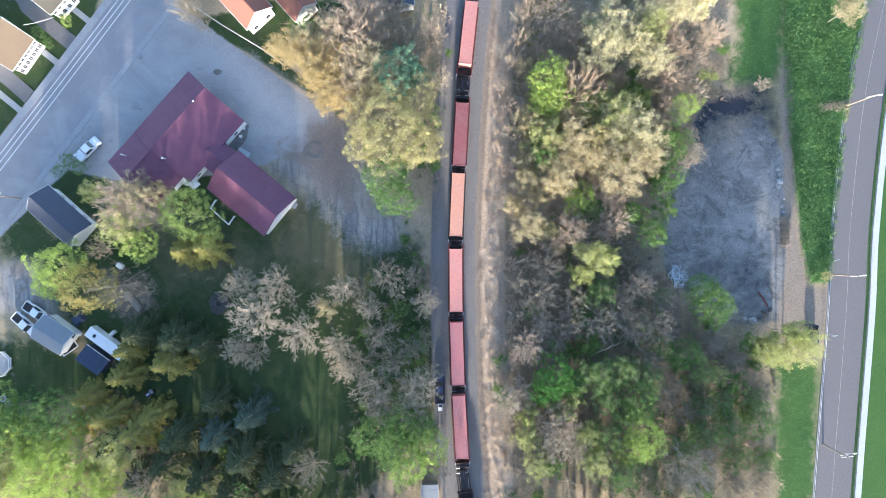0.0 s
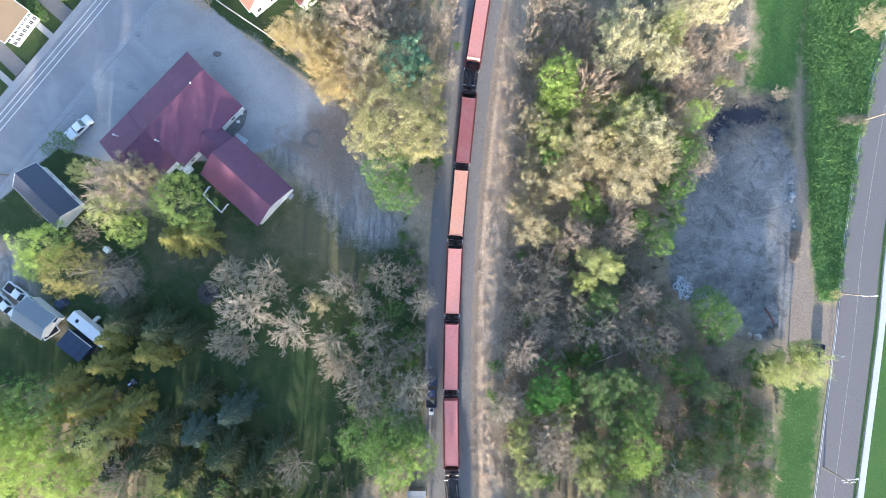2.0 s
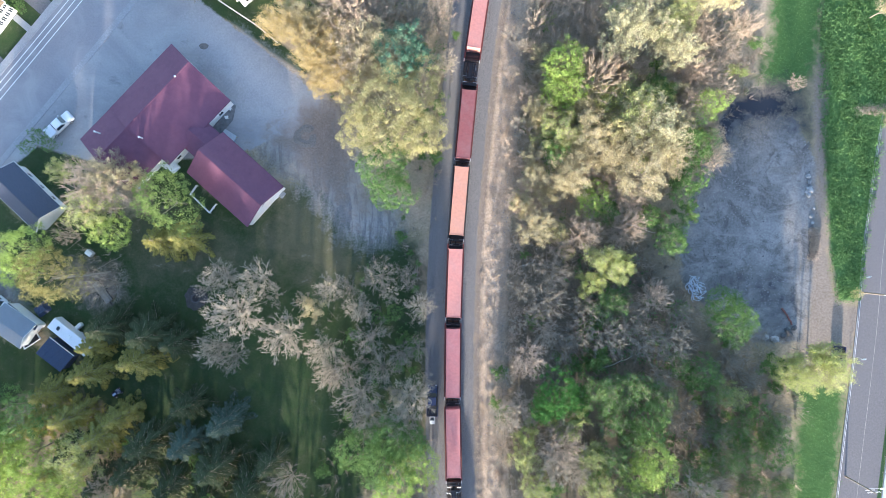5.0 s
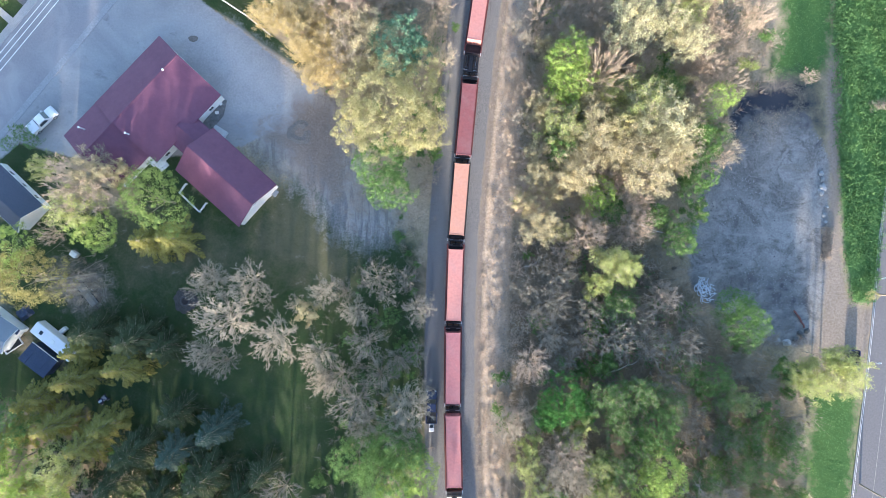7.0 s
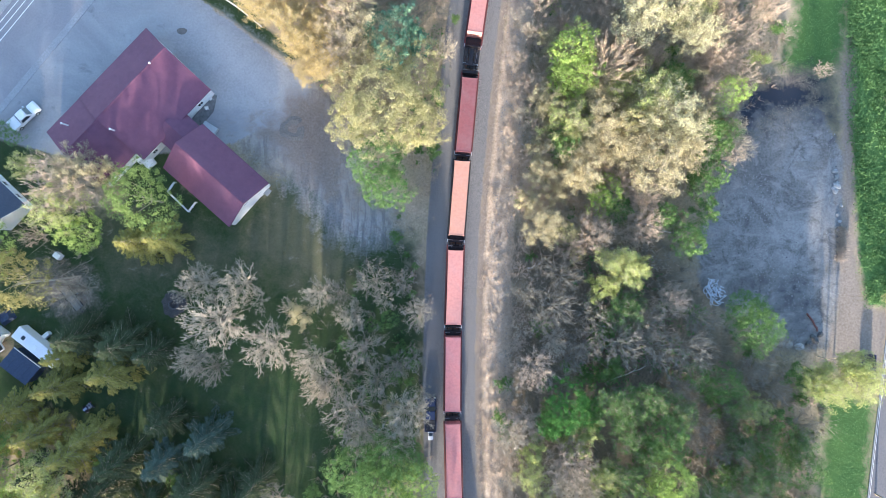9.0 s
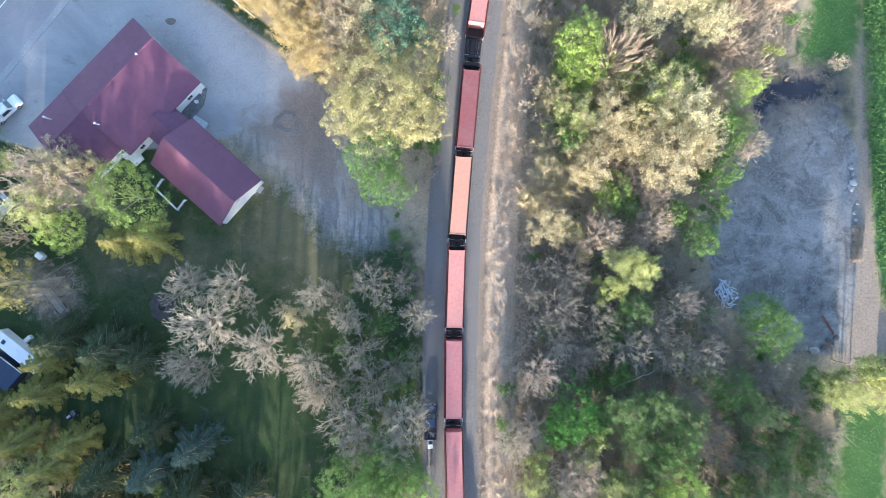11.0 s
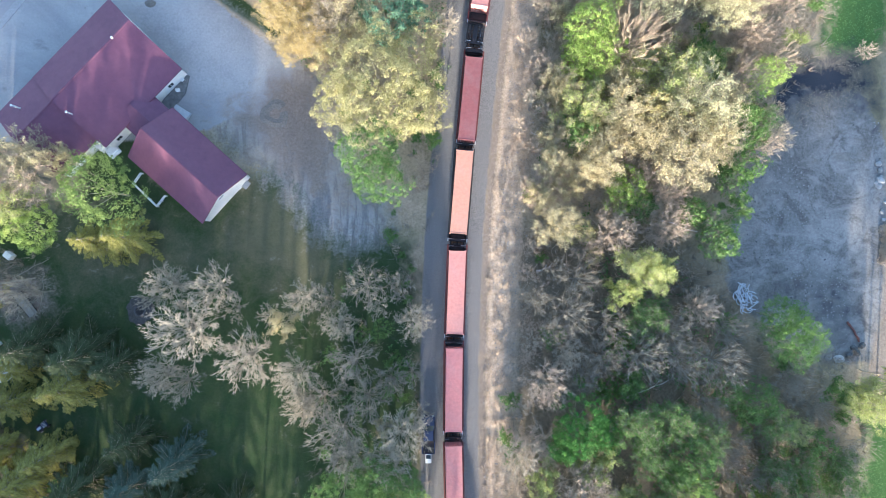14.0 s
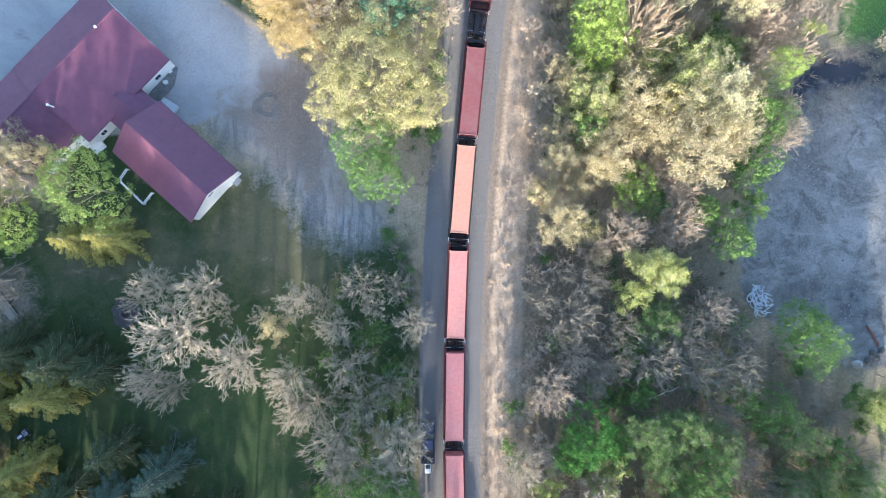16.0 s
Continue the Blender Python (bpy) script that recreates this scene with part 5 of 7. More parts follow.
tree("brown", 45.3, 36.1, 10.5, 3.4)
tree("tan", 13.9, 8.1, 9.3, 2.7)
tree("tan", 16.0, 3.9, 11.7, 4.1)
tree("willow", 19.9, 2.9, 8.1, 2.1)
tree("willow", 22.1, -0.6, 6.9, 1.4)
tree("pale", 27.7, -2.8, 12.5, 4.5)
tree("pale", 31.0, -3.7, 9.7, 3.0)
tree("green", 36.4, 5.5, 8.5, 2.3)
tree("green", 39.9, 1.4, 9.3, 2.7)
tree("brown", 32.2, 3.8, 10.9, 3.6)
tree("brown", 24.6, 2.5, 11.3, 3.8)
tree("bare", 11.0, -29.5, 10.0, 3.7)
tree("tan", 78.3, 42.6, 10.1, 3.2)
tree("dark", 16.0, -2.6, 9.3, 2.7)
tree("tan", 15.9, 12.5, 10.3, 3.3)
tree("dark", 14.1, 1.8, 8.1, 2.1)
tree("brown", 29.9, 10.9, 10.1, 3.2)
tree("brown", 17.7, 44.8, 10.1, 3.2)
tree("brown", 16.0, 39.6, 9.5, 2.8)
tree("brown", 15.8, 20.2, 8.7, 2.4)
tree("brown", 25.5, 40.0, 10.9, 3.6)
tree("brown", 42.3, 25.5, 10.1, 3.2)
tree("brown", 52.3, 39.0, 10.5, 3.4)
tree("brown", 49.5, 41.5, 9.5, 2.8)
# unseen row to the south: 21 trees added to shade house, lawn and yard
tree("green", -59.2, -51.1, 19.0, 6.5)
tree("green", -54.2, -50.5, 20.0, 6.4)
tree("green", -49.6, -51.1, 20.0, 6.4)
tree("green", -45.0, -50.8, 20.0, 6.4)
tree("green", -40.6, -51.8, 19.0, 6.5)
tree("spruce", -38.0, -53.0, 16.0, 5.5)
tree("spruce", -34.0, -54.6, 14.0, 5.6)
tree("green", -31.9, -53.8, 16.0, 5.5)
tree("spruce", -24.9, -53.0, 13.0, 4.5)
tree("spruce", -20.5, -54.0, 14.0, 5.0)
tree("spruce", -16.2, -53.6, 14.0, 5.0)
tree("green", -11.1, -53.8, 14.0, 5.6)
tree("green", -6.4, -54.4, 14.0, 5.0)
tree("green", -2.3, -57.2, 14.0, 4.5)
tree("thin", 16.4, -55.8, 12.0, 6.2)
tree("green", 23.8, -56.6, 12.0, 6.2)
tree("thin", 31.3, -56.4, 12.0, 6.2)
tree("green", 38.7, -55.1, 17.0, 6.6)
tree("green", 43.6, -54.5, 18.0, 6.5)
tree("green", 48.7, -55.2, 18.0, 6.5)
tree("green", 53.6, -56.1, 17.0, 5.5)
tree("green", -73.9, 20.7, 3.0, 1.5)
tree("green", -71.9, 19.1, 3.0, 1.5)
tree("green", -75.8, 18.6, 3.0, 1.4)
tree("bright", -73.5, 48.3, 2.5, 1.1)
tree("green", -28.2, 45.5, 3.0, 1.4)
tree("green", -25.3, 46.2, 3.0, 1.4)
tree("willow", 75.3, -8.0, 2.5, 1.0)
tree("brown", 63.7, 30.0, 4.0, 2.1)
tree("bare", 16.1, 43.4, 9.3, 2.7)
tree("bare", 25.8, 44.0, 9.7, 2.9)
tree("brown", 43.7, 39.3, 10.9, 3.6)
tree("brown", 33.9, 30.7, 10.1, 3.2)
tree("brown", 49.0, 28.0, 9.5, 2.8)
tree("tan", 40.5, 27.9, 8.9, 2.5)
tree("brown", 23.0, 40.4, 9.5, 2.8)
tree("tan", 29.9, 15.1, 11.3, 3.8)
tree("tan", 23.9, 25.1, 10.7, 3.5)
tree("pale", 36.8, 26.7, 10.7, 3.5)
tree("tan", 41.0, 21.8, 10.3, 3.3)
tree("bare", 14.3, 35.7, 7.7, 1.8)
tree("brown", 13.0, 15.0, 8.1, 2.1)
tree("tan", 18.1, 9.3, 8.9, 2.5)
tree("brown", 31.0, 8.7, 9.5, 2.8)
tree("bare", -18.3, 41.3, 12.1, 4.2)
tree("bare", -13.0, 34.9, 12.8, 4.7)
tree("bare", -10.4, 40.2, 11.7, 4.0)
tree("brown", -20.6, 44.1, 10.5, 3.4)
tree("brown", 22.8, 34.2, 9.0, 3.4)
tree("brown", 24.6, 38.3, 9.0, 3.9)
tree("brown", 30.7, 32.4, 9.0, 3.2)
tree("tan", 34.5, 29.4, 9.0, 2.8)
tree("brown", 40.7, 28.6, 8.0, 3.2)
tree("bare", 43.7, 27.7, 8.0, 2.7)
tree("brown", 28.1, 43.6, 9.0, 3.6)
tree("tan", 17.0, 34.4, 8.0, 2.3)
tree("brown", 15.0, 26.9, 8.0, 2.9)
tree("brown", 18.8, 40.9, 8.0, 2.9)
tree("bare", 49.5, 34.1, 6.0, 2.5)
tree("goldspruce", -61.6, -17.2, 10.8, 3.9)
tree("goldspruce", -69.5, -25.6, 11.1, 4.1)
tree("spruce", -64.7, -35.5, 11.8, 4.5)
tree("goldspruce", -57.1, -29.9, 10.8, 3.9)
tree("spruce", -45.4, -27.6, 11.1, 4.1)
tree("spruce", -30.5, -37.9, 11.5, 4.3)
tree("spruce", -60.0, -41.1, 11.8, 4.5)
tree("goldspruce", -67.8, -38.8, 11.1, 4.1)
# added in the south-west corner, partly unseen, to shade the lawn north of it
tree("bright", -78.2, -32.4, 14.0, 4.5)
tree("bright", -84.8, -27.2, 12.0, 4.1)
tree("bright", -88.8, -31.5, 14.0, 5.0)
tree("bright", -78.0, -40.1, 15.0, 5.0)
tree("bright", -72.3, -36.0, 13.0, 4.5)
tree("green", -89.6, -38.6, 15.0, 5.5)
# next three: unseen beyond the south edge, added to shade the garden
tree("green", -85.0, -52.9, 10.0, 6.3)
tree("green", -76.3, -53.8, 10.0, 6.3)
tree("green", -68.3, -53.2, 11.0, 6.2)
tree("tan", 28.1, 16.6, 13.0, 4.5)
tree("tan", 30.8, 20.2, 13.0, 4.5)
tree("bare", 41.4, 17.5, 10.0, 3.2)
tree("tan", 22.0, 17.0, 11.0, 3.9)
tree("bare", 17.3, 16.3, 9.0, 3.2)
tree("bare", 13.8, 22.0, 8.0, 2.7)
tree("bare", 47.4, 20.2, 8.0, 2.7)
tree("bare", 13.2, 9.7, 5.0, 2.1)
tree("brown", 13.2, 0.8, 5.0, 2.3)
tree("pale", 28.1, -3.1, 12.0, 4.1)
tree("pale", 25.5, -6.2, 10.0, 2.7)
tree("pale", 31.4, -2.4, 10.0, 2.3)
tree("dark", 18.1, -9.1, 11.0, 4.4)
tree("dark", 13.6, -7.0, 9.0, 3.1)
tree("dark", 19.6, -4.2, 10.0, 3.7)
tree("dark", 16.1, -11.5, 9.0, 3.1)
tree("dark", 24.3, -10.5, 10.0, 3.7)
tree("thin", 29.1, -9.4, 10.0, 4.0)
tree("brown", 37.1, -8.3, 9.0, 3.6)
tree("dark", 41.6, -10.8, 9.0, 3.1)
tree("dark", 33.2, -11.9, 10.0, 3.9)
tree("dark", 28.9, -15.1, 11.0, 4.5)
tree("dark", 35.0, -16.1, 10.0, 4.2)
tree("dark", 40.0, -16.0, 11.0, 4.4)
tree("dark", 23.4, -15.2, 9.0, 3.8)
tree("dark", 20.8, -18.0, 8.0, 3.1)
tree("green", 48.4, -9.4, 11.0, 3.0)
tree("green", 51.1, -13.2, 11.0, 3.2)
tree("green", 49.2, -11.3, 12.0, 3.6)
tree("dark", 51.6, -18.5, 8.0, 3.6)
tree("dark", 56.5, -16.3, 7.0, 2.8)
tree("brown", 14.9, -19.1, 10.0, 4.2)
tree("bare", 18.5, -14.9, 8.0, 3.0)
tree("bare", 37.3, -7.9, 8.0, 2.8)
tree("deep", 19.8, -24.6, 12.0, 4.1)
tree("deep", 18.1, -27.0, 11.0, 3.2)
tree("deep", 23.4, -26.5, 9.0, 2.7)
tree("thin", 27.2, -19.4, 8.0, 2.6)
tree("green", 41.4, -20.8, 9.0, 2.5)
tree("green", 45.1, -21.6, 10.0, 3.1)
tree("thin", 43.7, -23.5, 8.0, 2.2)
tree("thin", 27.5, -24.8, 12.0, 4.3)
tree("thin", 32.9, -23.9, 12.0, 4.1)
tree("thin", 37.3, -26.0, 12.0, 3.7)
tree("green", 35.6, -29.6, 12.0, 3.7)
tree("thin", 29.5, -29.5, 11.0, 3.4)
tree("thin", 32.9, -32.5, 11.0, 3.2)
tree("dark", 40.5, -29.7, 9.0, 3.4)
tree("dark", 39.6, -24.0, 8.0, 3.1)
tree("pale", 23.8, -29.3, 9.0, 2.7)
tree("bright", 36.2, -36.5, 13.0, 3.9)
tree("bright", 34.3, -39.2, 11.0, 3.0)
tree("pale", 14.7, -32.4, 9.0, 2.7)
tree("brown", 20.5, -34.0, 11.0, 4.8)
tree("pale", 25.9, -35.8, 11.0, 3.2)
tree("bare", 19.5, -37.5, 11.0, 4.4)
tree("pale", 14.2, -36.3, 10.0, 3.1)
tree("brown", 13.5, -28.5, 8.0, 4.1)
tree("pale", 21.6, -31.5, 9.0, 2.9)
tree("bare", 23.2, -38.5, 10.0, 3.6)
tree("thin", 29.5, -36.5, 11.0, 3.4)
tree("dark", 44.7, -32.9, 8.0, 3.4)
tree("thin", 47.7, -25.2, 10.0, 3.2)
tree("thin", 47.5, -31.6, 9.0, 3.1)
tree("thin", 49.1, -36.5, 11.0, 3.6)
tree("thin", 44.5, -38.6, 10.0, 3.6)
tree("pale", 26.9, -41.1, 12.0, 3.6)
tree("thin", 31.8, -43.4, 12.0, 3.9)
tree("pale", 15.9, -41.4, 11.0, 3.6)
tree("brown", 12.4, -10.9, 5.0, 2.0)
tree("brown", 12.1, -15.6, 5.0, 2.0)
tree("bare", 11.3, -22.9, 6.0, 2.3)
tree("brown", 10.9, -26.6, 6.0, 2.2)
tree("brown", 11.3, -34.0, 6.0, 2.6)
tree("bare", 10.9, -37.7, 6.0, 2.2)
tree("bare", 13.2, -13.6, 6.0, 2.2)
tree("brown", 12.8, -3.4, 6.0, 2.2)
tree("bare", -38.7, -5.0, 11.0, 3.7)
tree("bare", -32.5, -5.3, 11.0, 4.0)
tree("bare", -36.0, -11.3, 13.0, 6.0)
tree("bare", -40.1, -17.5, 11.0, 3.5)
tree("dark", -37.1, -18.9, 11.0, 3.5)
tree("bare", -27.8, -15.2, 12.0, 4.9)
tree("bare", -30.0, -8.3, 8.0, 2.8)
tree("bare", -42.3, -6.9, 8.0, 2.4)
tree("tan", -23.0, -10.5, 9.0, 2.7)
tree("bare", -19.9, -6.9, 10.0, 3.2)
tree("bare", -20.9, -17.6, 11.0, 3.8)
tree("bare", -19.9, -22.2, 10.0, 3.2)
tree("bare", -24.8, -9.2, 9.0, 2.3)
tree("dark", -11.0, -4.8, 11.0, 4.0)
tree("bare", -14.7, -10.5, 10.0, 3.2)
tree("bare", -9.3, -7.8, 9.0, 2.6)
tree("bare", -3.9, -10.0, 10.0, 3.3)
tree("dark", -6.2, -5.1, 9.0, 2.8)
tree("dark", -16.7, -7.0, 8.0, 2.7)
tree("dark", -12.8, -15.8, 11.0, 4.3)
tree("dark", -14.4, -25.7, 13.0, 5.3)
tree("bare", -5.8, -26.2, 12.0, 4.8)
tree("bare", -3.3, -23.5, 9.0, 2.6)
tree("bare", -7.4, -30.6, 11.0, 4.0)
tree("dark", -10.8, -21.2, 11.0, 4.0)
tree("dark", -17.4, -21.3, 10.0, 3.8)
tree("dark", -7.5, -18.6, 10.0, 3.3)
tree("bare", -12.8, -29.7, 11.0, 3.8)
tree("dark", -4.4, -17.8, 9.0, 2.8)
tree("green", -8.8, -11.5, 6.0, 1.6)
tree("green", -6.3, -16.8, 6.0, 1.8)
tree("green", -16.1, -15.5, 5.0, 1.3)
tree("tan", -8.6, -25.9, 7.0, 1.8)
tree("green", -11.5, -12.3, 5.0, 1.3)
tree("green", -14.2, -34.3, 13.0, 4.2)
tree("green", -8.2, -32.8, 13.0, 4.2)
tree("green", -10.1, -36.7, 14.0, 4.6)
tree("bright", -4.3, -37.2, 12.0, 3.6)
tree("green", -5.7, -33.7, 11.0, 3.0)
tree("bright", -8.2, -40.3, 13.0, 3.9)
tree("dark", -27.2, -40.8, 11.0, 4.0)
tree("dark", -2.1, -41.9, 9.0, 2.8)
tree("bare", 44.3, -42.8, 13.0, 6.0)
tree("dark", 55.5, -45.2, 10.0, 4.4)
tree("pale", 51.2, -26.0, 8.0, 3.0)
tree("pale", 61.0, -22.2, 12.0, 3.8)
tree("pale", 65.6, -21.2, 13.0, 4.2)
tree("pale", 64.0, -18.1, 12.0, 2.9)
tree("thin", 54.6, -28.0, 8.0, 2.8)
tree("dark", 59.4, -29.2, 8.0, 3.2)
tree("dark", 47.8, -32.5, 9.0, 3.4)
tree("thin", 52.7, -36.3, 10.0, 3.8)
tree("green", 58.4, -35.6, 9.0, 3.2)
tree("dark", 48.4, -39.2, 10.0, 3.6)
tree("thin", 53.7, -41.7, 10.0, 3.6)
tree("thin", 59.5, -42.0, 9.0, 3.0)
tree("bare", 60.2, -47.2, 9.0, 3.0)
tree("thin", 51.6, -31.2, 9.0, 3.4)
tree("thin", 57.9, -31.1, 9.0, 3.2)
tree("dark", 53.0, -46.7, 10.0, 3.4)
tree("dark", 50.8, -20.5, 7.0, 3.0)
tree("dark", 55.1, -22.8, 7.0, 3.0)
tree("thin", 58.3, -20.7, 7.0, 2.8)
tree("dark", 38.4, -22.2, 9.0, 3.6)
tree("dark", 42.3, -27.7, 8.0, 3.2)
tree("brown", 20.3, 37.6, 9.0, 2.7)
tree("brown", 16.4, 35.4, 7.0, 3.1)
tree("brown", 15.0, 27.1, 7.0, 3.1)
tree("tan", 16.3, 22.3, 8.0, 2.7)
tree("tan", 15.7, 16.2, 9.0, 2.9)
tree("tan", 21.3, 12.0, 11.0, 3.9)
tree("brown", 25.2, 14.0, 9.0, 3.3)
tree("brown", 14.4, 8.6, 8.0, 4.0)
tree("brown", 28.0, 11.2, 9.0, 3.1)
tree("brown", 32.3, 8.4, 10.0, 3.2)
tree("brown", 24.5, 5.4, 8.0, 2.7)
tree("brown", 25.3, 36.7, 9.0, 3.3)
tree("brown", 28.9, 32.2, 9.0, 2.7)
tree("brown", 42.6, 30.3, 9.0, 3.6)
tree("brown", 46.2, 30.3, 9.0, 4.0)
tree("bare", 48.4, 16.8, 8.0, 3.1)
tree("brown", 47.8, 20.6, 7.0, 2.6)
tree("brown", 33.2, 30.1, 10.0, 3.2)
tree("bare", 38.0, 30.3, 9.0, 2.7)
tree("green", 36.7, 5.4, 7.0, 2.0)
tree("thin", 42.8, 6.5, 8.0, 2.6)
tree("green", 40.6, 2.1, 8.0, 2.6)
tree("green", 43.6, 12.1, 9.0, 2.5)
tree("green", 43.0, 19.7, 10.0, 2.5)
tree("green", 43.7, 16.2, 9.0, 2.4)
tree("green", 36.8, 28.3, 10.0, 2.3)
tree("green", 19.5, 16.6, 11.0, 2.5)
tree("green", 28.7, 7.1, 8.0, 2.6)
tree("willow", 28.8, 20.1, 14.0, 2.1)
tree("brown", 30.9, 2.1, 8.0, 3.1)
tree("brown", 20.8, 0.3, 8.0, 3.1)
tree("dark", 33.7, 2.1, 8.0, 2.7)
tree("brown", 11.8, 18.0, 6.0, 2.2)
tree("brown", 12.3, 31.0, 6.0, 2.2)
tree("bare", 12.3, 38.4, 6.0, 2.2)
tree("brown", 50.2, 35.1, 8.0, 2.7)
tree("bare", 51.6, 38.8, 8.0, 2.7)
tree("bare", -15.6, 35.4, 14.0, 4.8)
tree("tan", -19.3, 41.8, 12.0, 4.7)
tree("brown", -13.9, 44.3, 12.0, 4.7)
tree("tan", -24.8, 40.1, 11.0, 4.1)
tree("dark", -5.6, 39.4, 11.0, 4.1)
tree("dark", -1.1, 40.2, 9.0, 3.5)
tree("bare", 0.6, 32.8, 8.0, 2.6)
tree("brown", -8.7, 44.6, 10.0, 3.9)
tree("gold", -30.4, 39.4, 9.0, 3.2)
tree("gold", -22.9, 33.1, 11.0, 3.8)
tree("gold", -21.7, 29.3, 9.0, 3.2)
tree("gold", -17.9, 37.0, 12.0, 3.8)
tree("bare", -15.3, 31.4, 13.0, 4.6)
tree("dark", -47.1, 48.0, 9.0, 3.2)
tree("dark", -45.3, 46.0, 6.0, 2.4)
tree("pale", 67.1, -19.5, 12.0, 3.6)
tree("pale", 60.2, -20.7, 11.0, 3.6)
tree("bright", -73.8, 48.5, 2.5, 1.2)
tree("green", -79.2, 45.8, 2.5, 1.6)
tree("green", -77.6, 44.2, 2.0, 1.1)
tree("tan", -12.4, 29.0, 11.0, 3.6)
tree("brown", -10.9, 39.1, 11.0, 3.6)


# ---- low shrubs of the woodland floor, too many to count ----
def shrub_cover(material, leafy, n, polys, h0, h1, seed, label, keep=None):
    rng = np.random.default_rng(seed)
    protos = []
    for k in range(4):
        wood, arms, fine, blades, tips = fan_out(rng, H0, R0, 9, 3, 3, 3, fork=0.1, fan=0.6, girth=2.4)
        if leafy:
            c = np.repeat(tips, 2, axis=0) + rng.normal(size=(len(tips) * 2, 3)) * 0.7
            protos.append(leaf_cards(rng, c, 0.62))
        else:
            protos.append(joined(spikes([w[:6] + [0.8 * w[6], 0] for w in wood + arms] + fine), blade_twigs(rng, blades)))
    vs, fs, base = [], [], 0
    pts = scatter(rng, n, polys, keep)
    zs = land_height(pts[:, 0], pts[:, 1])
    for (x, y), z in zip(pts, zs):
        v, f = protos[rng.integers(4)]
        h = rng.uniform(h0, h1)
        w = h * rng.uniform(0.4, 0.6) / R0
        a = rng.uniform(0, 2 * math.pi)
        m = np.array([[w * math.cos(a), -w * math.sin(a), 0], [w * math.sin(a), w * math.cos(a), 0], [0, 0, h / H0]])
        vs.append(v @ m.T + np.array([x, y, z]))
        fs.append(f + base)
        base += len(v)
    ob = tagged(new("shrubs", mesh_of("shrubs", np.concatenate(vs), np.concatenate(fs), material)), label, "shrubs", kind="stuff")
    return ob


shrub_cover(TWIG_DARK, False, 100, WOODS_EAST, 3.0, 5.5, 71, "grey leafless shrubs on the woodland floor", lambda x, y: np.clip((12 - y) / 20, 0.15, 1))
BANK_EDGE = [[(15.0, 56.0), (19.0, 56.0), (17.5, 27.0), (16.0, 4.0), (14.5, -18.0), (15.0, -58.0), (10.5, -58.0), (10.3, -18.0), (12.0, 4.0), (13.6, 27.0)]]
shrub_cover(TWIG_BROWN, False, 75, BANK_EDGE, 1.8, 3.4, 79, "brown leafless shrubs along the top of the railway bank")
TRACKSIDE = [[(-1.0, 45.0), (2.0, 45.0), (-0.5, 20.0), (-2.8, 4.0), (-3.6, -13.0), (-3.6, -26.0), (-8.0, -26.0), (-8.0, -13.0), (-8.0, 4.0), (-5.0, 20.0)]]
shrub_cover(TWIG_BROWN, False, 45, TRACKSIDE, 1.4, 2.8, 80, "brown leafless brush beside the railway")
shrub_cover(LEAF["mid"], True, 24, TRACKSIDE, 1.0, 2.2, 81, "green shrubs beside the railway")
shrub_cover(TWIG_BROWN, False, 90, WOODS_EAST, 2.6, 4.8, 72, "brown leafless shrubs between the trees")
shrub_cover(LEAF["mid"], True, 60, WOODS_EAST, 2.4, 4.8, 73, "young green shrubs on the woodland floor", lambda x, y: np.clip((15 - y) / 50, 0.08, 1))
shrub_cover(TWIG, False, 30, WOODS_WEST[:1], 2.5, 4.5, 74, "pale leafless shrubs under the bare trees")
shrub_cover(LEAF["mid"], True, 22, WOODS_WEST[:1], 1.5, 3.0, 75, "green shrubs under the bare trees")
shrub_cover(TWIG, False, 100, WOODS_EAST, 4.0, 7.0, 76, "tan leafless shrubs at the wood's northern end", lambda x, y: np.clip((y + 5) / 30, 0.0, 1) * np.clip((54 - x) / 9, 0, 1))
shrub_cover(LEAF["pale"], True, 34, WOODS_EAST, 2.5, 4.5, 77, "pale green shrubs at the wood's northern end", lambda x, y: np.clip((y + 5) / 30, 0.0, 1))
# added to stop low sun passing under the crowns onto the lawn
shrub_cover(LEAF["mid"], True, 45, WOODS_WEST[2:], 2.5, 4.5, 78, "dense green shrubs under the garden trees")

# ---- undergrowth, reeds and weeds ----
def stems(rng, pts, count, height, lean, radius, spread=0.12):
    """Tufts of thin tapering stems."""
    n = len(pts) * count
    base = np.repeat(pts, count, axis=0) + rng.normal(size=(n, 2)) * spread
    z = land_height(base[:, 0], base[:, 1]) - 0.03
    hs = np.repeat(rng.uniform(0.5, 1.4, len(pts)), count) * height * rng.uniform(0.5, 1.1, n)
    off = rng.normal(size=(n, 2)) * lean * hs[:, None]
    s = np.concatenate([base, z[:, None], base + off, (z + hs)[:, None], np.full((n, 1), radius) * rng.uniform(0.6, 1.3, (n, 1)), np.full((n, 1), radius * 0.3)], 1)
    return spikes(s)


def growth(name, verts, faces, material, label, category):
    return tagged(new(name, mesh_of(name, verts, faces, material)), label, category, kind="stuff")


def leafage(rng, pts, per, size, height, flat=0.55):
    c2 = np.repeat(pts, per, axis=0) + rng.normal(size=(len(pts) * per, 2)) * 0.30
    z = land_height(c2[:, 0], c2[:, 1]) + rng.uniform(0.05, 1.0, len(c2)) * np.repeat(rng.uniform(0.4, 1.2, len(pts)), per) * height
    return leaf_cards(rng, np.concatenate([c2, z[:, None]], 1), size, flat)


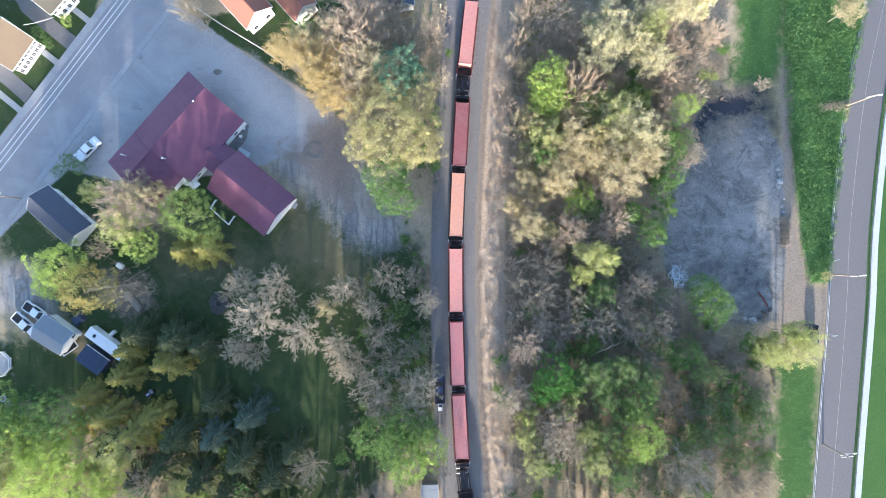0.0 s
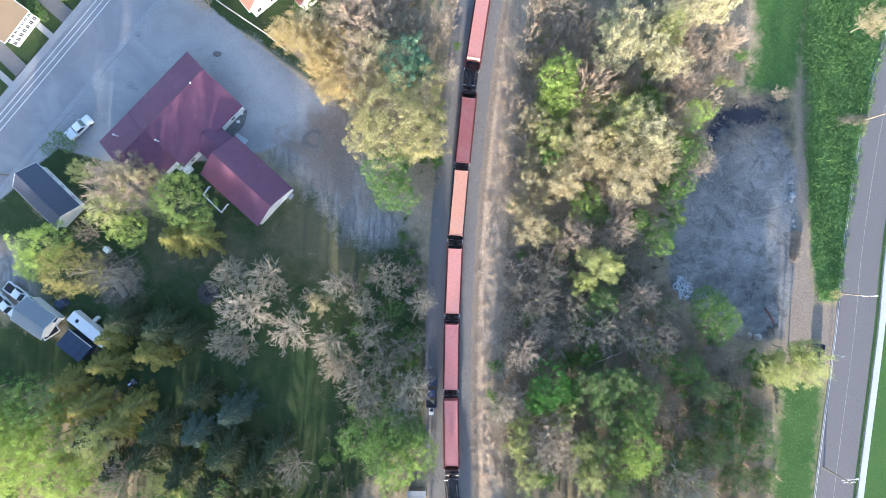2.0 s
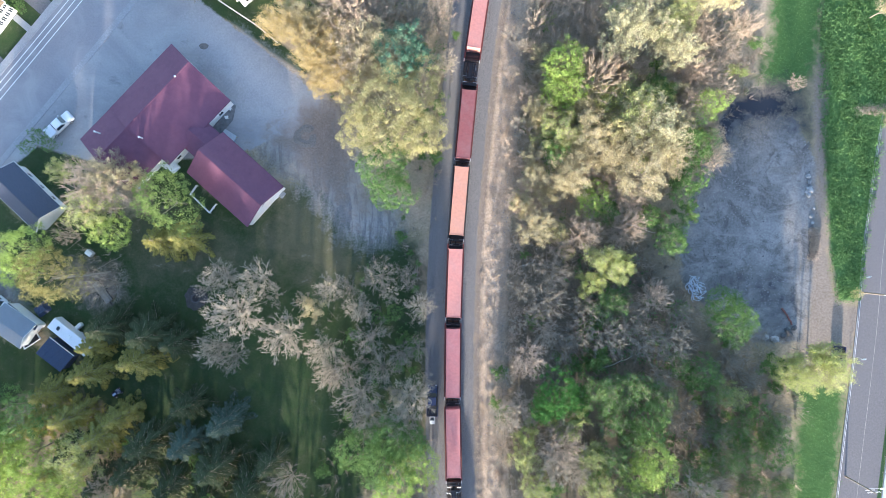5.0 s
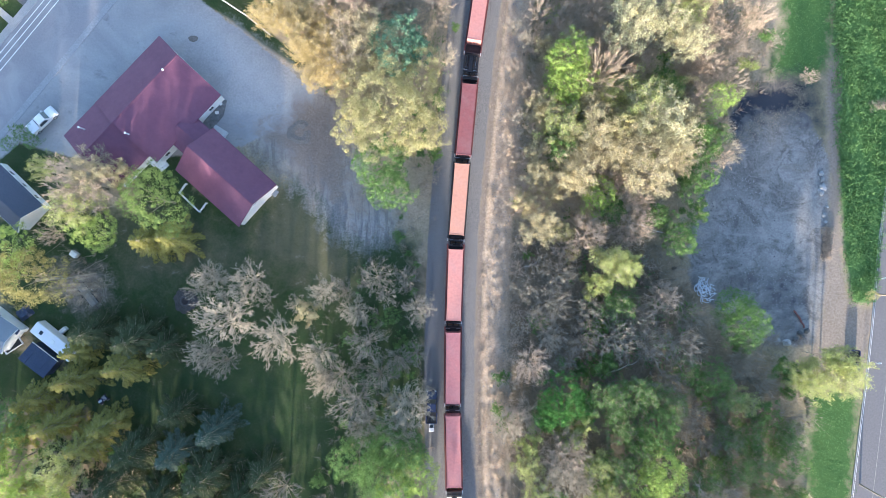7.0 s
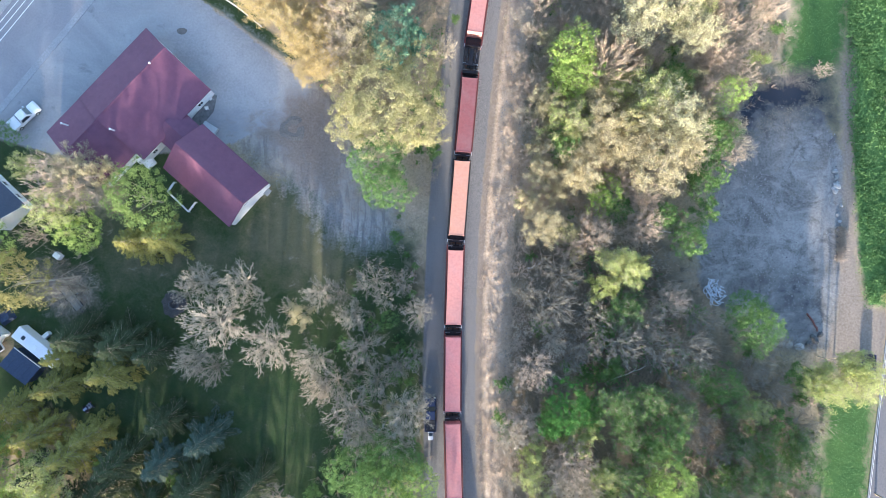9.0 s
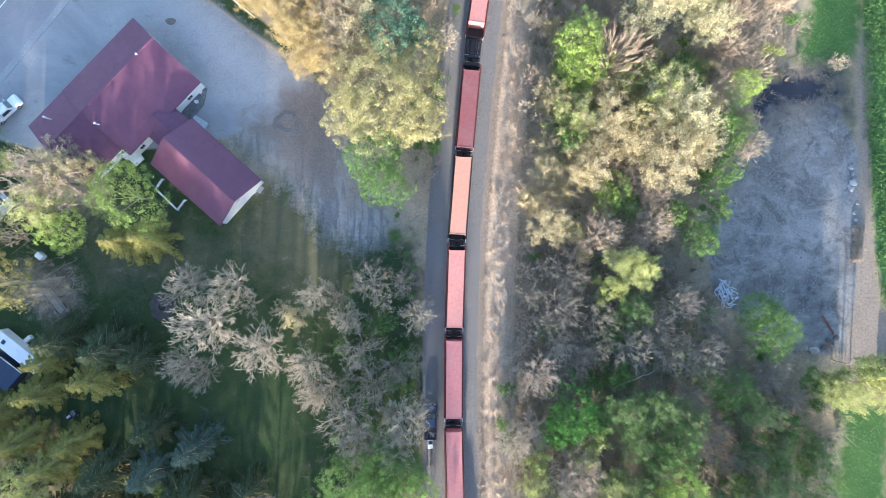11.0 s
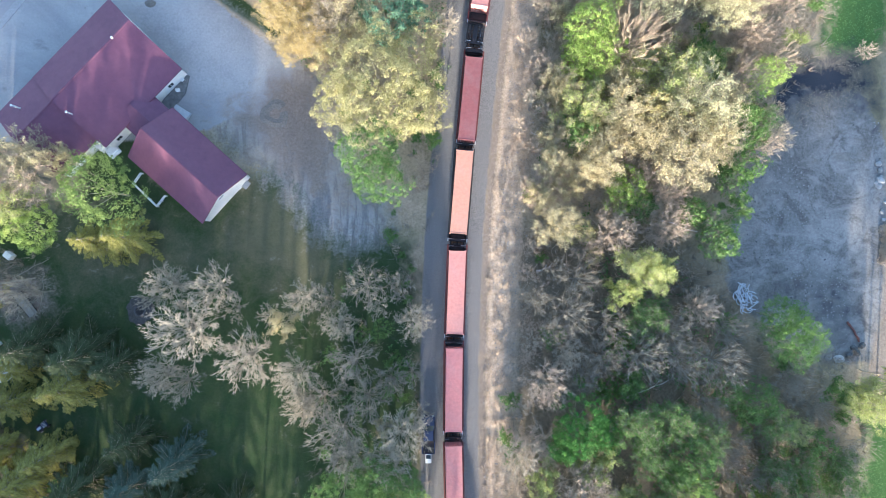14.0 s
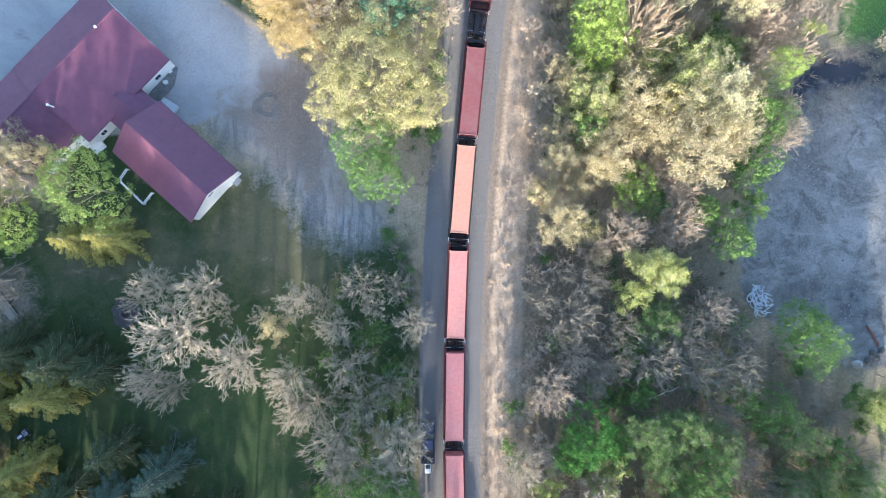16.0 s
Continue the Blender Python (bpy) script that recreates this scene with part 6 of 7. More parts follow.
BANK = [[(12.8, 56.6), (15.6, 56.5), (13.7, 27.0), (12.3, 4.3), (10.8, -18.4), (11.2, -59.3), (6.3, -59.1), (6.8, -18.2), (8.1, 4.4), (10.3, 27.1)]]
rng = np.random.default_rng(5)
growth("undergrowth", *stems(rng, scatter(rng, 1300, WOODS_EAST), 9, 1.6, 0.45, 0.045), TWIG_BROWN, "tangled leafless brown undergrowth on the woodland floor", "undergrowth")
growth("undergrowth", *stems(rng, scatter(rng, 500, WOODS_EAST), 13, 3.0, 0.32, 0.045), TWIG_DARK, "thin grey saplings and brush between the trees", "undergrowth")
growth("undergrowth", *stems(rng, scatter(rng, 900, WOODS_WEST), 9, 1.3, 0.42, 0.03), TWIG_DARK, "low leafless brush under the trees", "undergrowth")
growth("undergrowth", *stems(rng, scatter(rng, 420, WOODS_WEST), 14, 2.6, 0.30, 0.026), TWIG_BROWN, "thin brown saplings and brush", "undergrowth")
growth("dry_reeds", *stems(rng, scatter(rng, 800, BANK, soft=1.2), 16, 0.34, 1.0, 0.034, 0.30), STRAW, "tussocks of straw-coloured reeds and dead brush on the railway bank", "reeds")
growth("dry_reeds", *stems(rng, scatter(rng, 1800, BANK, soft=1.4), 9, 0.20, 1.3, 0.022, 0.8), STRAW, "flattened straw-coloured reeds on the railway bank", "reeds")
growth("weeds", *leafage(rng, scatter(rng, 7000, WEEDS, lambda x, y: 0.35 + (wobble(x, y, 0.9, 2) > -0.05) * 0.65), 7, 0.20, 0.75, 0.6), LEAF["weed"], "rank green weeds along the road", "weeds")
growth("ground_leaves", *leafage(rng, scatter(rng, 900, WOODS_EAST, lambda x, y: np.clip((10 - y) / 40, 0.05, 1) * (wobble(x, y, 0.16, 3) > 0.15)), 9, 0.26, 0.6), LEAF["weed"], "patches of young green leaves on the woodland floor", "undergrowth")
growth("ground_leaves", *leafage(rng, scatter(rng, 260, WOODS_WEST, lambda x, y: (wobble(x, y, 0.2, 5) > 0.2) * 1.0), 8, 0.24, 0.5), LEAF["weed"], "patches of green leaves under the bare trees", "undergrowth")
growth("grass_tufts", *leafage(rng, scatter(rng, 2600, GREEN[:2]), 4, 0.12, 0.15, 0.8), LEAF["weed"], "rough grass tufts on the verge", "grass")
REED_BEDS = [[(67.6, 3.9), (69.2, 3.8), (68.8, -1.5), (67.4, -1.9)], [(75.7, 26.1), (81.8, 26.6), (81.8, 25.2), (75.9, 24.8)]]
growth("dry_reeds", *stems(rng, scatter(rng, 260, REED_BEDS, soft=0.4), 12, 0.9, 0.4, 0.03), STRAW, "clumps of golden dry reeds beside the track road", "reeds")


def loose_stones(rng, pts, size):
    """Small angular stones, one tetrahedron-like lump each."""
    n = len(pts)
    z = land_height(pts[:, 0], pts[:, 1])
    c = np.concatenate([pts, z[:, None]], 1)
    s = size * rng.uniform(0.4, 1.5, (n, 1, 1)) * rng.uniform(0.6, 1.2, (n, 5, 3))
    shape = np.array([[1, 0, 0], [0, 1, 0], [-1, 0, 0], [0, -1, 0], [0.1, 0.1, 0.9]])
    a = rng.uniform(0, 6.28, n)
    rot = np.stack([np.stack([np.cos(a), -np.sin(a), 0 * a], 1), np.stack([np.sin(a), np.cos(a), 0 * a], 1), np.stack([0 * a, 0 * a, 1 + 0 * a], 1)], 1)
    v = np.einsum("nij,nkj->nki", rot, shape[None] * s) + c[:, None]
    f = np.arange(n)[:, None, None] * 5 + np.array([[0, 1, 4], [1, 2, 4], [2, 3, 4], [3, 0, 4]])[None]
    return v.reshape(-1, 3), f.reshape(-1, 3)


growth("rubble", *loose_stones(rng, scatter(rng, 800, YARD, lambda x, y: 0.10 + (wobble(x, y, 0.3, 9) > 0.3) * 0.9), 0.10), STONE, "small pale stones strewn over the gravel yard", "stones")
growth("rubble", *loose_stones(rng, scatter(rng, 110, YARD, lambda x, y: 0.1 + (wobble(x, y, 0.24, 2) > 0.3) * 0.9), 0.13), RUBBLE, "dark clods and debris on the gravel yard", "stones")
growth("rubble", *loose_stones(rng, scatter(rng, 1100, BANK, soft=1.0), 0.11), STONE, "rubble stones on the railway bank", "stones")
growth("grass_tufts", *leafage(rng, scatter(rng, 500, WET, lambda x, y: (outline_mask(x, y, WET, 0.3) < 0.5) * 1.0, 4.0), 3, 0.13, 0.3), TWIG_DARK, "dead sedge round the puddle", "grass")

# ---- vehicles ----
def taper(bm, x0, x1, y0, y1, z0, z1, fx0, fx1, fy):
    """A box whose top is drawn in: fx0, fx1 at its two ends, fy at its sides."""
    lo = [bm.verts.new(p) for p in ((x0, y0, z0), (x1, y0, z0), (x1, y1, z0), (x0, y1, z0))]
    hi = [bm.verts.new(p) for p in ((x0 + fx0, y0 + fy, z1), (x1 - fx1, y0 + fy, z1), (x1 - fx1, y1 - fy, z1), (x0 + fx0, y1 - fy, z1))]
    bm.faces.new(lo[::-1]), bm.faces.new(hi)
    for i in range(4):
        bm.faces.new((lo[i], lo[(i + 1) % 4], hi[(i + 1) % 4], hi[i]))
    bmesh.ops.bevel(bm, geom=list(bm.edges), offset=0.05, segments=2, affect="EDGES")
    return bm


def wheels(ob, xs, w, r=0.38):
    for x in xs:
        for s in (-1, 1):
            wh = part("wheel", rod(bmesh.new(), (x, s * w - 0.12, r), (x, s * w + 0.12, r), r, n=18), RUBBER, ob)
            part("rim", rod(bmesh.new(), (x, s * w - 0.13, r), (x, s * w + 0.13, r), r * 0.6, n=14), STEEL, wh)


def pickup(m, paint, label, bed_cover=False, category="pickup truck"):
    """A crew-cab pickup, front along +x."""
    ob = thing("pickup_truck", m, label, category)
    part("body", taper(bmesh.new(), -2.85, 2.85, -0.98, 0.98, 0.42, 1.08, 0.06, 0.12, 0.06), paint, ob)
    part("hood", taper(bmesh.new(), 1.2, 2.75, -0.88, 0.88, 1.05, 1.22, 0.1, 0.25, 0.1), paint, ob)
    part("cab", taper(bmesh.new(), -1.0, 1.45, -0.93, 0.93, 1.05, 1.88, 0.35, 0.75, 0.2), paint, ob)
    bm = bmesh.new()
    u = [bm.verts.new(p) for p in ((1.40, -0.80, 1.16), (1.40, 0.80, 1.16), (0.80, 0.66, 1.82), (0.80, -0.66, 1.82))]
    bm.faces.new(u)
    part("windscreen", bm, GLASS, ob).location = (0.05, 0, 0.02)
    bm = bmesh.new()
    u = [bm.verts.new(p) for p in ((-0.97, 0.78, 1.2), (-0.97, -0.78, 1.2), (-0.70, -0.66, 1.8), (-0.70, 0.66, 1.8))]
    bm.faces.new(u)
    part("rear_window", bm, GLASS, ob).location = (-0.03, 0, 0.01)
    for s in (-1, 1):
        bm = bmesh.new()
        u = [bm.verts.new(p) for p in ((-0.8, s * 0.935, 1.2), (1.1, s * 0.935, 1.2), (0.6, s * 0.80, 1.75), (-0.55, s * 0.80, 1.75))]
        bm.faces.new(u if s < 0 else u[::-1])
        part("side_window", bm, GLASS, ob).location = (0, s * 0.02, 0)
        part("headlight", boxes((2.72, 2.86, s * 0.72 - 0.18, s * 0.72 + 0.18, 0.78, 0.98, 0.02)), TRIM, ob)
        part("mirror", boxes((1.0, 1.15, s * 1.08 - 0.1, s * 1.08 + 0.1, 1.2, 1.4, 0.02)), paint, ob)
        part("bed_side", boxes((-2.8, -1.0, s * 0.92 - 0.07, s * 0.92 + 0.07, 1.05, 1.35, 0.02)), paint, ob)
    part("tailgate", boxes((-2.84, -2.74, -0.86, 0.86, 1.05, 1.35, 0.02)), paint, ob)
    part("bed_cover" if bed_cover else "bed_floor", boxes((-2.74, -1.02, -0.85, 0.85, 1.07, 1.33 if bed_cover else 1.10)), paint if bed_cover else BLACKSTEEL, ob)
    wheels(ob, (-1.85, 1.85), 0.88)
    return ob


def facing(a, b, z=0.0):
    """The pose midway between two plan points, x axis from the first to the second."""
    a, b = Vector(a), Vector(b)
    d = b - a
    return pose((a.x + b.x) / 2, (a.y + b.y) / 2, z, 0, 0, math.degrees(math.atan2(d.y, d.x)))


pickup(facing((-72.7, 20.9), (-68.7, 24.6)), CARWHITE, "white pickup truck with a covered bed parked on gravel", True)
pickup(facing((-83.9, -8.2), (-80.4, -10.8)), CARWHITE, "white pickup truck with an open dark bed beside a shed")
pickup(facing((-86.2, -10.2), (-82.9, -13.4)), CARWHITE, "white pickup truck parked beside another before a shed")
pickup(facing((-2.0, -29.4), (-2.0, -26.2)), CARBLUE, "dark blue pickup truck parked beside the railway")
pickup(facing((72.5, -18.5), (72.3, -22.6)), CARBLUE, "dark blue pickup truck half hidden under a tree")


def box_trailer(m, length, width, height, paint, label, hatches=3):
    ob = thing("trailer", m, label, "trailer")
    L = length / 2
    part("body", boxes((-L, L, -width / 2, width / 2, 0.55, height, 0.06)), paint, ob)
    for i in range(hatches):
        x = -L + length * (i + 0.7) / (hatches + 0.4)
        part("roof_hatch", boxes((x - 0.3, x + 0.3, -0.35, 0.35, height, height + 0.10, 0.03)), GLASS if i == 0 else TRIM, ob)
    part("drawbar", rod(rod(bmesh.new(), (L, 0.5, 0.5), (L + 1.2, 0, 0.5), 0.05), (L, -0.5, 0.5), (L + 1.2, 0, 0.5), 0.05), BLACKSTEEL, ob)
    wheels(ob, (-0.6, 0.5), width / 2 - 0.15, 0.36)
    return ob


box_trailer(facing((-71.4, -13.1), (-64.0, -19.0)), 8.6, 2.25, 2.6, CARWHITE, "long white travel trailer with roof vents on the grass")
box_trailer(facing((-2.0, -32.1), (-2.0, -30.2)), 2.0, 0.9, 1.0, CARWHITE, "small white box trailer behind a blue pickup", 1)


def lean_roof_shed(name, a, b, c, z0, z1, roof, wall, label, category="shed"):
    """A shed with a single roof pitch rising from the a-b edge."""
    m, length, width = plan_pose(a, b, c)
    ob = thing(name, m, label, category)
    L, B = length / 2, width / 2
    bm = bmesh.new()
    prof = [(-B + 0.2, 0), (B - 0.2, 0), (B - 0.2, z1 - 0.05), (-B + 0.2, z0 - 0.05)]
    p = [bm.verts.new((-L + 0.2, *q)) for q in prof]
    q = [bm.verts.new((L - 0.2, *k)) for k in prof]
    bm.faces.new(p), bm.faces.new(q)
    for i in range(4):
        bm.faces.new((p[i], q[i], q[(i + 1) % 4], p[(i + 1) % 4]))
    bmesh.ops.recalc_face_normals(bm, faces=bm.faces)
    part("wall", bm, wall, ob)
    n = max(3, int(length / 1.2))
    for i in range(n):
        bm = bmesh.new()
        x0, x1 = -L + length * i / n + 0.01, -L + length * (i + 1) / n - 0.01
        zz = 0.015 * (i % 2)
        u = [bm.verts.new((x, y, z + dz + zz)) for x in (x0, x1) for y, z in ((-B, z0), (B, z1)) for dz in (0, 0.06)]
        for f in ((0, 1, 3, 2), (4, 5, 7, 6), (0, 1, 5, 4), (2, 3, 7, 6), (0, 2, 6, 4), (1, 3, 7, 5)):
            bm.faces.new([u[k] for k in f])
        bmesh.ops.recalc_face_normals(bm, faces=bm.faces)
        part("roof_sheet", bm, roof, ob)
    part("fascia", boxes((-L, L, -B - 0.06, -B, z0 - 0.15, z0 + 0.1)), TRIM, ob)
    return ob


plan_house("garage", (-79.1, -9.9), (-73.3, -13.8), (-76.6, -18.0), 2.8, 4.0, GREYROOF, WHITE, "white garage with a pale grey sheet roof", overhang=0.25, seams=0.9, doors=[("w", 0, 2.6, 0.1, 2.2)])
lean_roof_shed("lean_to", (-78.7, -9.8), (-73.3, -14.0), (-73.9, -14.9), 2.5, 2.7, TARP, WHITE, "dark blue lean-to roof along a garage")
lean_roof_shed("canopy_shelter", (-69.5, -22.0), (-73.9, -18.6), (-71.0, -16.4), 2.4, 2.9, TARP, TARP, "dark blue canvas shelter beside a trailer")
lean_roof_shed("shed", (-6.5, -49.2), (-6.4, -46.2), (-3.0, -46.3), 2.2, 2.5, GREYROOF, PLANK, "small grey shed beside the railway")

# ---- yard things ----
def gazebo(m):
    ob = thing("gazebo", m, "white octagonal garden platform with a railing", "gazebo")
    n, r = 8, 2.6
    ring = [(r * math.cos(2 * math.pi * (i + 0.5) / n), r * math.sin(2 * math.pi * (i + 0.5) / n)) for i in range(n)]
    part("deck", prism(bmesh.new(), [(0.93 * x, 0.93 * y) for x, y in ring], 0.0, 0.35), CONCRETE, ob)
    for i, (x, y) in enumerate(ring):
        x2, y2 = ring[(i + 1) % n]
        part("post", rod(bmesh.new(), (x, y, 0), (x, y, 1.3), 0.06), TRIM, ob)
        part("rail", rod(rod(bmesh.new(), (x, y, 1.25), (x2, y2, 1.25), 0.06), (x, y, 0.6), (x2, y2, 0.6), 0.04), TRIM, ob)
    return ob


gazebo(pose(*(-90.3, -19.6), 0))


def boulder(m, s, seed, label="pale weathered boulder on the gravel", group="boulders", material=None):
    bm = bmesh.new()
    bmesh.ops.create_icosphere(bm, subdivisions=2, radius=1)
    for v in bm.verts:
        k = 1 + 0.35 * noise.noise(v.co * 1.6 + Vector((seed * 7.3, 0, 0)))
        v.co = Vector((v.co.x * s * 1.2 * k, v.co.y * s * 0.9 * k, max(v.co.z, -0.4) * s * 0.7 * k))
    return single("boulder", bm, material or STONE, m @ pose(0, 0, 0.2 * s, 0, 0, seed * 77), label, "boulder", group)


for i, (x, y) in enumerate(((67.3, 13.5), (67.5, 12.5), (67.6, 11.0), (67.0, 10.6), (67.3, 10.1), (67.7, 11.5), (67.8, 6.1), (68.1, 4.9), (67.8, 3.5), (68.4, 7.6))):
    boulder(pose(x, y, 0), (0.45, 0.4, 0.6, 0.35, 0.5, 0.3, 0.35, 0.3, 0.3, 0.25)[i], i)
boulder(pose(*(61.1, -16.6), 0), 0.75, 21, "white rounded boulder beside the gravel yard")
boulder(pose(*(59.4, -16.3), 0), 0.6, 22, "tan boulder beside the gravel yard")
for i, (x, y) in enumerate(((63.5, -14.9), (64.7, -14.5), (64.0, -15.6), (62.7, -16.0))):
    boulder(pose(x, y, 0), 0.5, 30 + i, "dark lump of rubble on the gravel yard", "rubble", RUBBLE)


def fire_ring(m):
    ob = thing("fire_ring", m, "round stone-edged fire ring on the lawn", "fire pit")
    bm = bmesh.new()
    bmesh.ops.create_circle(bm, cap_ends=True, segments=28, radius=2.3)
    ash = bmesh.ops.extrude_face_region(bm, geom=list(bm.faces))["geom"]
    for v in ash:
        if isinstance(v, bmesh.types.BMVert):
            v.co.z += 0.10
    for v in bm.verts:
        a = math.atan2(v.co.y, v.co.x)
        k = 0.9 + 0.07 * math.sin(3 * a + 1) + 0.05 * math.sin(7 * a) + 0.04 * math.sin(11 * a + 2)
        v.co.x, v.co.y = v.co.x * k, v.co.y * k
    bmesh.ops.recalc_face_normals(bm, faces=bm.faces)
    part("gravel_bed", bm, GREYBED, ob, "ring of grey gravel")
    for i in range(12):
        a = 2 * math.pi * i / 12
        part("stone", boxes((-0.22, 0.22, -0.13, 0.13, 0.08, 0.30 + 0.05 * (i % 3), 0.05)), RUBBLE, ob).matrix_basis = pose(0.75 * math.cos(a), 0.75 * math.sin(a), 0, 0, 0, math.degrees(a) + 90)
    part("ash", rod(bmesh.new(), (0, 0, 0.10), (0, 0, 0.16), 0.62, n=16), BLACKSTEEL, ob, "black ash and charred wood")
    for i in range(4):
        part("log", rod(bmesh.new(), (-0.4 + 0.1 * i, -0.3, 0.2 + 0.03 * i), (0.3, 0.35 - 0.2 * i, 0.26 + 0.03 * i), 0.06), BLACKSTEEL, ob)
    return ob


PATIO = surface("rough_patio_stone", (0.10, 0.10, 0.10), (0.21, 0.205, 0.20), 2.2, 0.6, 0.95, stain=(0.25, 0.24, 0.23), relief=0.7)
GREYBED = surface("grey_gravel", (0.04, 0.036, 0.034), (0.095, 0.088, 0.082), 6.0, 0.6, 0.95, stain=(0.12, 0.11, 0.1))
fire_ring(pose(*(-45.8, -9.2), 0))


def scrap_heap(m):
    ob = thing("scrap_heap", m, "tangled heap of pale blue scrap metal on gravel", "scrap heap")
    r = random.Random(4)
    for i in range(44):
        a, l = r.uniform(0, math.pi), r.uniform(0.7, 2.2)
        x, y, z = max(-1.3, min(1.3, r.gauss(0, 0.75))), max(-1.9, min(1.9, r.gauss(0, 1.0))), r.uniform(0.1, 0.8)
        d = Vector((math.cos(a), math.sin(a), r.uniform(-0.25, 0.25))) * l / 2
        c = Vector((x, y, z))
        if i % 3:
            part("tube", rod(bmesh.new(), c - d, c + d, r.uniform(0.04, 0.08)), JUNKMETAL, ob)
        else:
            # a bent frame: half a hoop
            bm, s = bmesh.new(), Vector((-d.y, d.x, 0.15))
            pts = [c + d * math.cos(math.pi * k / 6) + s * math.sin(math.pi * k / 6) for k in range(7)]
            for p, q in zip(pts, pts[1:]):
                rod(bm, p, q, 0.055)
            part("bent_tube", bm, JUNKMETAL, ob)
    return ob


scrap_heap(pose(*(46.4, -7.0), 0.05))


def fallen_log(a, b, r, label, material, branches=True):
    """A trunk lying on the ground, thinner to its end, with two broken limbs."""
    d = Vector((*b, 0)) - Vector((*a, 0))
    n = 6
    pts = [d * i / n + Vector((random.gauss(0, 0.08), random.gauss(0, 0.08), r)) for i in range(n + 1)]
    ob = thing("fallen_log" if branches else "pipe", pose(*a, 0), label, "log" if branches else "pipe")
    part("trunk" if branches else "tube", welded_tube(pts, [r * (1 - (0.6 if branches else 0.0) * i / n) for i in range(n + 1)]), material, ob)
    for i in ((2, 4) if branches else ()):
        tip = pts[i] + Vector((0.6, 0.9 * (-1) ** i, 0.5))
        part("limb", welded_tube([pts[i], (pts[i] + tip) / 2 + Vector((0.05, 0, 0.08)), tip], [r * 0.4, r * 0.3, r * 0.15], 5), material, ob)
    return ob


PALEWOOD = surface("bleached_wood", (0.50, 0.46, 0.42), (0.66, 0.62, 0.57), 6.0, 1.0, 0.9, stain=(0.4, 0.37, 0.33))
fallen_log((28.1, -22.5), (34.8, -19.9), 0.14, "bleached fallen tree trunk in the brush", PALEWOOD)
fallen_log((14.5, -3.0), (16.9, -2.4), 0.16, "short bleached log on the bank", PALEWOOD)
fallen_log((33.5, 4.8), (39.1, 3.0), 0.14, "grey fallen trunk in the brush", PALEWOOD)
fallen_log((62.4, -10.8), (64.4, -13.9), 0.16, "dull red pipe lying on gravel", PIPERED, False)
fallen_log((13.4, 18.4), (15.3, 17.2), 0.10, "bleached branch on the bank", PALEWOOD)


def flat_trailer(m):
    ob = thing("flat_trailer", m, "weathered flat trailer with grey planks", "trailer")
    for i in range(6):
        part("plank", boxes((-2.2, 2.2, -0.72 + 0.24 * i, -0.50 + 0.24 * i, 0.55, 0.60)), PLANK, ob)
    part("frame", boxes((-2.2, 2.2, -0.78, -0.70, 0.42, 0.62), (-2.2, 2.2, 0.74, 0.82, 0.42, 0.62), (2.2, 3.3, -0.05, 0.05, 0.42, 0.52)), BLACKSTEEL, ob)
    wheels(ob, (-0.3,), 0.95, 0.32)
    return ob


flat_trailer(facing((-64.2, -6.3), (-61.5, -9.8)))
fallen_log((-72.1, -5.5), (-61.3, -4.2), 0.30, "long fallen grey trunk lying on the lawn", BARK)
fallen_log((-66.0, -4.7), (-59.5, -1.3), 0.09, "thin fallen limb on bare ground", BARK)
single("white_cabinet", boxes((-0.6, 0.6, -0.45, 0.45, 0, 1.1, 0.03)), TRIM, facing((-65.6, -0.5), (-64.7, -1.2)), "small white metal cabinet on the lawn", "cabinet")
single("white_cabinet", boxes((-0.6, 0.6, -0.35, 0.35, 0, 0.9, 0.03)), TRIM, facing((-67.6, -14.7), (-66.7, -13.9)), "small white box beside the trailer", "cabinet")


def quad_bike(m):
    ob = thing("quad_bike", m, "dark quad bike with a pale seat on bare ground", "quad bike")
    part("body", taper(bmesh.new(), -0.9, 0.9, -0.4, 0.4, 0.45, 0.85, 0.15, 0.2, 0.1), CARBLUE, ob)
    part("seat", taper(bmesh.new(), -0.7, 0.1, -0.2, 0.2, 0.85, 1.02, 0.05, 0.1, 0.04), JUNKMETAL, ob)
    part("rack", boxes(*[(0.3 + 0.14 * i, 0.34 + 0.14 * i, -0.45, 0.45, 0.92, 0.95) for i in range(5)]), STEEL, ob)
    part("handlebar", rod(bmesh.new(), (0.2, -0.45, 1.15), (0.2, 0.45, 1.15), 0.025), BLACKSTEEL, ob)
    wheels(ob, (-0.65, 0.65), 0.5, 0.30)
    return ob


quad_bike(facing((-61.2, -27.4), (-59.2, -25.8)))


def white_fence(a, b, c):
    ob = thing("rail_fence", pose(0, 0, 0), "low white rail fence beside the barn", "fence")
    for p, q in ((a, b), (b, c)):
        p, q = Vector((*p, 0)), Vector((*q, 0))
        n = max(1, int((q - p).length / 1.5))
        for i in range(n + 1):
            s = p + (q - p) * i / n
            part("post", boxes((s.x - 0.07, s.x + 0.07, s.y - 0.07, s.y + 0.07, 0, 1.0)), TRIM, ob)
        for z in (0.5, 0.97):
            part("rail", rod(bmesh.new(), p + Vector((0, 0, z)), q + Vector((0, 0, z)), 0.09, n=4), TRIM, ob)
    return ob


white_fence((-45.4, 11.6), (-46.5, 10.0), (-43.0, 6.6))
white_fence((-43.0, 6.6), (-42.4, 7.4), (-41.8, 8.2))
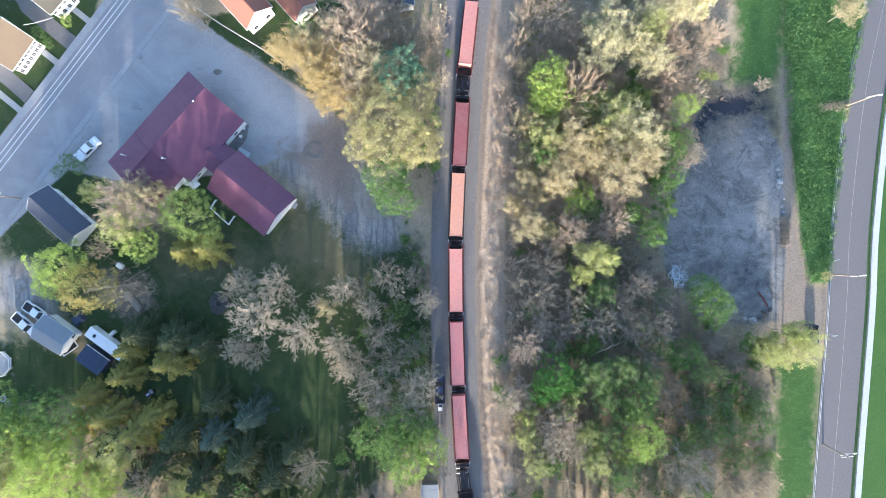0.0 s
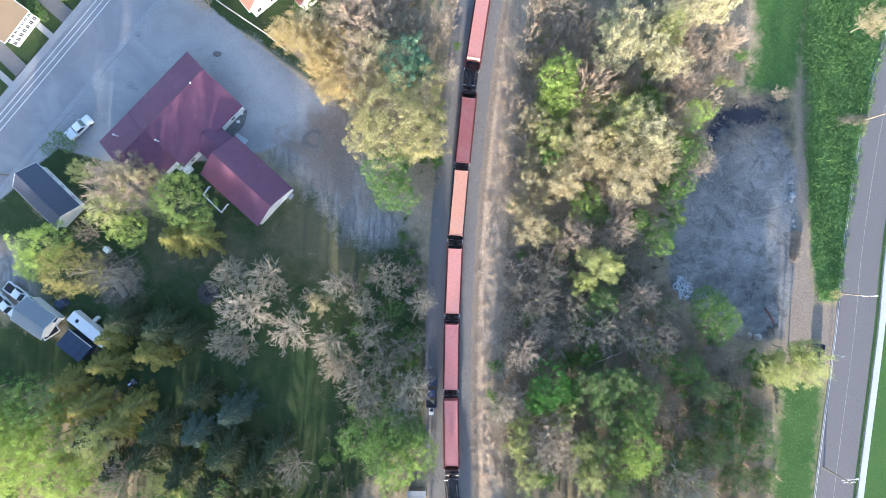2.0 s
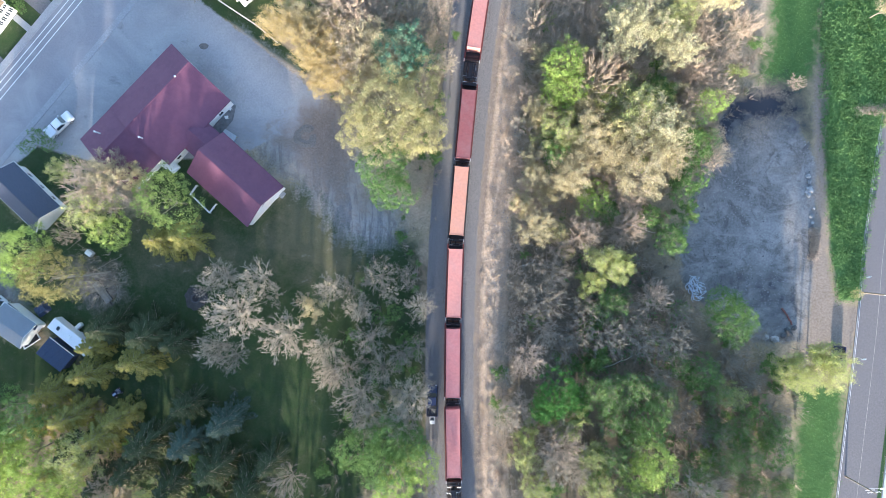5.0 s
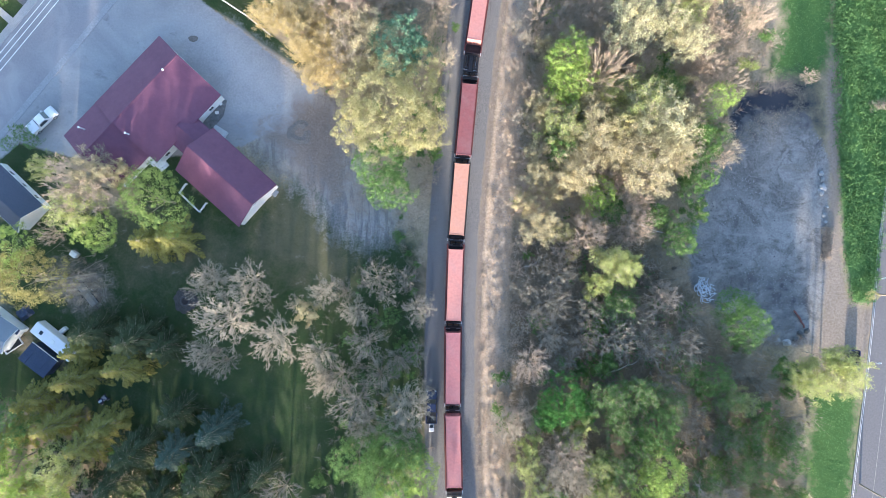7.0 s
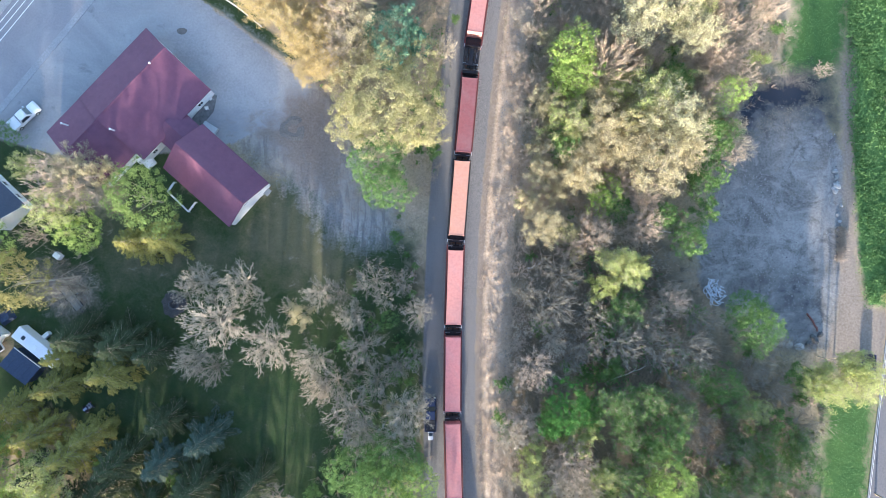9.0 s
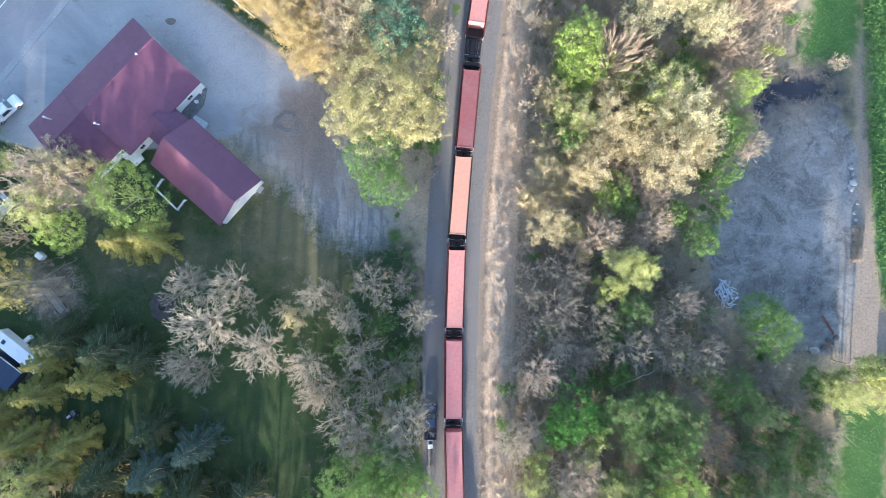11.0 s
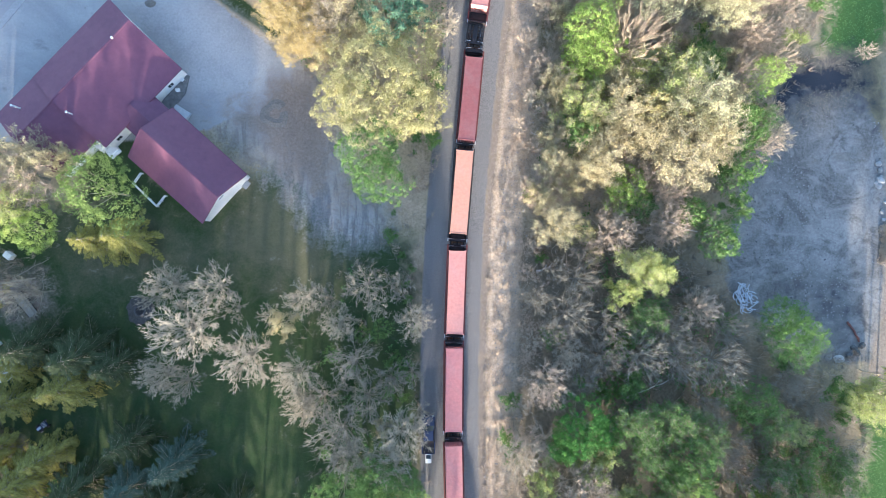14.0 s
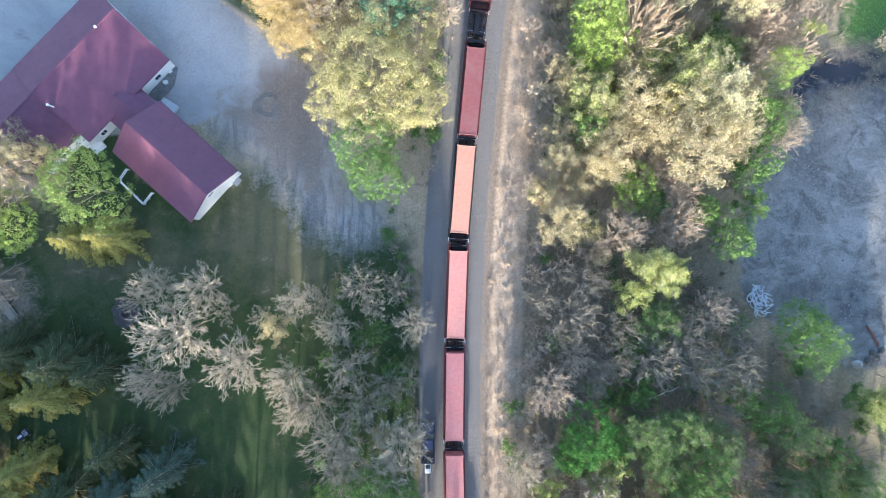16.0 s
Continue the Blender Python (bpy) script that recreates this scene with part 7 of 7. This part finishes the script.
single("stone_patio", prism(bmesh.new(), [(-42.8, 22.1), (-39.8, 27.1), (-38.4, 26.5), (-39.0, 23.8), (-40.6, 21.8), (-41.0, 21.1)], 0, 0.15), PATIO, pose(0, 0, 0), "rough grey stone patio beside the house", "patio")
single("doorstep", boxes((-1.3, 1.3, -0.8, 0.8, 0, 0.5, 0.03)), WALKWAY, facing((-40.8, 21.5), (-38.4, 20.0)), "pale concrete doorstep at the barn", "doorstep")
single("doorstep", boxes((-0.7, 0.7, -0.6, 0.6, 0, 0.4, 0.03)), CONCRETE, facing((-30.7, 10.7), (-29.3, 9.6)), "small concrete step at the barn door", "doorstep")
for k, (p, q) in enumerate((((-59.1, 16.9), (-57.3, 16.1)), ((-54.1, 15.1), (-52.7, 15.9)), ((-51.9, 15.4), (-50.9, 16.5)), ((-50.6, 14.5), (-49.2, 15.7)))):
    single("porch_step", boxes((-0.9, 0.9, -0.55, 0.55, 0, 0.55, 0.03), (-0.9, 0.9, -0.95, -0.55, 0, 0.3, 0.03)), TRIM, facing(p, q), "white porch step before the house", "step", "porch steps")

def roof_vent(x, y, z, tall):
    ob = thing("roof_vent", pose(x, y, z - 0.3), "white flue pipe standing on the maroon roof", "flue pipe")
    part("pipe", rod(bmesh.new(), (0, 0, 0), (0, 0, tall + 0.3), 0.11, n=12), TRIM, ob)
    part("collar", rod(bmesh.new(), (0, 0, 0.2), (0, 0, 0.42), 0.24, 0.13, n=12), STEEL, ob)
    part("cap", rod(bmesh.new(), (0, 0, tall + 0.28), (0, 0, tall + 0.42), 0.2, 0.05, n=12), TRIM, ob)
    return ob


roof_vent(-47.2, 30.3, 4.7, 1.1)
roof_vent(-53.4, 19.6, 3.75, 2.3)
roof_vent(-61.4, 20.6, 3.7, 2.0)

def garden_chair(m):
    ob = thing("garden_chair", m, "white plastic garden chair on the stone patio", "chair", "garden chairs")
    part("seat", boxes((-0.25, 0.25, -0.25, 0.25, 0.40, 0.45, 0.015)), TRIM, ob)
    part("backrest", boxes((-0.25, 0.25, 0.21, 0.26, 0.45, 0.90, 0.015)), TRIM, ob)
    for x in (-0.22, 0.22):
        part("armrest", boxes((x - 0.03, x + 0.03, -0.24, 0.21, 0.62, 0.66, 0.01)), TRIM, ob)
        for y in (-0.22, 0.22):
            part("leg", rod(bmesh.new(), (x, y, 0), (x, y, 0.62 if y < 0 else 0.40), 0.025), TRIM, ob)
    return ob


garden_chair(pose(-39.3, 25.8, 0.15, 0, 0, 40))
garden_chair(pose(-39.9, 24.2, 0.15, 0, 0, 100))


def planter_ring(x, y):
    """A low round bed with a pale edging of stones."""
    ob = thing("planter", pose(x, y, 0), "small round planting bed edged with white stones on the lawn", "planter", "planters on the lawn")
    part("soil", rod(bmesh.new(), (0, 0, 0), (0, 0, 0.12), 0.5, n=20), SOIL, ob)
    for i in range(14):
        a = 2 * math.pi * i / 14
        part("edging_stone", boxes((-0.12, 0.12, -0.09, 0.09, 0, 0.22 + 0.03 * (i % 2), 0.03)), WALKWAY, ob).matrix_basis = pose(0.58 * math.cos(a), 0.58 * math.sin(a), 0, 0, 0, math.degrees(a) + 90)
    return ob


planter_ring(-90.1, -26.7)
planter_ring(-89.1, -27.8)


def house_cable(p, q, sag):
    """A pale service cable that sags from one house to the next."""
    p, q = Vector(p), Vector(q)
    line = [p + (q - p) * t / 10 - Vector((0, 0, 4 * sag * t / 10 * (1 - t / 10))) for t in range(11)]
    return single("service_cable", welded_tube(line, [0.035] * len(line), 5), TRIM, pose(0, 0, 0), "pale service cable strung between two houses", "cable")


house_cable((-80.0, 46.5, 5.0), (-74.2, 48.1, 4.4), 0.35)

# ---- posts, lamps and the guard rail along the roads ----
def utility_pole(x, y, h, arm_turn, label, lamp=False):
    ob = thing("utility_pole", pose(x, y, 0, 0, 0, arm_turn), label, "utility pole")
    part("pole", rod(bmesh.new(), (0, 0, -0.2), (0, 0, h), 0.17, 0.12, 10), POLEWOOD, ob)
    arm = part("crossarm", boxes((-1.1, 1.1, -0.06, 0.06, h - 0.6, h - 0.48), (-0.8, 0.8, -0.06, 0.06, h - 1.5, h - 1.4)), PALEWOOD, ob)
    for x2 in (-1.0, -0.5, 0.5, 1.0):
        part("insulator", rod(bmesh.new(), (x2, 0, h - 0.48), (x2, 0, h - 0.28), 0.05, 0.03, 8), TRIM, arm)
    if lamp:
        bracket = part("lamp_arm", rod(bmesh.new(), (0, 0, h - 2.2), (2.0, 0, h - 1.6), 0.035), STEEL, ob)
        part("lamp_head", boxes((1.9, 2.5, -0.14, 0.14, h - 1.68, h - 1.52, 0.03)), TRIM, bracket)
    return ob


utility_pole(*(81.4, 25.7), 8.5, 10, "brown wooden utility pole with crossarms beside the road", True)
utility_pole(*(77.0, -7.9), 8.5, 0, "slim utility pole with a street lamp beside the road", True)
utility_pole(*(74.2, -41.8), 8.0, 5, "wooden utility pole with crossarms on the verge", True)
utility_pole(*(-85.0, 13.5), 7.5, 60, "dark wooden utility pole at the street corner")


def road_sign(x, y, turn, label):
    ob = thing("road_sign", pose(x, y, 0, 0, 0, turn), label, "road sign")
    part("post", rod(bmesh.new(), (0, 0, 0), (0, 0, 2.3), 0.035), STEEL, ob)
    part("plate", boxes((-0.32, 0.32, -0.02, 0.02, 1.6, 2.3, 0.01)), TRIM, ob)
    return ob


road_sign(*(77.2, -5.0), 20, "small white road sign on a steel post")
road_sign(*(76.3, -19.9), 20, "small road sign on a steel post at the drive")


def guard_rail():
    ob = thing("guard_rail", pose(0, 0, 0), "galvanised steel guard rail between road and path", "guard rail")
    line = [p for p in ROAD_R if -75 < p[1] < 60]
    part("beam", ribbon(line, -4.16, -4.08, 0.45, 0.76), STEEL, ob)
    for i in range(len(line) - 1):
        a, b = Vector(line[i]), Vector(line[i + 1])
        d = (b - a).normalized()
        p = a + Vector((d.y, -d.x)) * -4.24
        part("post", boxes((p.x - 0.07, p.x + 0.07, p.y - 0.07, p.y + 0.07, 0, 0.74)), POLEWOOD, ob)
    return ob


guard_rail()


def plank_fence(line, label):
    ob = thing("plank_fence", pose(0, 0, 0), label, "fence")
    for p, q in zip(line, line[1:]):
        p, q = Vector((*p, 0)), Vector((*q, 0))
        n = max(1, int((q - p).length / 2.0))
        for i in range(n):
            s, e = p + (q - p) * i / n, p + (q - p) * (i + 1) / n
            part("post", boxes((s.x - 0.08, s.x + 0.08, s.y - 0.08, s.y + 0.08, 0, 0.9)), POLEWOOD, ob)
            for z in (0.4, 0.85):
                part("rail", rod(bmesh.new(), s + Vector((0, 0, z)), e + Vector((0, 0, z)), 0.09, n=4), PALEWOOD, ob)
    return ob


plank_fence([(-49.0, 51.1), (-42.9, 46.7), (-34.5, 41.2), (-30.6, 38.0)], "weathered timber rail fence along the gravel lot")

# ---- stains and heaps on the lots ----
def soil_ring(m, r0, r1, span, label, lump=0.10):
    """A low broken ring of dark soil."""
    bm = bmesh.new()
    n = 60
    rings = []
    for i in range(n + 1):
        a = radians(span) * i / n
        k = 1 + lump * math.sin(3 * a) + 0.03 * math.sin(7 * a)
        rings.append([bm.verts.new((math.cos(a) * (r + d) * k, math.sin(a) * (r + d) * k, z)) for r, d, z in ((r0, 0, -0.05 if r0 > 0.1 else 0.10), ((r0 + r1) / 2, 0.05, 0.07), (r1, 0.1, -0.05))])
    for p, q in zip(rings, rings[1:]):
        for k in range(2):
            bm.faces.new((p[k], p[k + 1], q[k + 1], q[k]))
    bmesh.ops.recalc_face_normals(bm, faces=bm.faces)
    return single("soil_ring", bm, SOIL, m, label, "soil heap")


soil_ring(pose(*(-25.5, 20.8), 0.02, 0, 0, 40), 0.7, 2.1, 335, "broken ring of dark soil on the gravel lot")
soil_ring(pose(*(-44.4, 37.5), -0.02, 0, 0, 0) @ Matrix.Diagonal((1.15, 0.75, 0.4, 1)), 0.02, 0.85, 360, "low patch of dark soil on the lot", 0.04)


def open_trailer(m):
    """A small trailer with white side rails and a little load."""
    ob = thing("open_trailer", m, "small open trailer with white side rails and a dark floor", "trailer")
    part("bed", boxes((-1.7, 1.7, -1.1, 1.1, 0.45, 0.55)), RUBBER, ob, "dark floor of the trailer")
    for y in (-1.1, 1.1):
        part("side_rail", boxes((-1.75, 1.75, y - 0.06, y + 0.06, 0.55, 0.95)), CARWHITE, ob)
    for x in (-1.7, 1.7):
        part("end_rail", boxes((x - 0.06, x + 0.06, -1.04, 1.04, 0.55, 0.85)), CARWHITE, ob)
    part("drawbar", boxes((1.76, 2.7, -0.05, 0.05, 0.45, 0.55)), RUBBER, ob)
    wheels(ob, (-0.3,), 1.0, 0.3)
    return ob


open_trailer(facing((-78.1, -17.9), (-74.3, -15.4)))


def tarp_stack(m):
    """A stack under a dark sheet, sagging between its corners."""
    bm = bmesh.new()
    n = 7
    g = [[bm.verts.new(((i / (n - 1) - 0.5) * 2.7, (j / (n - 1) - 0.5) * 2.2, 0.0 if i in (0, n - 1) or j in (0, n - 1) else 0.95 + 0.1 * math.sin(2.1 * i + 1.7 * j))) for j in range(n)] for i in range(n)]
    for i in range(n - 1):
        for j in range(n - 1):
            bm.faces.new((g[i][j], g[i + 1][j], g[i + 1][j + 1], g[i][j + 1]))
    return single("covered_stack", bm, TARP, m, "stack of goods under a dark blue sheet", "covered stack")


tarp_stack(pose(*(-74.2, -11.2), 0.02, 0, 0, 35))

# ---- ties under the rails ----
bm = boxes((-1.30, 1.30, -0.115, 0.115, RAIL_Z - 0.17, RAIL_Z + 0.004, 0.012))
tie_mesh = bpy.data.meshes.new("tie")
bm.to_mesh(tie_mesh)
bm.free()
tie_mesh.materials.append(TIEWOOD)
y = -72.0
while y < 66.0:
    ob = new("tie", tie_mesh)
    ob.parent = railway
    ob.matrix_basis = track_pose(y) @ pose(random.gauss(0, 0.03), 0, random.gauss(0, 0.006), 0, 0, random.gauss(0, 0.8))
    y += 0.52
